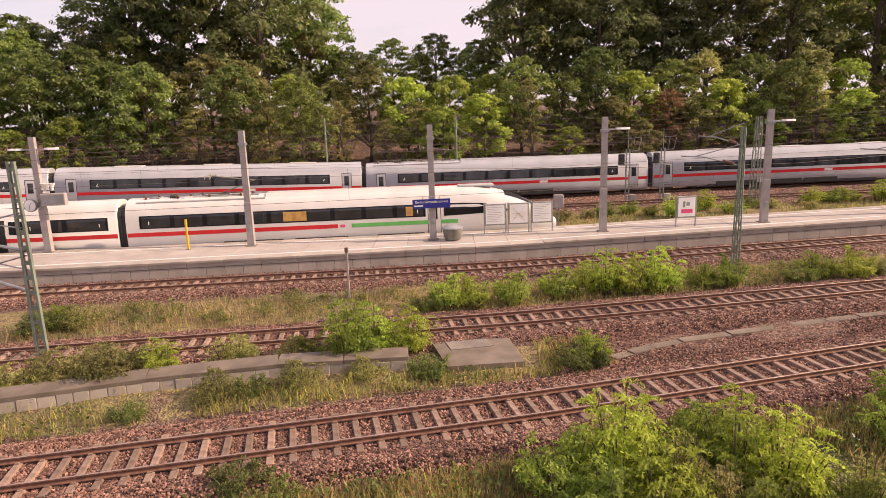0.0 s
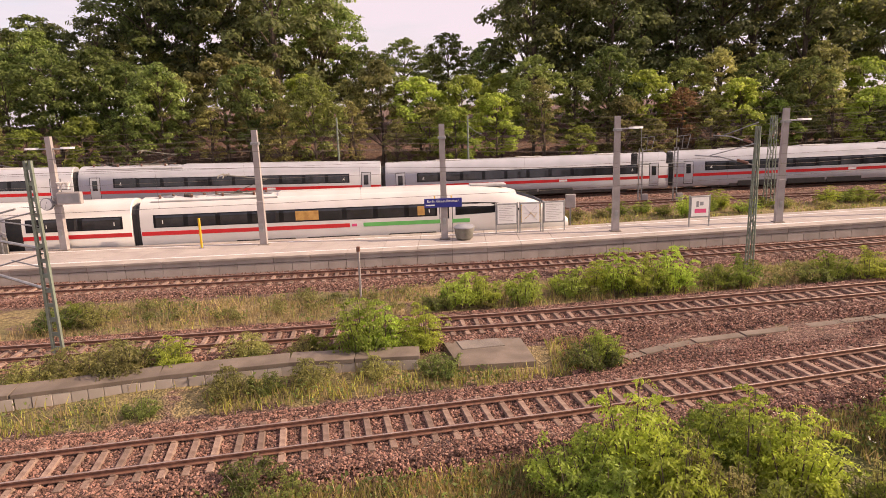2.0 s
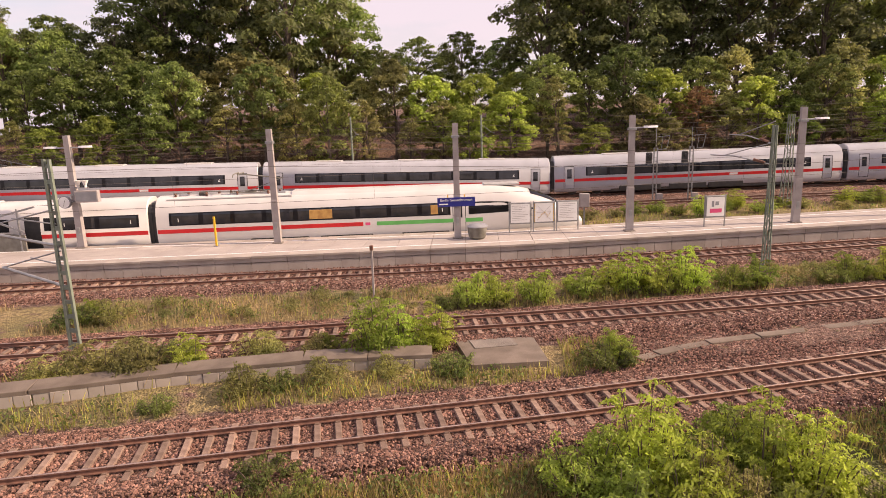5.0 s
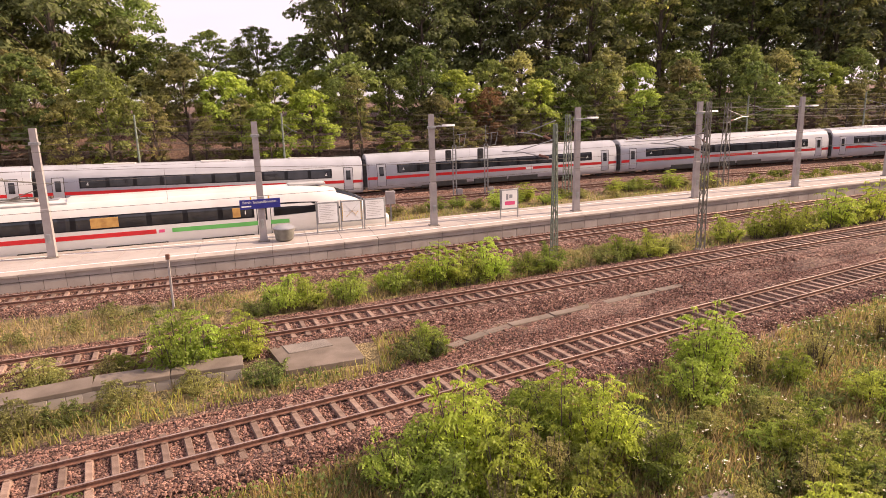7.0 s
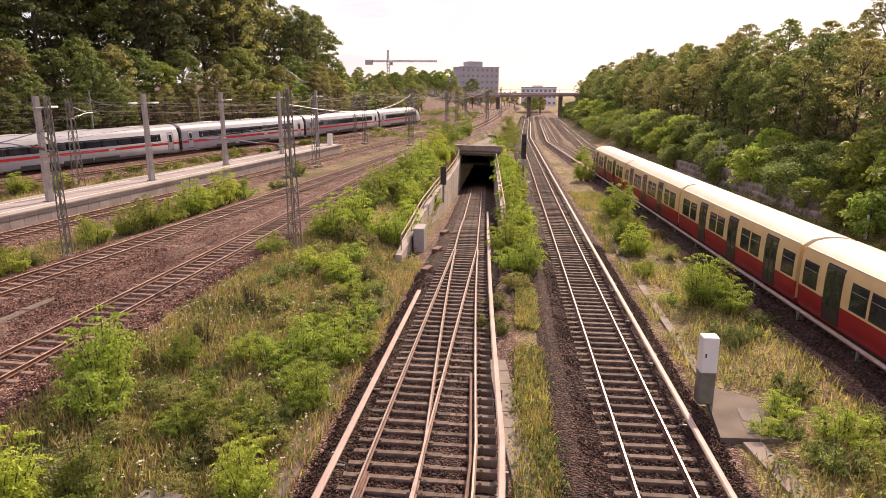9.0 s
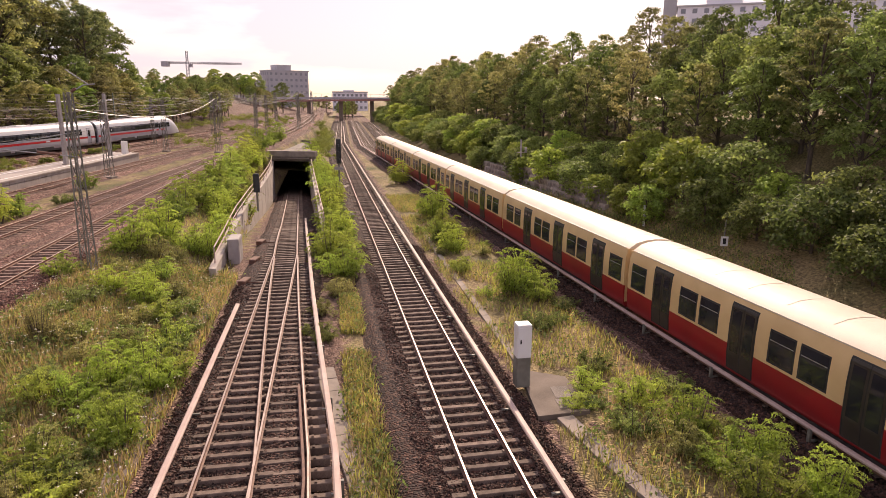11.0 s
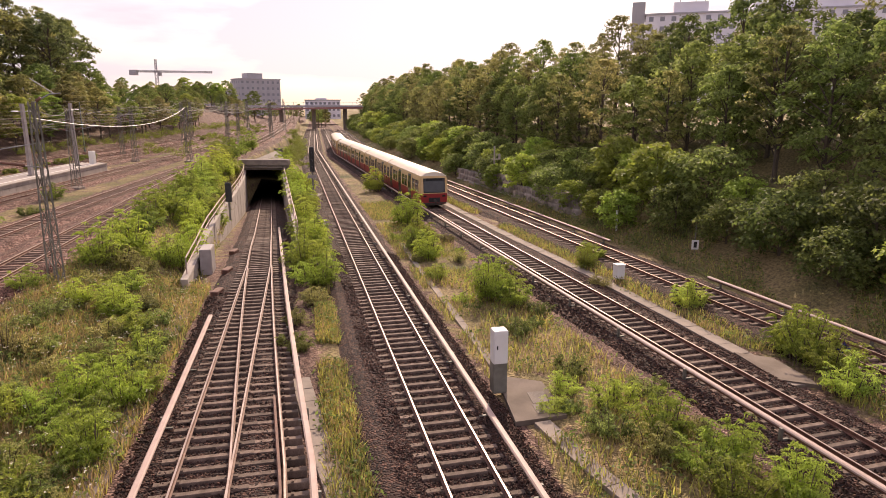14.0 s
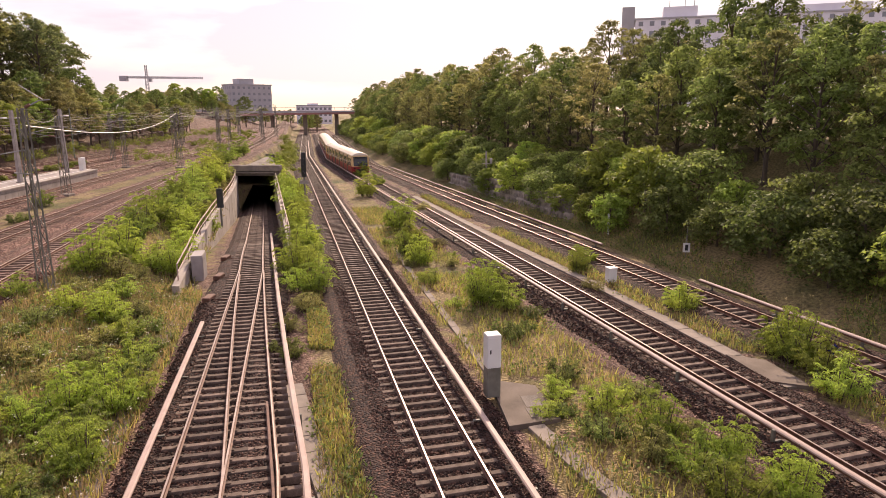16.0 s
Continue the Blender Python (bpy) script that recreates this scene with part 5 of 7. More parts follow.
def main_signal(x, y):
    z = zt(x) - 0.4
    s = thing("railway_signal", "steel railway signal with service platform and black lamp head", "signal", (x, y, z), group="signals behind the platform")
    for q in (-0.16, 0.16):
        part("post", Geo().box(q - 0.05, q + 0.05, -0.06, 0.06, 0, 5.4), M_STEEL, s)
    for k in range(12):
        part("rung", Geo().box(-0.2, 0.2, -0.02, 0.02, 0.5 + 0.4 * k, 0.54 + 0.4 * k), M_STEEL, s)
    part("aerial", Geo().rod((0, 0, 5.3), (0, 0, 7.2), 0.03), M_STEEL, s)
    part("service_deck", Geo().box(-0.8, 0.8, -0.4, 0.5, 3.9, 3.98), M_STEEL, s)
    bk = part("cage", Geo().bar((0.1, 0, 5.2), (1.0, 0, 5.3), 0.05).bar((1.0, 0, 5.3), (1.25, 0, 6.5), 0.05).bar((0.1, 0, 6.4), (1.25, 0, 6.5), 0.05).bar((0.5, 0, 5.2), (0.6, 0, 6.4), 0.04), M_STEEL, s)
    hd = part("signal_head", Geo().box(-0.95, -0.35, -0.3, -0.05, 4.0, 5.0, 0.08), M_SIGNALBLACK, s, "black signal head")
    part("hood", Geo().rod((-0.65, -0.55, 4.7), (-0.65, -0.3, 4.7), 0.14, 0.14, 10), M_SIGNALBLACK, hd)
    part("control_box", Geo().box(0.2, 0.75, -0.2, 0.2, 0.2, 1.1, 0.03), M_POST, s)


main_signal(17.4, 60.9)
main_signal(20.6, 60.6)

cb = thing("control_cabinet", "small pale trackside cabinet on a post", "cabinet", (9.0, 50.6, zt(9) - 0.4))
part("post", Geo().box(-0.06, 0.06, -0.06, 0.06, 0, 1.9), M_STEEL, cb)
part("case", Geo().box(-0.38, 0.38, -0.2, 0.2, 1.7, 2.75, 0.03), M_POST, cb)


def wires():
    """Contact wires with their messenger wires over the main tracks."""
    for f, hgt, lab in ((t2, 5.6, "thin overhead contact wire"), (t3, 5.7, "thin overhead contact wire"), (t4, 5.7, "thin overhead contact wire"), (t4b, 5.8, "thin overhead contact wire"), (t5, 5.8, "thin overhead contact wire")):
        w = thing("overhead_wire", lab, "wire", kind="structure")
        xs = np.arange(-60, 260, 4.0)
        part("contact_wire", Geo().tube([(x, f(x), zt(x) + hgt) for x in xs], 0.008, 4), M_WIRE, w)
        mess = [(x, f(x), zt(x) + hgt + 0.5 + 1.1 * abs(math.cos(math.pi * (x + 16) / 64)) ** 1.5) for x in xs]
        part("messenger_wire", Geo().tube(mess, 0.008, 4), M_WIRE, w)
        for i, (x, y, z) in enumerate(mess):
            if i % 2 == 0 and x < 120:
                part("dropper", Geo().tube([(x, y, zt(x) + hgt), (x, y, z)], 0.005, 3), M_WIRE, w)
    # feeders along the bank, and cross spans in the distance
    fw = thing("feeder_wire", "thin feeder wires along the wooded bank", "wire", kind="structure")
    for k in range(6):
        part("wire", Geo().tube([(x, t5(x) + 3.4 + 0.5 * (k % 2), zt(x) + 5.6 + 0.55 * k - 0.35 * math.sin(math.pi * ((x + 70) % 60) / 60)) for x in np.arange(-70, 260, 5.0)], 0.012, 4), M_WIRE, fw)
    cs = thing("cross_span_wire", "pale sagging span wires between the far masts", "wire", kind="structure")
    for (xa, ya, za), (xb, yb, zb), sag in (((30.9, 21.6, 8.4), (93.9, 42.6, 9.0), 1.3), ((93.9, 42.6, 9.2), (149, 47.5, 10.2), 1.6), ((41, 51.8, 8.2), (94.5, 51.2, 9.0), 0.9), ((94.5, 51.2, 9.2), (185, 55, 11.5), 1.8), ((65, 41.9, 8.6), (125, 57.5, 10.0), 1.2), ((93.9, 42.6, 9.0), (160, 62, 10.5), 1.5), ((125, 57.5, 10.2), (185, 55, 11.3), 1.0), ((30.9, 21.6, 8.9), (65, 41.9, 8.8), 0.5), ((112, t1(112) + 2.6, 9.0), (196, t2(196) + 2.6, 11.0), 1.4), ((104, t4(104) + 2.6, 8.9), (172, t3(172) + 2.6, 10.5), 1.2), ((140, t4(140) + 2.6, 10.0), (232, t3(232) + 2.6, 11.4), 1.5), ((41, 51.8, 7.6), (128, t2(128) + 2.6, 9.4), 1.6)):
        pts = [(xa + (xb - xa) * q, ya + (yb - ya) * q, za + (zb - za) * q - sag * 4 * q * (1 - q)) for q in np.linspace(0, 1, 20)]
        part("wire", Geo().tube(pts, 0.022, 4), M_STEEL if sag == 1.3 else M_WIRE, cs)


wires()


def trough(label, pts, w, h, z, name="cable_trough", piece=0.98):
    """A run of concrete covers along points; each cover is a piece."""
    th = thing(name, label, "cable trough", kind="structure")
    P = [Vector((*p, 0)) for p in pts]
    seg = []
    for a, b in zip(P, P[1:]):
        n = max(1, int((b - a).length / piece))
        for k in range(n):
            seg.append((a.lerp(b, k / n), a.lerp(b, (k + 1) / n)))
    for a, b in seg:
        d = (b - a)
        L = d.length
        g = Geo().box(0.012, L - 0.012, -w / 2, w / 2, -h, random.uniform(-0.012, 0.012), 0.015)
        ob = part("cover_slab", g, M_SLAB if h > 0.35 and w < 0.5 or name == "retaining_wall" else M_CONCRETE, th, at=(a.x, a.y, z((a.x + b.x) / 2)))
        ob.rotation_euler = (0, 0, math.atan2(d.y, d.x))


WALL_LINE = ((-34, 15.5), (-24, 18.2), (-15.5, 20.3), (-11, 21.7), (-6.5, 22.7), (-1.6, 23.1))


def wall_y(x): return float(np.interp(x, [p[0] for p in WALL_LINE], [p[1] for p in WALL_LINE]))


trough("low concrete retaining wall with a flat mossy top", WALL_LINE, 1.05, 0.16, lambda x: zt(x) + 0.12, "retaining_wall", 2.4)
fw_ = thing("wall_face", "weathered block face of the low retaining wall", "wall", kind="structure")
random.seed(9)
x = -33.5
while x < -1.8:
    L_ = random.uniform(0.5, 0.62)
    a_ = math.atan2(wall_y(x + 0.5) - wall_y(x), 0.5)
    ob = part("block", Geo().box(0, L_ - 0.015, -0.06 + random.uniform(-0.012, 0.012), 0.5, -0.75, 0.0, 0.015), M_PANEL, fw_, at=(x + 0.46 * math.sin(a_), wall_y(x) - 0.46 * math.cos(a_), zt(x) - 0.045))
    ob.rotation_euler = (0, 0, a_)
    x += L_ * math.cos(a_)
trough("flat pale cable duct curving between the tracks", ((6.2, 23.0), (7.0, 23.45), (8.0, 23.95), (9.3, 24.45), (11.5, 25.02), (14.5, 25.72), (19.4, 26.9)), 0.46, 0.4, lambda x: zt(x) - 0.37, piece=1.6)
trough("concrete cable duct beside the underpass track", ((13, 2.7), (15, 3.45), (18, 4.75), (23, 6.75)), 0.7, 0.4, lambda x: -1.43)
trough("concrete cable duct left of the turnout", ((4, 7.5), (14, 10.2), (24, 13.2), (32, 15.4)), 0.75, 0.4, lambda x: -1.43)
trough("concrete cable duct running to the cabinet slab", ((12, -5.9), (15.3, -4.5), (17.2, -3.5), (19.9, -2.35)), 0.6, 0.4, lambda x: -1.43)
trough("concrete cable duct between the suburban tracks", ((23.2, -12.4), (26.4, -11.6), (31, -10.2), (39.4, -7.5), (50, -3.6), (62, 0.6), (80, 6.6)), 0.75, 0.35, lambda x: -1.43)
trough("narrow weathered cable duct beyond the cabinet", ((24.5, -0.9), (30, 0.6), (40, 3.4), (52, 6.6)), 0.35, 0.3, lambda x: -1.43)

ms = thing("manhole_slab", "large weathered concrete manhole slab between tracks", "concrete slab", (0, 0, zt(1) - 0.22))
part("slab", Geo().loft([[(-0.75, 24.9, z), (-0.1, 22.3, z), (2.8, 22.6, z), (2.45, 25.3, z)] for z in (-0.5, 0.0)]), M_SLAB, ms)
part("lid", Geo().loft([[(-0.2, 24.9, z), (0.05, 23.95, z), (1.75, 24.3, z), (1.5, 25.15, z)] for z in (0.0, 0.03)]), M_CONCRETE_DARK, ms, "dark inset lid")
cs2 = thing("cabinet_slab", "concrete duct slab with dark inset lids", "concrete slab", (0, 0, -1.44))
part("slab", Geo().loft([[(23.5, -0.9, z), (19.7, -1.45, z), (20.3, -3.25, z), (23.0, -2.65, z)] for z in (-0.4, 0.06)]), M_SLAB, cs2)
part("lid", Geo().loft([[(22.0, -2.0, z), (21.1, -2.15, z), (21.25, -2.85, z), (22.1, -2.6, z)] for z in (0.06, 0.075)]), M_CONCRETE_DARK, cs2)
part("lid", Geo().loft([[(21.0, -2.1, z), (20.3, -2.25, z), (20.5, -3.0, z), (21.15, -2.85, z)] for z in (0.06, 0.075)]), M_CONCRETE_DARK, cs2)
cab = thing("equipment_cabinet", "white equipment cabinet on a dark grey block", "cabinet", (22.05, -0.95, -1.35), rz=0.28)
# dark grey block fills the space below the white case
part("plinth", Geo().box(-0.24, 0.24, -0.26, 0.26, 0, 1.15, 0.02), M_MAST_DARK, cab, "dark grey block below the case")
bd = part("case", Geo().box(-0.25, 0.25, -0.27, 0.27, 1.15, 2.4, 0.03), M_WHITE, cab, "white case")
part("door", Geo().box(-0.265, -0.252, -0.23, 0.23, 1.22, 2.3), M_WHITE, bd)
part("lock", Geo().box(-0.275, -0.265, 0.12, 0.17, 1.7, 1.85), M_BLACK, bd)
cab2 = thing("equipment_cabinet", "small white trackside cabinet among weeds", "cabinet", (38.4, -8.9, -1.35), rz=0.33)
part("case", Geo().box(-0.25, 0.25, -0.28, 0.28, 0, 0.85, 0.03), M_WHITE, cab2)
part("lid", Geo().box(-0.28, 0.28, -0.31, 0.31, 0.85, 0.9, 0.02), M_WHITE, cab2)
slab4 = thing("duct_slab", "flat concrete slab between the suburban tracks", "concrete slab", (0, 0, -1.42))
part("slab", Geo().loft([[(26.4, -11.2, z), (23.6, -11.8, z), (23.1, -13.2, z), (25.8, -12.6, z)] for z in (-0.3, 0.05)]), M_SLAB, slab4)

sg = thing("light_signal", "slender black light signal beside the suburban track", "signal", (75.2, 19.3, -1.4))
part("post", Geo().box(-0.09, 0.09, -0.09, 0.09, 0, 4.0), M_MAST_DARK, sg)
hd = part("signal_head", Geo().box(-0.2, 0.15, -0.28, 0.28, 2.9, 5.8, 0.08), M_SIGNALBLACK, sg, "tall black signal head")
for q in (3.4, 4.2, 5.0):
    part("hood", Geo().rod((-0.5, 0, q), (-0.2, 0, q), 0.17, 0.17, 10), M_SIGNALBLACK, hd)
part("sign_plate", Geo().box(-0.16, -0.12, -0.5, 0.5, 2.1, 2.5), M_POST, sg)
part("footing", Geo().box(-1.0, 1.0, -0.9, 0.9, -0.2, 0.15), M_CONCRETE, sg)
sg2 = thing("light_signal", "black light signal on the trench wall", "signal", (53.0, 20.9, -0.5))
part("post", Geo().box(-0.07, 0.07, -0.07, 0.07, 0, 2.2), M_MAST_DARK, sg2)
part("signal_head", Geo().box(-0.15, 0.15, -0.25, 0.25, 1.6, 3.2, 0.06), M_SIGNALBLACK, sg2)
wp = thing("marker_post", "white wooden marker post on the slope's foot", "post", (51.9, -11.6, ground_z(51.9, -11.6)))
part("shaft", Geo().box(-0.08, 0.08, -0.08, 0.08, -0.2, 1.75, 0.02), M_WHITE, wp)
sg8 = thing("track_sign", "small white track sign with a black mark on a post", "sign", (42.9, -14.9, ground_z(42.9, -14.9)))
part("post", Geo().rod((0, 0, -0.2), (0, 0, 2.2), 0.04), M_MAST_DARK, sg8)
part("plate", Geo().box(-0.07, -0.045, -0.24, 0.24, 0.45, 1.1), M_WHITE, sg8)
part("mark", Geo().box(-0.078, -0.07, -0.1, 0.1, 0.58, 0.98), M_BLACK, sg8)
bl = thing("dwarf_sign", "small blue diamond track sign on a short post", "sign", (25.0, -14.9, -1.4))
part("post", Geo().rod((0, 0, 0), (0, 0, 0.7), 0.035), M_MAST_DARK, bl)
part("plate", Geo().loft([[(-0.05 + q, 0.28, 0.8), (-0.05 + q, 0, 1.08), (-0.05 + q, -0.28, 0.8), (-0.05 + q, 0, 0.52)] for q in (0, 0.03)]), M_BLUE, bl)
part("mark", Geo().box(-0.06, -0.05, -0.12, 0.12, 0.7, 0.76), M_WHITE, bl)
tp = thing("slope_mast", "grey steel mast at the wooded slope's foot", "mast", (79.5, -2.4, ground_z(79.5, -2.4)))
part("shaft", Geo().box(-0.1, 0.1, -0.1, 0.1, -0.2, 5.0), M_POST, tp)
part("crossbar", Geo().box(-0.05, 0.05, -0.7, 0.5, 3.4, 3.5), M_POST, tp)
part("lamp_box", Geo().box(-0.15, 0.15, -0.75, -0.45, 3.5, 4.1, 0.03), M_POST, tp)
pe = thing("platform_end_post", "small white cabinet at the platform's end", "cabinet", (79.6, t3(79.6) + 3.2, zt(79.6) + PLAT))
part("case", Geo().box(-0.3, 0.3, -0.3, 0.3, 0, 1.6, 0.03), M_WHITE, pe)
for x in (34, 39, 45.5, 52):
    y = s1(x) - 1.9 if x > 50 else s1(x) + 2.0
    pm = thing("point_machine", "small rusty point machine by the rail", "point machine", (x, y, z1(x) - 0.2), group="point machines")
    part("case", Geo().box(-0.5, 0.5, -0.22, 0.22, -0.1, 0.18, 0.05), M_RAIL, pm)
    part("rod", Geo().rod((-0.2, -0.2, 0.05), (-0.2, -1.1, 0.05), 0.025), M_RAIL, pm)
tb = thing("switch_box", "grey signal cable boxes beside the suburban track", "cabinet", (53.5, s2(53.5) + 2.2, -1.45))
for q in (-0.7, 0.0, 0.7):
    part("case", Geo().box(q - 0.22, q + 0.22, -0.2, 0.2, 0, 0.6 + 0.2 * abs(q), 0.03), M_POST, tb)
lc = thing("trench_cabinet", "blue-grey steel cabinet at the trench wall's end", "cabinet", (39.6, s1(39.6) + splay(39.6) - 0.5, -1.6), rz=0.27)
part("case", Geo().box(-0.9, 0.9, -0.35, 0.35, 0, 1.7, 0.03), M_POST, lc)
part("door", Geo().box(-0.8, -0.02, -0.37, -0.352, 0.1, 1.6), M_POST, lc)
part("door", Geo().box(0.02, 0.8, -0.37, -0.352, 0.1, 1.6), M_POST, lc)
# stone footing wall under the right bank
rw = thing("stone_wall", "old pale stone retaining wall at the slope's foot", "wall", kind="structure")
random.seed(5)
STONE_M = [mat("pale_stone_a", (0.34, 0.29, 0.25), (0.2, 0.17, 0.15), 3, 0.9, 0.5, rand=0.3)]
for r in range(4):
    x = 58.0 + 0.5 * r
    while x < 92:
        L_ = random.uniform(0.7, 1.5)
        top_ = 1.5 + 1.6 * math.sin((x - 52) * 0.17) ** 2
        if r * 0.62 < top_:
            g = Geo().box(0, L_, -0.5, random.uniform(0.05, 0.3), 0, 0.66, 0.12)
            ob = part("stone", g, STONE_M[0], rw, at=(x, s4(x) - 4.6 - 0.22 * r, -1.55 + 0.62 * r))
            ob.rotation_euler = (random.uniform(-0.06, 0.06), random.uniform(-0.05, 0.05), 0.335 + random.uniform(-0.07, 0.07))
        x += L_ * 0.96


# ---- far buildings, bridge, crane ----
M_FARWALL = mat("far_pale_wall", (0.55, 0.52, 0.54), (0.48, 0.45, 0.47), 0.2, 0.8)
# Grey lightened: the haze of distance is put into the colour.
M_FARDARK = mat("far_grey_wall", (0.46, 0.44, 0.46), (0.4, 0.38, 0.4), 0.2, 0.8)


M_FARPANE = mat("far_window", (0.22, 0.22, 0.25), (0.3, 0.3, 0.33), 0.3, 0.3)


def building(label, x, y, rz, L, W, z0, H, floors, bays, m, top=0.0):
    b = thing("building", label, "building", (x, y, z0), rz=rz)
    part("wall", Geo().box(0, L, 0, W, 0, H), m, b)
    part("roof", Geo().box(-0.3, L + 0.3, -0.3, W + 0.3, H, H + 0.6), M_FARDARK, b)
    if top:
        part("roof_hut", Geo().box(L * 0.3, L * 0.62, W * 0.2, W * 0.7, H + 0.6, H + 0.6 + top), m, b)
    me = Geo().box(-0.75, 0.75, -0.06, 0.06, 0, 1.5).mesh("window", M_FARPANE)
    me2 = Geo().box(-0.06, 0.06, -0.75, 0.75, 0, 1.5).mesh("window", M_FARPANE)
    for f in range(floors):
        zz = H * (f + 0.35) / floors
        for k in range(bays):
            part("window", me, None, b, at=(L * (k + 0.5) / bays, 0, zz))
            if k < bays * W / L:
                part("window", me2, None, b, at=(0, L * (k + 0.5) / bays, zz))
    return b


# Wall colour lightened to stand in for the bright haze before it.
M_HIGHRISE = mat("pale_rendered_wall", (0.84, 0.81, 0.86), (0.78, 0.74, 0.8), 0.2, 0.8)
hr_ = building("pale high-rise block above the wooded slope", 233.5, -58, radians(-104), 95, 18, 8, 31.6, 10, 26, M_HIGHRISE)
part("stair_tower", Geo().box(-4.6, -0.3, 1, 9, 20, 36.2), M_FARDARK, hr_, "dark grey stair tower")
part("penthouse", Geo().box(9, 20, 2, 12, 32.2, 35.8), M_HIGHRISE, hr_)
part("penthouse", Geo().box(34, 72, 2, 12, 32.2, 34.6), M_HIGHRISE, hr_)
for x in (11, 16, 19):
    part("aerial", Geo().rod((x, 4, 35.7), (x, 4, 39.5), 0.12), M_STEEL, hr_)
bk_ = building("stepped grey office block beyond the far bridge", 404, 147, radians(-48), 27, 14, 4, 22.5, 6, 8, M_FARDARK)
part("penthouse", Geo().box(6, 16, 2, 11, 23.1, 26.4), M_FARDARK, bk_)
building("low white hall behind the far bridge", 406, 107, radians(-76), 22, 18, 2, 11.4, 3, 8, M_HIGHRISE, 1.0)
building("long low pale building in the distance", 426, 222, radians(-66), 62, 16, 4, 17.6, 4, 16, M_FARWALL, 1.2)

M_PINK_RAIL = mat("faded_red_paint", (0.42, 0.2, 0.17), (0.34, 0.16, 0.14), 0.5, 0.7)
fb = thing("road_bridge", "distant dark steel road bridge across the cutting", "bridge", (0, 0, 0))
part("deck", Geo().bar((296, 108, 9.6), (318, 52, 9.6), 8.0, 0.9), M_FARDARK, fb)
part("girder", Geo().bar((291.5, 107, 8.3), (313.5, 51, 8.9), 0.5, 0.9), M_PINK_RAIL, fb, "faded red girder")
for k in range(14):
    q = k / 13
    part("railing_post", Geo().box(-0.06, 0.06, -0.06, 0.06, 0, 1.2), M_STEEL, fb, at=(291.8 + 22 * q, 106 - 56 * q, 10.3))
part("railing", Geo().bar((291.8, 106, 11.5), (313.8, 50, 11.5), 0.12), M_STEEL, fb)
for q in (0.3, 0.55, 0.8):
    part("pier", Geo().box(-0.6, 0.6, -0.9, 0.9, -1.5, 8.9, 0.1), M_CONCRETE, fb, at=(296 + 22 * q, 108 - 56 * q, 0))
part("abutment", Geo().box(-5, 5, -6, 6, -1.5, 9.4, 0.1), M_CONCRETE, fb, at=(293, 116, 0))
part("abutment", Geo().box(-5, 5, -6, 6, -1.5, 9.4, 0.1), M_CONCRETE, fb, at=(320, 47, 0))

cr = thing("tower_crane", "distant grey tower crane with long jib", "crane", (385.5, 190.5, 9.2))
def truss(p0, p1, w, m, nm):
    g = Geo()
    p0, p1 = Vector(p0), Vector(p1)
    n = max(2, int((p1 - p0).length / (w * 1.3)))
    d = (p1 - p0).normalized()
    u = d.orthogonal().normalized()
    v = d.cross(u)
    cs_ = [(u * a + v * b) * w / 2 for a, b in ((-1, -1), (1, -1), (1, 1), (-1, 1))]
    for c in cs_:
        g.bar(p0 + c, p1 + c, 0.2)
    for i in range(n):
        a, b = p0.lerp(p1, i / n), p0.lerp(p1, (i + 1) / n)
        for k in range(4):
            g.bar(a + cs_[k], b + cs_[(k + 1) % 4], 0.16)
    part(nm, g, m, cr)
truss((0, 0, -14), (0, 0, 22), 1.5, M_FARDARK, "tower")
truss((-4.5, 11.5, 21), (11, -29.5, 21), 0.8, M_FARDARK, "jib")
part("counterweight", Geo().box(-1.5, 1.5, -2, 2, -1.8, 1.2), M_FARDARK, cr, at=(-4.5, 11.5, 20.5))
part("cabin", Geo().box(-0.8, 0.8, -0.8, 0.8, -2.0, 0), M_FARDARK, cr, at=(1.2, -1.6, 20.5))
truss((0, 0, 22), (0, 0, 28), 1.0, M_FARDARK, "apex")

pl8 = thing("access_lid", "dark rusty access plate lying in the grass", "plate", (10.28, 11.78, ground_z(10.28, 11.78) + 0.22), rz=0.1)
part("plate", Geo().box(-0.45, 0.45, -0.55, 0.55, 0.0, 0.16, 0.02), M_CONCRETE_DARK, pl8)
part("rim", Geo().box(-0.5, 0.5, -0.6, 0.6, -0.5, 0.1, 0.02), M_RAIL, pl8)
wb8 = thing("equipment_cabinet", "small white cabinet in the grass below the bridge", "cabinet", (8.95, 11.2, ground_z(8.95, 11.2) - 0.05), rz=0.6)
part("case", Geo().box(-0.22, 0.22, -0.26, 0.26, -0.1, 0.75, 0.03), M_WHITE, wb8)
part("lid", Geo().box(-0.25, 0.25, -0.29, 0.29, 0.75, 0.8, 0.02), M_WHITE, wb8)

fs = thing("stairway", "brown concrete stairway flank with steel railing on the bank", "stairway", (-50, 63.5, 0))
part("flank_wall", Geo().loft([[(-8, y, 0), (7.5, y, 0), (7.5, y, 3.6), (-8, y, 7.2)] for y in (0.0, 2.2)]), M_CONCRETE_DARK, fs)
part("rail_bar", Geo().bar((-8, 0.1, 8.2), (7.5, 0.1, 4.6), 0.07), M_STEEL, fs)
part("rail_bar", Geo().bar((-8, 0.1, 7.7), (7.5, 0.1, 4.1), 0.05), M_STEEL, fs)
for k in range(9):
    part("rail_post", Geo().box(-0.03, 0.03, 0.07, 0.13, 0, 1.1), M_STEEL, fs, at=(-7.5 + 1.8 * k, 0, 7.05 - 0.418 * k))


# ---- plants ----
rng = np.random.default_rng(11)


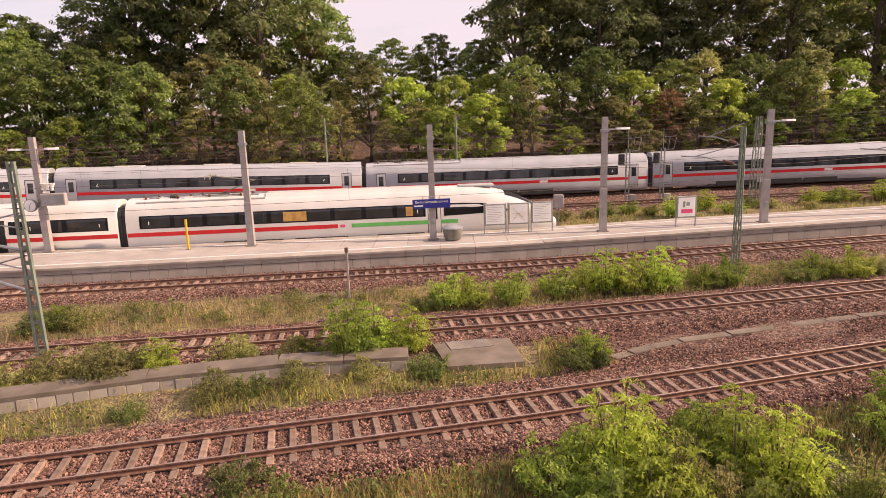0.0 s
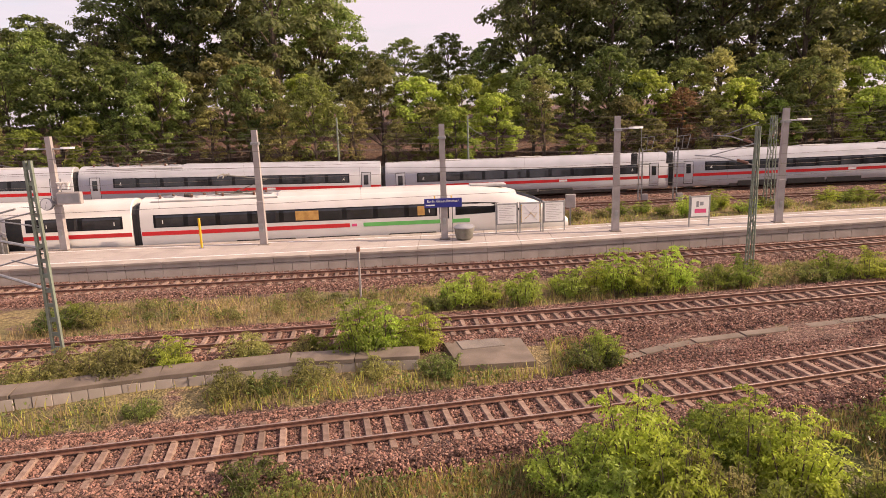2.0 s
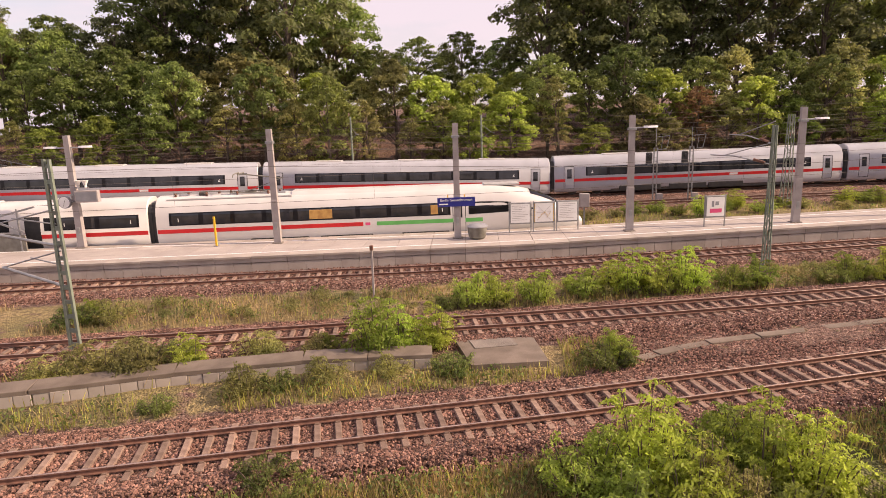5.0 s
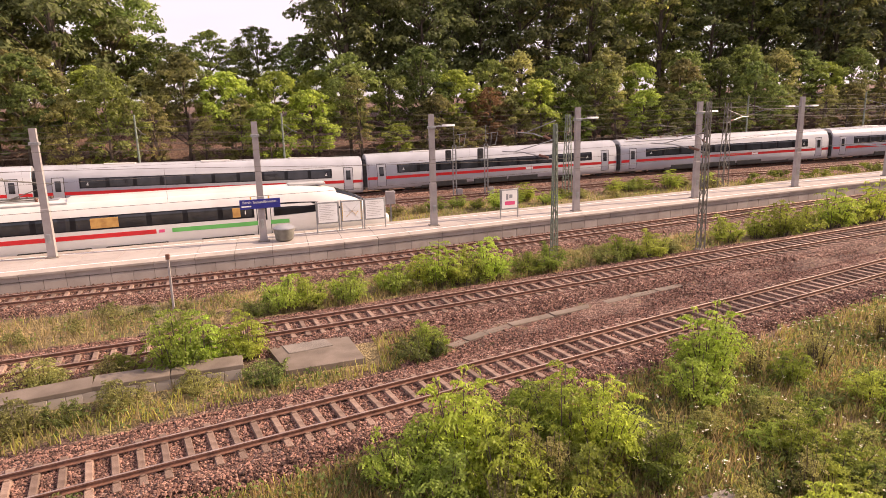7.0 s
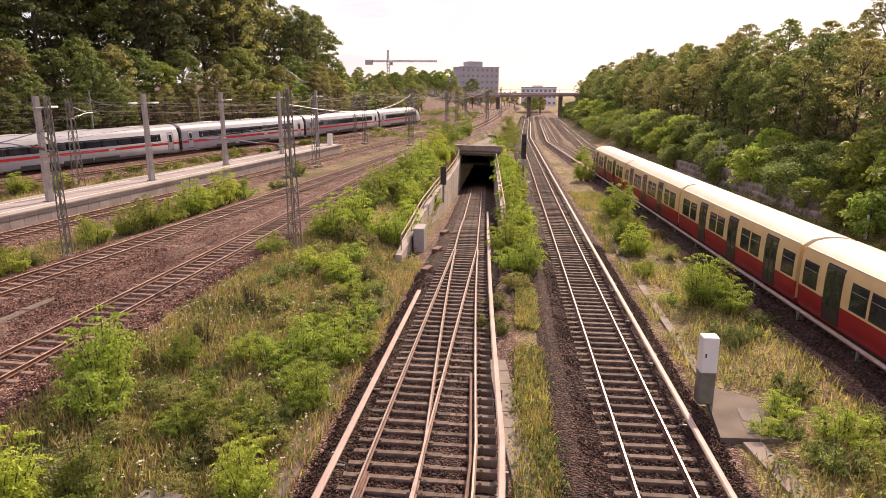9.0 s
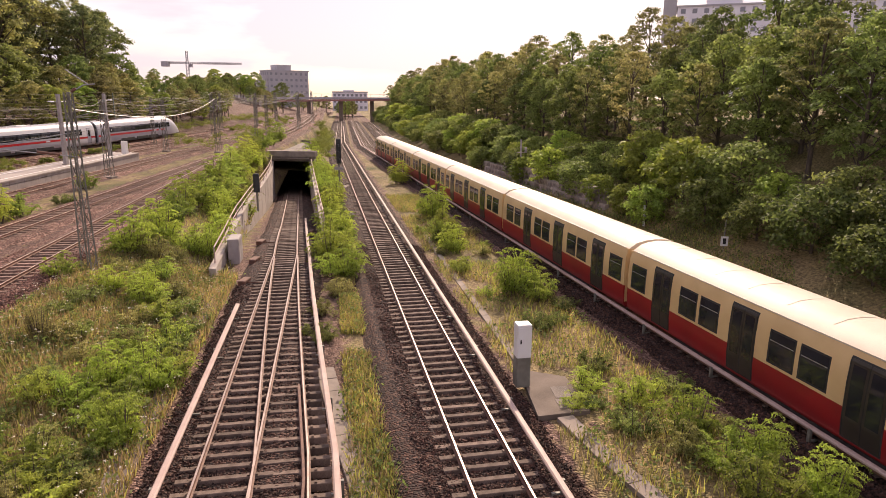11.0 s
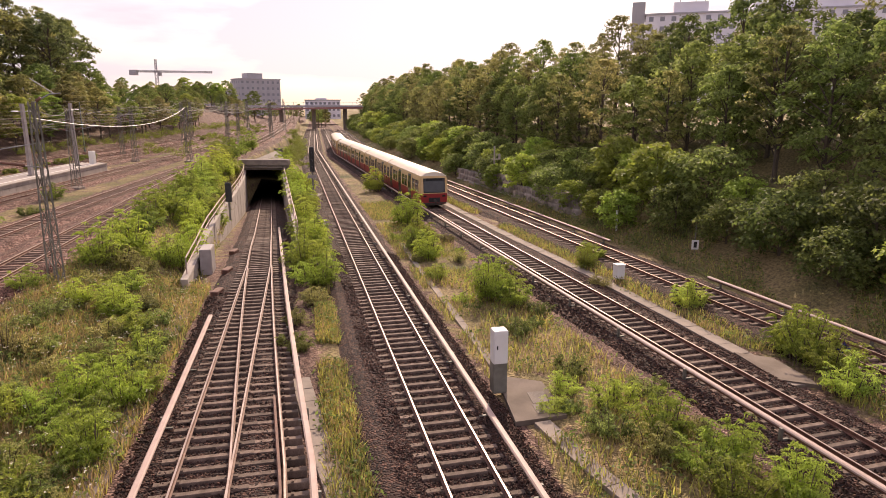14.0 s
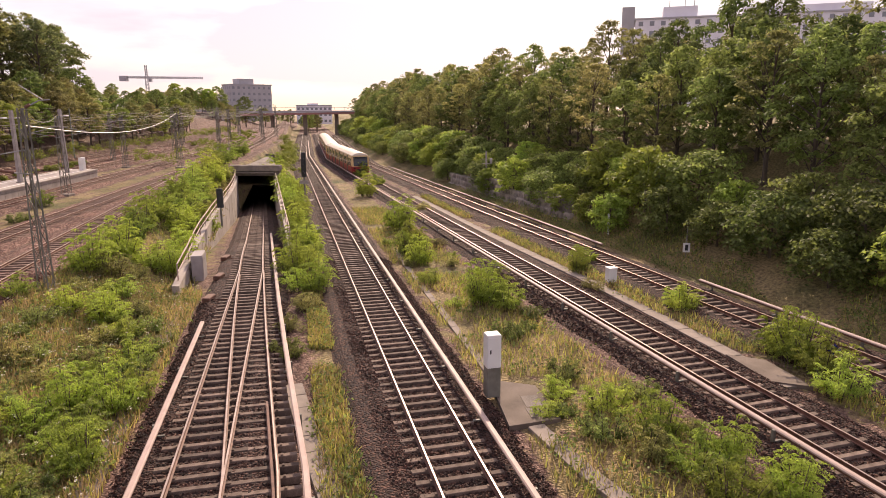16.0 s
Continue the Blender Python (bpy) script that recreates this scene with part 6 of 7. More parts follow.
def leaf_mesh(name, P, N, size, material, aspect=0.55, fold=0.25):
    """Rhombic leaves at points P, facing about N; each is a loose piece folded on its midrib."""
    n = len(P)
    N = N / (np.linalg.norm(N, axis=1, keepdims=True) + 1e-9)
    R = rng.normal(size=(n, 3))
    U = np.cross(N, R)
    U /= np.linalg.norm(U, axis=1, keepdims=True) + 1e-9
    W = np.cross(N, U)
    s = (size * rng.uniform(0.6, 1.35, n))[:, None]
    a, b = P - U * s * 0.5, P + U * s * 0.5
    c = P + W * s * aspect * 0.5 + N * s * fold * 0.4
    d = P - W * s * aspect * 0.5 + N * s * fold * 0.4
    V = np.stack([a, d, b, c], 1).reshape(-1, 3)
    i = np.arange(n) * 4
    F = np.concatenate([np.stack([i, i + 1, i + 2], 1), np.stack([i, i + 2, i + 3], 1)])
    me = bpy.data.meshes.new(name)
    me.vertices.add(len(V))
    me.vertices.foreach_set("co", V.astype(np.float32).ravel())
    me.loops.add(len(F) * 3)
    me.loops.foreach_set("vertex_index", F.astype(np.int32).ravel())
    me.polygons.add(len(F))
    me.polygons.foreach_set("loop_start", (np.arange(len(F)) * 3).astype(np.int32))
    me.materials.append(material)
    me.update(calc_edges=True)
    return me


def crown_points(n, clumps, shell=0.45):
    """Leaves scattered near the surface of overlapping clumps; clumps: rows (x, y, z, rx, rz)."""
    C = np.array(clumps)
    wgt = C[:, 3] ** 2
    k = rng.choice(len(C), n, p=wgt / wgt.sum())
    D = rng.normal(size=(n, 3))
    D /= np.linalg.norm(D, axis=1, keepdims=True)
    D[:, 2] = np.where(D[:, 2] < -0.35, -D[:, 2], D[:, 2])
    r = rng.uniform(shell, 1.08, n)[:, None] ** 0.7 * (1 + 0.18 * rng.normal(size=(n, 1)))
    S = C[k][:, [3, 3, 4]]
    P = C[k, :3] + D * r * S
    N = D + np.array([0, 0, 0.45]) + 0.55 * rng.normal(size=(n, 3))
    return P, N


def tree_model(name, label, H, R, base, n, leaf, lm, clump=0.36, nclump=26, lean=0.0, narrow=1.0, category="tree"):
    """A tree of a tapered trunk with limbs and a crown of clumps; H height, R crown radius, base crown's lowest height."""
    t = thing(name, label, category)
    clumps, tips = [], []
    nclump = int(nclump * 2.1)
    for i in range(nclump):
        q = (i + 0.5) / nclump
        z = base + (H - base) * (q ** 0.85)
        env = R * (math.sin(math.pi * min(0.98, 0.16 + 0.84 * q)) ** 0.7) * narrow
        a = i * 2.399 + rng.uniform(-0.5, 0.5)
        rr = env * math.sqrt(rng.uniform(0.12, 1.0))
        c = R * clump * rng.uniform(0.35, 1.0) * (1.0 if q < 0.85 else 0.75)
        x, y = rr * math.cos(a) + lean * q, rr * math.sin(a)
        clumps.append((x, y, min(z, H - c * 0.5), c, c * rng.uniform(0.45, 0.8)))
        tips.append((x, y, z))
    g = Geo()
    tr = max(0.07, H * 0.014)
    top = H * 0.82
    g.tube([(0, 0, -0.5), (0.02 * H * rng.normal() * 0.4, 0.01 * H * rng.normal() * 0.4, H * 0.3), (lean * 0.5, 0, H * 0.6), (lean * 0.8, 0, top)], [tr * 1.3, tr, tr * 0.6, tr * 0.15], 7)
    for x, y, z in tips[::4]:
        z0 = max(base * 0.6, z - 0.3 * H * rng.uniform(0.4, 0.9))
        g.tube([(lean * z0 / H * 0.6, 0, z0), (x * 0.55, y * 0.55, z0 + (z - z0) * 0.6), (x, y, z)], [tr * 0.42, tr * 0.25, tr * 0.08], 5)
    part("trunk", g, M_BARK, t)
    P, N = crown_points(n, clumps)
    part("crown", leaf_mesh("crown", P, N, leaf, lm), None, t)
    return t


def frond_mesh(name, stems, n_frond, n_leaf, flen, leaf, material, height, spread):
    """Shrub of arching stems that carry feathered leaves."""
    g = Geo()
    P, N = [], []
    for s in range(stems):
        a = rng.uniform(0, 2 * math.pi)
        r = spread * math.sqrt(rng.uniform(0, 1))
        h = height * rng.uniform(0.55, 1.05) * (1 - 0.35 * (r / spread) ** 2)
        bx, by = 0.45 * r * math.cos(a), 0.45 * r * math.sin(a)
        tx, ty = r * math.cos(a), r * math.sin(a)
        g.tube([(bx, by, -0.15), ((bx + tx) / 2, (by + ty) / 2, h * 0.6), (tx, ty, h)], [0.03, 0.02, 0.008], 4)
        for f in range(n_frond):
            q = rng.uniform(0.15, 1.0)
            o = np.array([bx + (tx - bx) * q, by + (ty - by) * q, h * (0.1 + 0.9 * q)])
            fa = rng.uniform(0, 2 * math.pi)
            up = rng.uniform(0.1, 0.9)
            d = np.array([math.cos(fa), math.sin(fa), up])
            d /= np.linalg.norm(d)
            sd = np.cross(d, [0, 0, 1.0])
            sd /= np.linalg.norm(sd) + 1e-9
            L = flen * rng.uniform(0.6, 1.2)
            for k in range(n_leaf):
                u = (k + 1) / n_leaf
                c = o + d * L * u + np.array([0, 0, -0.55 * L * u * u])
                side = 1 if k % 2 else -1
                P.append(c + sd * side * leaf * 0.5)
                N.append(np.array([0.15, -0.1, 0.6]) + 0.6 * rng.normal(size=3) + 0.3 * d)
    return g, leaf_mesh(name, np.array(P), np.array(N), leaf, material, 0.42)


def shrub_model(label, stems, n_frond, n_leaf, flen, leaf, m, height, spread):
    t = thing("shrub", label, "shrub")
    g, me = frond_mesh("foliage", stems, n_frond, n_leaf, flen, leaf, m, height, spread)
    part("woody_base", g, M_BARK, t)
    part("foliage", me, None, t)
    return t


def put(model, x, y, s=1.0, rz=None, dz=0.0, used=set(), zs=1.0):
    """Place a model, or a copy of it once it is placed, on the ground."""
    rz = rng.uniform(0, 360) if rz is None else rz
    m = pose(x, y, ground_z(x, y) + dz, 0, 0, rz)
    if model.name in used:
        ob = copy_thing(model, m)
    else:
        used.add(model.name)
        model.matrix_basis = m
        ob = model
    ob.scale = (s, s, s * zs)
    return ob


# bank trees behind the trains: light front crowns, dark back ones paint sun and shade
BANK = [
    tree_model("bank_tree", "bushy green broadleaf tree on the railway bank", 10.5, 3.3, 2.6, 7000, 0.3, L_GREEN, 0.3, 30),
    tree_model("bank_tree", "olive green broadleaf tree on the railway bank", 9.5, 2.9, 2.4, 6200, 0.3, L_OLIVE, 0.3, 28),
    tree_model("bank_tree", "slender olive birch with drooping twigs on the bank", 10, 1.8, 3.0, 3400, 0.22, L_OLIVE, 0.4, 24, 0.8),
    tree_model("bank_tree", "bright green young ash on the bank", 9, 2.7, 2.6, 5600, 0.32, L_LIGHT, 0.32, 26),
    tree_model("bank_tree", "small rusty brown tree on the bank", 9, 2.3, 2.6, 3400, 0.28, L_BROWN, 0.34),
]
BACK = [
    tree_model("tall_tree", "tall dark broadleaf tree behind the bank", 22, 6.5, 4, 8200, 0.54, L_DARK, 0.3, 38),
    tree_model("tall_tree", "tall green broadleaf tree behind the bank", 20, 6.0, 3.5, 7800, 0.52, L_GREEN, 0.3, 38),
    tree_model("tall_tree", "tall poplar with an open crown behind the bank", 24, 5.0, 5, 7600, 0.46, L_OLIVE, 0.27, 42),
]


def gap(az):
    """Height of the far crowns by bearing: low where the sky shows between them."""
    return 1 - 0.42 * smooth(-39, -36, az) * (1 - smooth(-29, -26, az))


random.seed(21)
x = -64.0
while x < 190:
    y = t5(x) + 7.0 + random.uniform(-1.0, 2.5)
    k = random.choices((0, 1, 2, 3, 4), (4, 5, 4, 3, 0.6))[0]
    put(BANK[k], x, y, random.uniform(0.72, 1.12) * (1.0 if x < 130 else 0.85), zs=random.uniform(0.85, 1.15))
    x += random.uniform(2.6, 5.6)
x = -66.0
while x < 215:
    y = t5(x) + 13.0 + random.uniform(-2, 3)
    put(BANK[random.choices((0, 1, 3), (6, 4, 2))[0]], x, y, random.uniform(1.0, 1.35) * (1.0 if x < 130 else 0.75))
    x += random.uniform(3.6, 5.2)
x = -70.0
while x < 150:
    y = t5(x) + 24 + random.uniform(-2, 6)
    az = math.degrees(math.atan2(x, y))
    if -9.5 < az < 4.5:
        put(BANK[0], x, y, random.uniform(1.0, 1.2))
    else:
        s = random.uniform(0.95, 1.25) * gap(az)
        s *= 1 - 0.2 * smooth(48, 66, az)
        # olive crowns at far left paint a sunlit tree, dark ones the shade
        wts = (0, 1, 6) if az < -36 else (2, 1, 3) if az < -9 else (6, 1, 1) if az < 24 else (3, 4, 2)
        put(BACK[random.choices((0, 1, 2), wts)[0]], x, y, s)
    x += random.uniform(4.0, 6.5)
x = -95.0
while x < 165:
    y = t5(x) + 40 + random.uniform(-3, 8)
    az = math.degrees(math.atan2(x, y))
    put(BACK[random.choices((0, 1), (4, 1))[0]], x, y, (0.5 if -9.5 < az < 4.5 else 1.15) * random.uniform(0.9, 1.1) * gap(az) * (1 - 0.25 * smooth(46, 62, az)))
    x += random.uniform(7, 10)
for x in np.arange(-120, -14, 6.0):
    put(BANK[random.choice((0, 1))], x, t5(x) + 30 + random.uniform(-3, 3), random.uniform(1.1, 1.4))
# far trees toward the bridge and behind the buildings
for i in range(80):
    x = random.uniform(200, 430)
    y = random.uniform(t5(x) + 4, t5(x) + 80)
    put(BANK[random.choice((0, 1, 3))] if i % 3 else BACK[1], x, y, random.uniform(0.65, 0.95) if i % 3 else 0.42)
for i in range(16):
    x = random.uniform(325, 420)
    put(BANK[random.choice((0, 1))], x, s2(x) + random.uniform(-8, 30), random.uniform(0.8, 1.1))

for i in range(14):
    x = random.uniform(282, 300)
    put(BANK[random.choice((0, 1, 3))], x, random.uniform(100, 135), random.uniform(1.0, 1.4))

# tall trees below the high-rise
for i, az in enumerate(np.arange(100.5, 121, 1.9)):
    d = 165 + 14 * (i % 3)
    put(BACK[(2, 1, 2, 0)[i % 4]], d * math.sin(radians(az)), d * math.cos(radians(az)), (0.74 if i < 3 else 0.86) * random.uniform(0.95, 1.1))

# wooded slope on the other side; lighter leaves paint glare haze and sunlit tops
SLOPE = [
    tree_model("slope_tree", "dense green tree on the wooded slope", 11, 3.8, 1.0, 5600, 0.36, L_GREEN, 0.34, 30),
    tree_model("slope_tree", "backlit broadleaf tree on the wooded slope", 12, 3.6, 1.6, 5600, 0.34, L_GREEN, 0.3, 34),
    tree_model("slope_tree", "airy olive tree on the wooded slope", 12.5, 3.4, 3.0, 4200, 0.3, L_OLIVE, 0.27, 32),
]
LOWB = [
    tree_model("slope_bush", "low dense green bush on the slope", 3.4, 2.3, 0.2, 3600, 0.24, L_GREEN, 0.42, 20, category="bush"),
    tree_model("slope_bush", "low bush painted bright green as if catching the sun", 3.6, 2.1, 0.3, 3200, 0.26, L_LIGHT, 0.42, 18, category="bush"),
]
random.seed(31)
for row, (d0, step, kinds, s0) in enumerate(((6.0, 4.2, "low", 1.0), (9.5, 4.0, "low", 1.25), (14.0, 4.6, "tree", 0.85), (19.0, 4.8, "tree", 1.0), (26.0, 6.0, "tree", 1.08))):
    x = 14.0 if row < 2 else 8.0
    while x < 330:
        y = s4(x) - d0 + random.uniform(-1.2, 1.2)
        az = math.degrees(math.atan2(x, y))
        if az < 128:
            far = 1 + 0.25 * smooth(90, 220, x)
            if kinds == "low":
                put(LOWB[random.choices((0, 1), (3, 2.4))[0]], x, y, s0 * random.uniform(0.7, 1.2) * far)
            else:
                put(SLOPE[random.choices((0, 1, 2), (3, 3, 5))[0]], x, y, s0 * random.uniform(0.76, 1.06) * far * (1 + 0.05 * smooth(92, 104, az)))
        x += step * random.uniform(0.75, 1.25) * (1 if x < 120 else 1.5)

# shrubs in the cutting
SHR = [
    shrub_model("bright green young tree-of-heaven shrub", 20, 11, 22, 0.7, 0.12, L_YELLOW, 1.85, 1.25),
    shrub_model("light green leafy shrub among the tracks", 20, 11, 18, 0.5, 0.11, L_LIGHT, 1.45, 1.2),
    shrub_model("fern-like olive green shrub", 18, 10, 20, 0.65, 0.1, L_OLIVE, 1.1, 1.2),
    shrub_model("low dark green bramble shrub", 24, 11, 12, 0.33, 0.1, L_GREEN, 0.95, 1.15),
    shrub_model("tall feathery pale green weed plumes", 22, 16, 8, 0.2, 0.075, L_OLIVE, 1.7, 0.75),
]


def bushes(rows):
    for k, x, y, s in rows:
        put(SHR[k], x, y, s, dz=-0.08, zs=1.35 if k < 2 else 1.15)


bushes(((0, -3.9, 24.0, 1.05), (0, -3.0, 24.3, 0.85), (0, -1.5, 24.5, 0.8), (3, 4.9, 22.3, 1.0), (1, 5.4, 23.0, 0.7), (1, 0.0, 30.6, 1.0), (3, -0.9, 30.3, 0.9), (1, 1.2, 30.7, 0.9), (1, 3.2, 30.9, 0.95), (1, 5.6, 31.7, 0.9), (0, 8.0, 31.6, 1.0), (1, 9.5, 31.7, 1.1), (0, 10.9, 32.0, 1.0), (0, 7.0, 32.0, 0.75), (1, 13.3, 32.1, 0.8), (1, 14.7, 32.4, 0.9), (3, 18.3, 32.3, 0.9), (1, 19.7, 33.0, 0.85), (1, 21.3, 32.4, 0.95), (2, 22.6, 33.0, 0.8)))
bushes(((3, -19.0, 28.3, 1.1), (2, -17.4, 28.8, 1.0), (1, -18.2, 28.9, 0.7), (2, -14.2, 22.3, 1.25), (2, -12.8, 22.2, 1.2), (2, -13.6, 23.2, 1.0), (0, -10.9, 22.8, 0.62), (2, -8.6, 23.6, 1.0), (2, -15.8, 21.8, 1.0), (2, -6.2, 24.0, 0.8), (3, -12.0, 23.6, 0.9), (1, -5.7, 24.2, 0.6), (3, -0.8, 22.0, 0.85), (3, -17.6, 17.4, 0.7), (2, -8.0, 20.6, 0.9), (3, -7.0, 20.9, 0.7), (2, -5.3, 21.4, 0.8), (3, -10.6, 19.2, 0.6), (2, -3.0, 21.9, 0.7)))
bushes(((1, 2.7, 14.5, 0.96), (0, 4.3, 15.0, 1.08), (1, 3.4, 13.5, 0.96), (0, 5.0, 13.4, 0.96), (1, 6.0, 15.6, 0.96), (0, 7.3, 15.0, 1.00), (0, 8.2, 14.5, 0.96), (1, 7.0, 13.2, 0.96), (3, 7.4, 17.0, 0.88), (3, -5.6, 14.8, 0.80), (3, -4.4, 14.4, 0.64), (1, 5.7, 12.6, 0.80), (2, 2.0, 12.8, 0.80), (1, 9.4, 13.4, 0.80)))
bushes(((4, 5.6, 13.9, 1.1), (4, 6.2, 13.3, 1.0), (4, 4.6, 12.6, 0.9), (4, 12.9, 12.0, 0.8), (4, 18.2, 17.2, 0.8), (4, 22.5, 18.2, 0.8), (4, 9.9, 13.6, 0.9), (4, 15.4, 17.0, 0.7)))
bushes(((0, 13.9, 17.4, 1.05), (1, 12.6, 16.2, 0.9), (1, 27.9, 34.3, 1.0), (0, 30.4, 34.4, 0.8), (0, 32.1, 34.3, 1.0), (1, 34.3, 34.6, 1.1), (0, 36.9, 34.9, 1.15), (1, 39.0, 35.3, 1.1), (0, 41.2, 35.5, 1.2), (1, 44.0, 35.9, 1.1), (0, 35.1, 21.6, 1.2), (0, 39.4, 22.2, 1.2), (1, 43.5, 23.9, 1.3), (0, 47.5, 24.9, 1.2), (0, 50.6, 25.6, 1.3), (1, 55.0, 26.8, 1.3), (0, 60.0, 28.0, 1.3), (1, 66, 29.6, 1.4), (0, 72, 31.3, 1.3), (1, 78, 33.0, 1.3), (0, 84, 34.6, 1.4), (0, 89, 35.6, 1.3), (1, 58, 39.8, 0.9), (3, 50, 36.5, 0.9)))
bushes(((1, 18.4, 15.3, 0.65), (0, 20.0, 13.9, 0.79), (0, 20.5, 12.6, 0.83), (1, 14.6, 12.6, 0.79), (0, 16.3, 16.4, 0.58), (1, 24.6, 14.0, 0.79), (3, 28.9, 15.4, 0.86), (1, 18.6, 14.2, 0.72), (0, 17.0, 11.6, 0.72), (1, 21.5, 12.4, 0.79), (3, 26.8, 19.4, 0.86), (2, 30.3, 16.9, 0.86), (3, 23.5, 17.3, 0.72), (2, 26.0, 16.2, 0.79), (1, 29.8, 22.5, 0.72), (3, 33.0, 19.5, 0.86), (2, 36.0, 19.6, 0.86), (1, 15.0, 14.6, 0.65), (2, 21.8, 15.9, 0.72), (3, 12.2, 12.4, 0.72), (0, 12.0, 10.4, 0.72), (1, 44.5, 21.0, 0.72), (0, 49, 22.6, 0.72), (1, 57, 25.1, 0.79), (0, 64, 27.2, 0.79), (2, 11.0, 12.0, 0.6), (1, 13.2, 13.9, 0.55), (2, 14.2, 11.2, 0.6), (2, 16.0, 13.4, 0.65), (1, 17.6, 12.8, 0.55), (2, 19.4, 15.6, 0.6), (1, 22.6, 14.4, 0.6), (2, 24.0, 15.6, 0.65), (1, 10.6, 14.2, 0.6), (2, 12.0, 15.0, 0.6)))
bushes(((0, 46.7, 12.6, 1.05), (0, 39.8, 11.0, 1.1), (1, 42.8, 11.8, 1.0), (3, 26.2, 7.9, 0.85), (1, 36.5, 9.9, 0.9), (1, 51, 14.2, 1.0), (0, 57, 15.6, 1.1), (1, 62, 17.3, 1.1), (0, 68, 19.0, 1.2), (1, 74, 21.4, 1.2), (0, 80, 23.2, 1.3), (1, 87, 25.2, 1.3), (0, 96, 29, 1.4), (1, 104, 31.5, 1.4), (0, 112, 34, 1.5), (1, 122, 36.6, 1.5), (0, 98, 37.8, 1.4), (1, 106, 39.3, 1.4), (0, 116, 41.0, 1.5), (2, 33.0, 8.7, 0.8), (2, 29.5, 8.6, 0.7)))
bushes(((0, 80.4, 12.6, 1.3), (0, 56.4, 5.9, 1.35), (1, 58.4, 6.4, 1.1), (0, 48.5, 4.4, 1.0), (1, 46.4, 4.2, 1.1), (0, 43.6, 3.2, 0.9), (0, 34.0, -0.9, 1.1), (1, 35.4, -1.5, 1.05), (1, 33.0, -2.2, 0.9), (3, 24.3, -3.9, 0.8), (1, 21.0, -5.0, 0.78), (3, 19.2, -4.5, 0.85), (0, 19.2, -6.3, 0.72), (1, 17.3, -6.8, 0.8), (0, 17.6, -7.9, 0.68), (1, 15.6, -7.2, 0.85), (0, 15.8, -8.9, 0.7), (2, 18.2, -5.6, 0.85), (1, 43.9, -8.2, 0.8), (0, 41.6, -7.4, 0.7), (1, 33.0, -11.4, 0.85), (1, 34.1, -11.6, 0.7), (0, 25.9, -14.0, 1.0), (1, 24.6, -14.3, 1.0), (0, 26.9, -13.8, 0.85), (1, 22.6, -13.9, 0.9), (3, 28.5, -1.9, 0.8), (2, 37, -7.6, 0.7), (2, 68, 4.6, 0.9), (1, 92, 13, 1.1), (0, 104, 17, 1.1)))
random.seed(61)
FAR_SHRUBS, LOW_WEEDS = [], []
for i in range(34):
    x = random.uniform(35, 90)
    put(SHR[random.choice((0, 0, 1, 1, 2))], x, random.uniform(s1(x) + 4.0, t1(x) - 3.6), random.uniform(0.8, 1.3), zs=1.3)
for i in range(30):
    x = random.uniform(12, 34)
    put(SHR[random.choice((0, 1, 2, 2, 3, 3))], x, random.uniform(s1(x) + 3.6, t1(x) - 4.2), random.uniform(0.5, 0.9), zs=1.1)
for i in range(20):
    x = random.uniform(30, 92)
    put(SHR[random.choice((0, 1, 2))], x, random.uniform(s2(x) + 2.8, s1(x) - 3.8), random.uniform(0.7, 1.15), zs=1.3)
for i in range(26):
    x = random.uniform(14, 60)
    put(SHR[random.choice((1, 2, 3, 3))], x, random.uniform(s3(x) + 3.2, s2(x) - 3.2), random.uniform(0.4, 0.8))
for i in range(60):
    x = random.uniform(-20, 24)
    LOW_WEEDS.append((x, random.uniform(t2(x) + 2.8, t3(x) - 4.0), random.uniform(0.4, 0.8)))
for i in range(46):
    x = random.uniform(95, 190)
    lo_ = s2(x) + 3.2
    FAR_SHRUBS.append((x, random.uniform(lo_, max(lo_ + 2, t1(x) - 4)), random.uniform(1.5, 2.8)))
# weeds between the platform and the far tracks
random.seed(41)
for x in np.arange(8, 46, 1.9):
    put(SHR[random.choice((0, 1, 1, 2))], x + random.uniform(-0.6, 0.6), 52.6 + 0.09 * x + random.uniform(-1.8, 1.8), random.uniform(0.7, 1.1))
for x in np.arange(48, 100, 4.0):
    FAR_SHRUBS.append((x, t4(x) + random.uniform(3.5, 6), random.uniform(0.9, 1.5)))
for x in np.arange(96, 230, 5.5):
    FAR_SHRUBS.append((x, t2(x) + random.uniform(4, 14), random.uniform(1.2, 2.4)))
    FAR_SHRUBS.append((x, t5(x) + 4.5, random.uniform(1.6, 3.0)))


def thicket(name, label, rows, n, leaf, material):
    """Shrubs too far to tell apart, as one mesh of leafy clumps; rows: x, y, height."""
    P, N = [], []
    for x, y, h in rows:
        z = ground_z(x, y)
        cl = [(x + rng.normal() * 0.45 * h, y + rng.normal() * 0.45 * h, z + h * rng.uniform(0.25, 0.7), h * rng.uniform(0.22, 0.4), h * rng.uniform(0.2, 0.36)) for _ in range(9)]
        a, b = crown_points(n, cl, 0.3)
        P.append(a)
        N.append(b)
    return tagged(new(name, leaf_mesh(name, np.concatenate(P), np.concatenate(N), leaf, material)), label, "shrubs", kind="stuff")


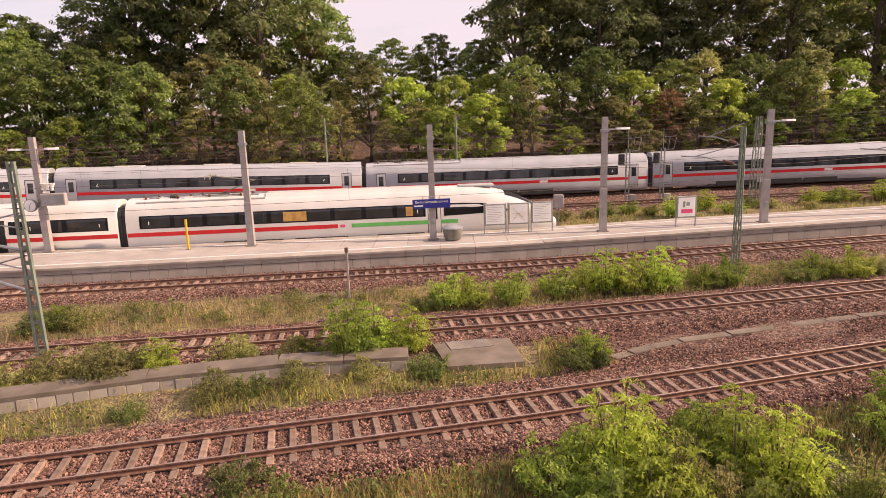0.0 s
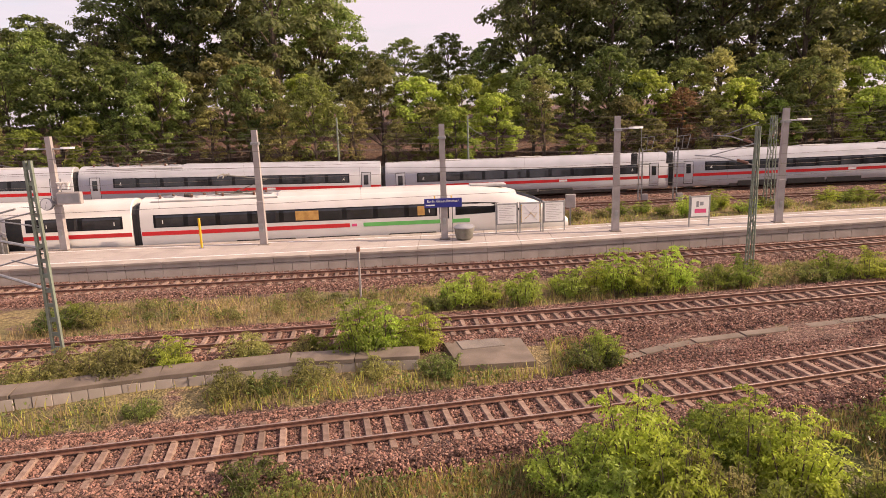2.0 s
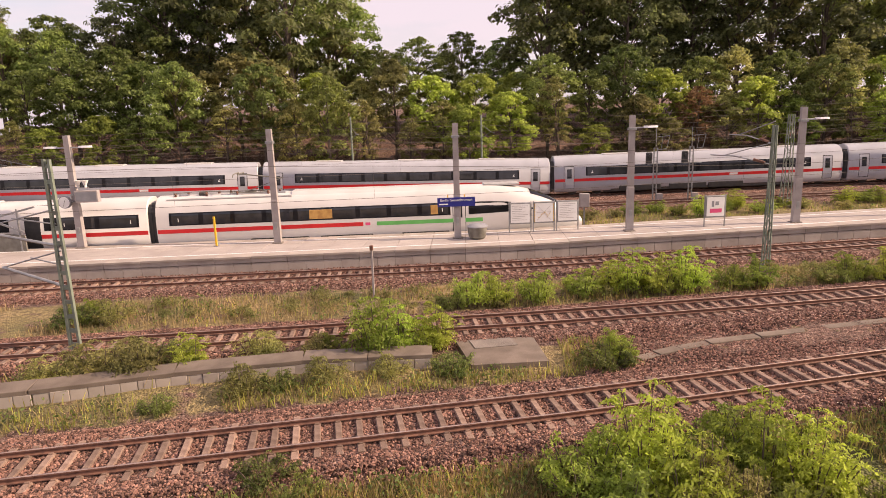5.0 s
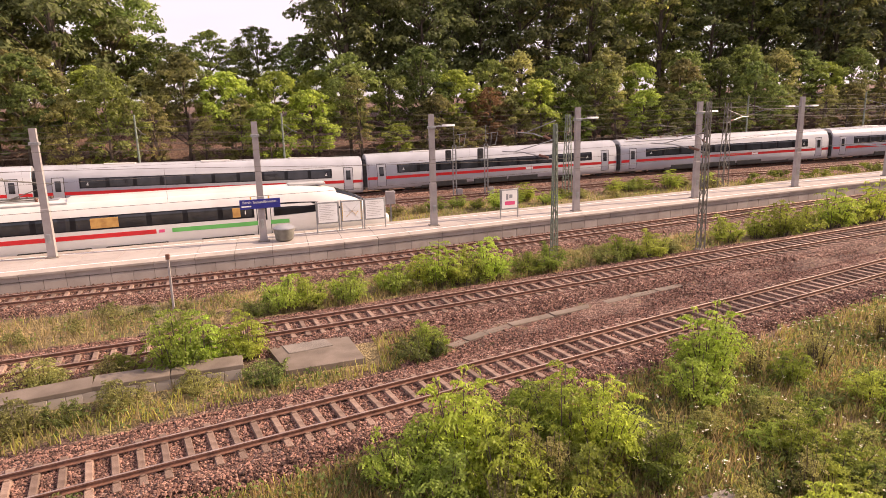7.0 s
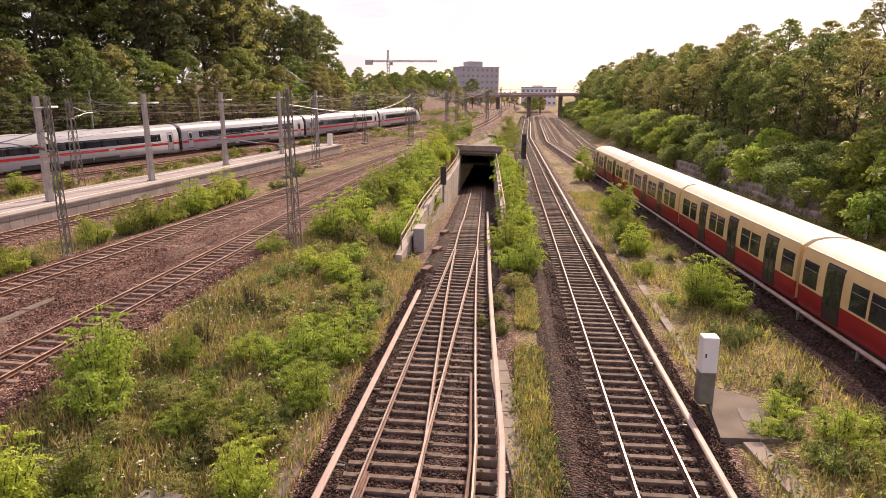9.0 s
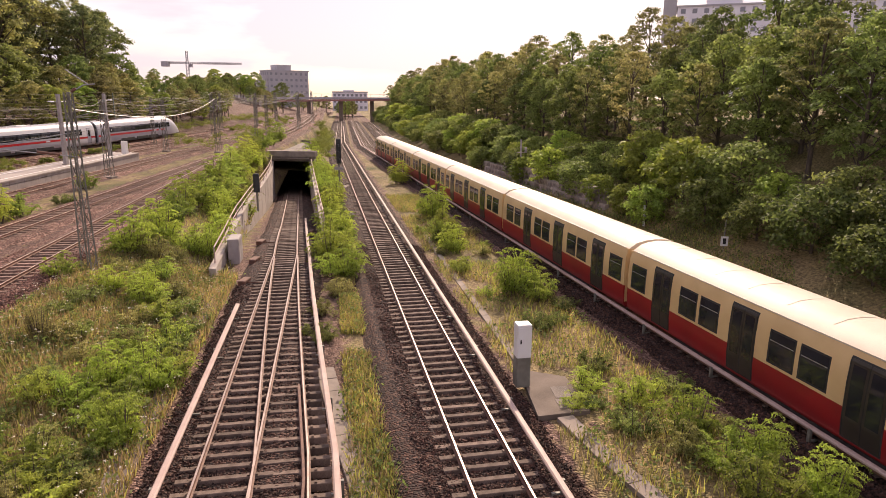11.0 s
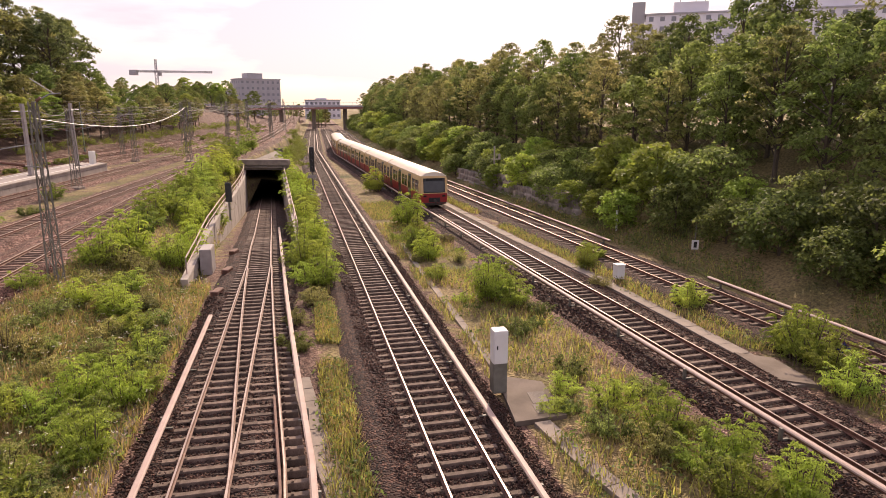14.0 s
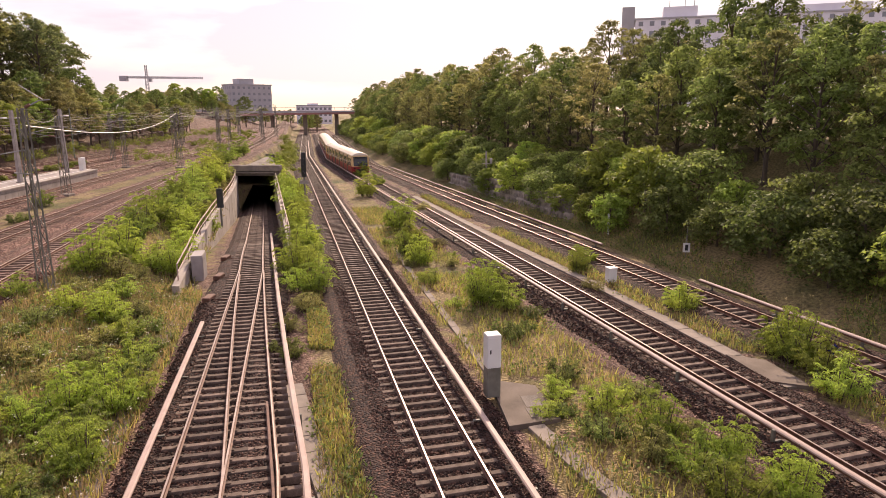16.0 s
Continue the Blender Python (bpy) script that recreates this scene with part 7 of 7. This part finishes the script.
def scatter(n, x0, x1, fy0, fy1, dense=0.45, bare=-0.25):
    """Random ground points, kept where plants grow."""
    out = []
    while len(out) < n:
        x = random.uniform(x0, x1)
        y = random.uniform(fy0(x), fy1(x))
        if noise.noise((x * 0.25, y * 0.25, 7)) > bare and growth(x, y) >= dense and not (-1.3 < x < 3.4 and 22.2 < y < 25.8) and not (19 < x < 24 and -3.6 < y < -0.8):
            out.append((x, y, ground_z(x, y)))
    return np.array(out)


def blades(name, label, P, h, w, material):
    n = len(P)
    a = rng.uniform(0, 2 * math.pi, n)
    hh = h * rng.uniform(0.45, 1.3, n)
    D = np.stack([np.cos(a), np.sin(a), np.zeros(n)], 1)
    tip = P + np.stack([rng.normal(0, 0.28, n) * hh, rng.normal(0, 0.28, n) * hh, hh], 1)
    mid = P * 0.5 + tip * 0.5 + np.array([0, 0, 0.06]) * hh[:, None]
    V = np.stack([P - D * w, P + D * w, mid + D * w * 0.7, tip, mid - D * w * 0.7], 1).reshape(-1, 3)
    i = np.arange(n) * 5
    F = np.concatenate([np.stack([i, i + 1, i + 2], 1), np.stack([i, i + 2, i + 4], 1), np.stack([i + 4, i + 2, i + 3], 1)])
    me = bpy.data.meshes.new(name)
    me.from_pydata(V.tolist(), [], F.tolist())
    me.materials.append(material)
    return tagged(new(name, me), label, "grass", kind="stuff")


thicket("far_shrubs", "bright green shrubs along the distant tracks", FAR_SHRUBS, 700, 0.2, L_LIGHT)
thicket("low_weeds", "low olive weeds in the dry strip between tracks", LOW_WEEDS, 420, 0.09, L_OLIVE)
random.seed(51)
zones = [(5000, -22, 8, lambda x: t1(x) + 2.4, lambda x: t2(x) - 2.2), (8000, -25, 30, lambda x: t2(x) + 2.4, lambda x: t3(x) - 3.2), (60000, -8, 36, lambda x: max(s1(x) + 2.4, 8.5), lambda x: t1(x) - 2.6, 0.42, -0.6), (9000, 34, 90, lambda x: s1(x) + 3.3, lambda x: t1(x) - 2.4), (14000, 12, 70, lambda x: s2(x) + 2.5, lambda x: s1(x) - 3.2), (14000, 11, 70, lambda x: s3(x) + 2.6, lambda x: s2(x) - 2.2), (6000, 16, 80, lambda x: s4(x) + 2.2, lambda x: s3(x) - 2.4), (9000, 14, 70, lambda x: s4(x) - 9, lambda x: s4(x) - 3.2), (5000, 8, 80, lambda x: t4(x) + 2.6, lambda x: t4(x) + 9)]
pts = np.concatenate([scatter(*z) for z in zones])
keep = np.array([not (-34 < x < -4 and wall_y(x) - 1.5 < y < wall_y(x) + 0.6) or abs(math.sin(x * 37 + y * 91)) < 0.12 for x, y, _ in pts])
n_cut = int((~keep[:zones[0][0]]).sum())
pts = pts[keep]
zones[0] = (zones[0][0] - n_cut,) + zones[0][1:]
m_ = rng.uniform(size=len(pts))
m_[zones[0][0]:zones[0][0] + zones[1][0]] += 0.42
k_ = zones[0][0] + zones[1][0]
m_[k_:k_ + zones[2][0]] += 0.26
blades("grass", "uneven green and olive grass between the tracks", pts[m_ < 0.55], 0.36, 0.022, L_GRASS)
blades("dry_grass", "tall dry straw-coloured grass between the tracks", pts[m_ >= 0.55], 0.42, 0.016, L_STRAW)
slope_pts = scatter(5200, 14, 84, lambda x: s4(x) - 15, lambda x: s4(x) - 2.9)
wd = np.concatenate([pts[rng.choice(len(pts), 6500, replace=False)], slope_pts])
q = np.repeat(wd, 7, 0) + np.concatenate([rng.normal(0, 0.16, (len(wd) * 7, 2)), rng.uniform(0.05, 0.42, (len(wd) * 7, 1))], 1)
tagged(new("weeds", leaf_mesh("weeds", q, rng.normal(size=q.shape) + np.array([0, 0, 1.0]), 0.15, L_GREEN)), "low leafy green weeds in the gravel", "weeds", kind="stuff")
fl = pts[k_ + rng.choice(zones[2][0], 1100, replace=False)]
fl = fl[fl[:, 0] > 8.5]
q = np.repeat(fl, 4, 0) + np.concatenate([rng.normal(0, 0.05, (len(fl) * 4, 2)), np.repeat(rng.uniform(0.4, 0.85, (len(fl), 1)), 4, 0)], 1)
tagged(new("wild_flowers", leaf_mesh("wild_flowers", q, rng.normal(0, 0.3, size=q.shape) + np.array([0, 0, 1.0]), 0.05, L_FLOWER, 0.9)), "scattered white umbel flowers above the grass", "flowers", kind="stuff")


def loose_stones(n, f, fz, x0, x1, w, material):
    """Crushed stones lying in the ballast bed of a track."""
    base = np.array([(1, 0, 0), (-1, 0, 0), (0, 1, 0), (0, -1, 0), (0, 0, 1), (0, 0, -1)], float)
    faces = np.array([(0, 2, 4), (2, 1, 4), (1, 3, 4), (3, 0, 4), (2, 0, 5), (1, 2, 5), (3, 1, 5), (0, 3, 5)])
    xs = x0 + (x1 - x0) * rng.uniform(size=n) ** 1.4
    u = rng.uniform(-w, w, n)
    a = np.abs(u)
    dz = np.where(a < 1.0, -0.245, np.where(a < 2.0, -0.2, -0.2 - (a - 2.0) * 0.42))
    C = np.stack([xs, np.array([f(x) for x in xs]) + u, np.array([fz(x) for x in xs]) + dz], 1)
    q, _ = np.linalg.qr(rng.normal(size=(n, 3, 3)))
    size = rng.uniform(0.03, 0.068, n)[:, None, None]
    V = (base[None] * size * rng.uniform(0.6, 1.3, (n, 6, 3))) @ q + C[:, None, :]
    F = faces[None] + 6 * np.arange(n)[:, None, None]
    me = bpy.data.meshes.new("loose_stones")
    me.from_pydata(V.reshape(-1, 3).tolist(), [], F.reshape(-1, 3).tolist())
    me.materials.append(material)
    return me


for f, fz, x0, x1, n, m in ((t1, zt, -14, 34, 42000, M_STONE), (t2, zt, -22, 28, 20000, M_STONE), (t3, zt, -26, 26, 9000, M_STONE), (s2, lambda x: ZS, 10, 45, 32000, M_STONE_DARK), (s1, z1, 10, 34, 12000, M_STONE_DARK), (s3, lambda x: ZS, 12, 40, 15000, M_STONE_DARK)):
    tagged(new("loose_stones", loose_stones(n, f, fz, x0, x1, 3.1 if f is s2 else 2.6, m)), "loose brown crushed ballast stones" if m is M_STONE else "dark loose crushed ballast stones", "stones", kind="stuff")


tagged(new("loose_stones", loose_stones(16000, lambda x: (t1(x) + t2(x)) / 2, lambda x: zt(x) - 0.17, 4, 36, 2.6, M_STONE)), "loose brown crushed stones between two tracks", "stones", kind="stuff")


def motions():
    ts = [0.5 * k for k in range(33)]
    for ob, tab, fs, fz in MOVERS:
        walk(ob, [(t, on_track(tab, fs(t), fz)) for t in ts])


motions()
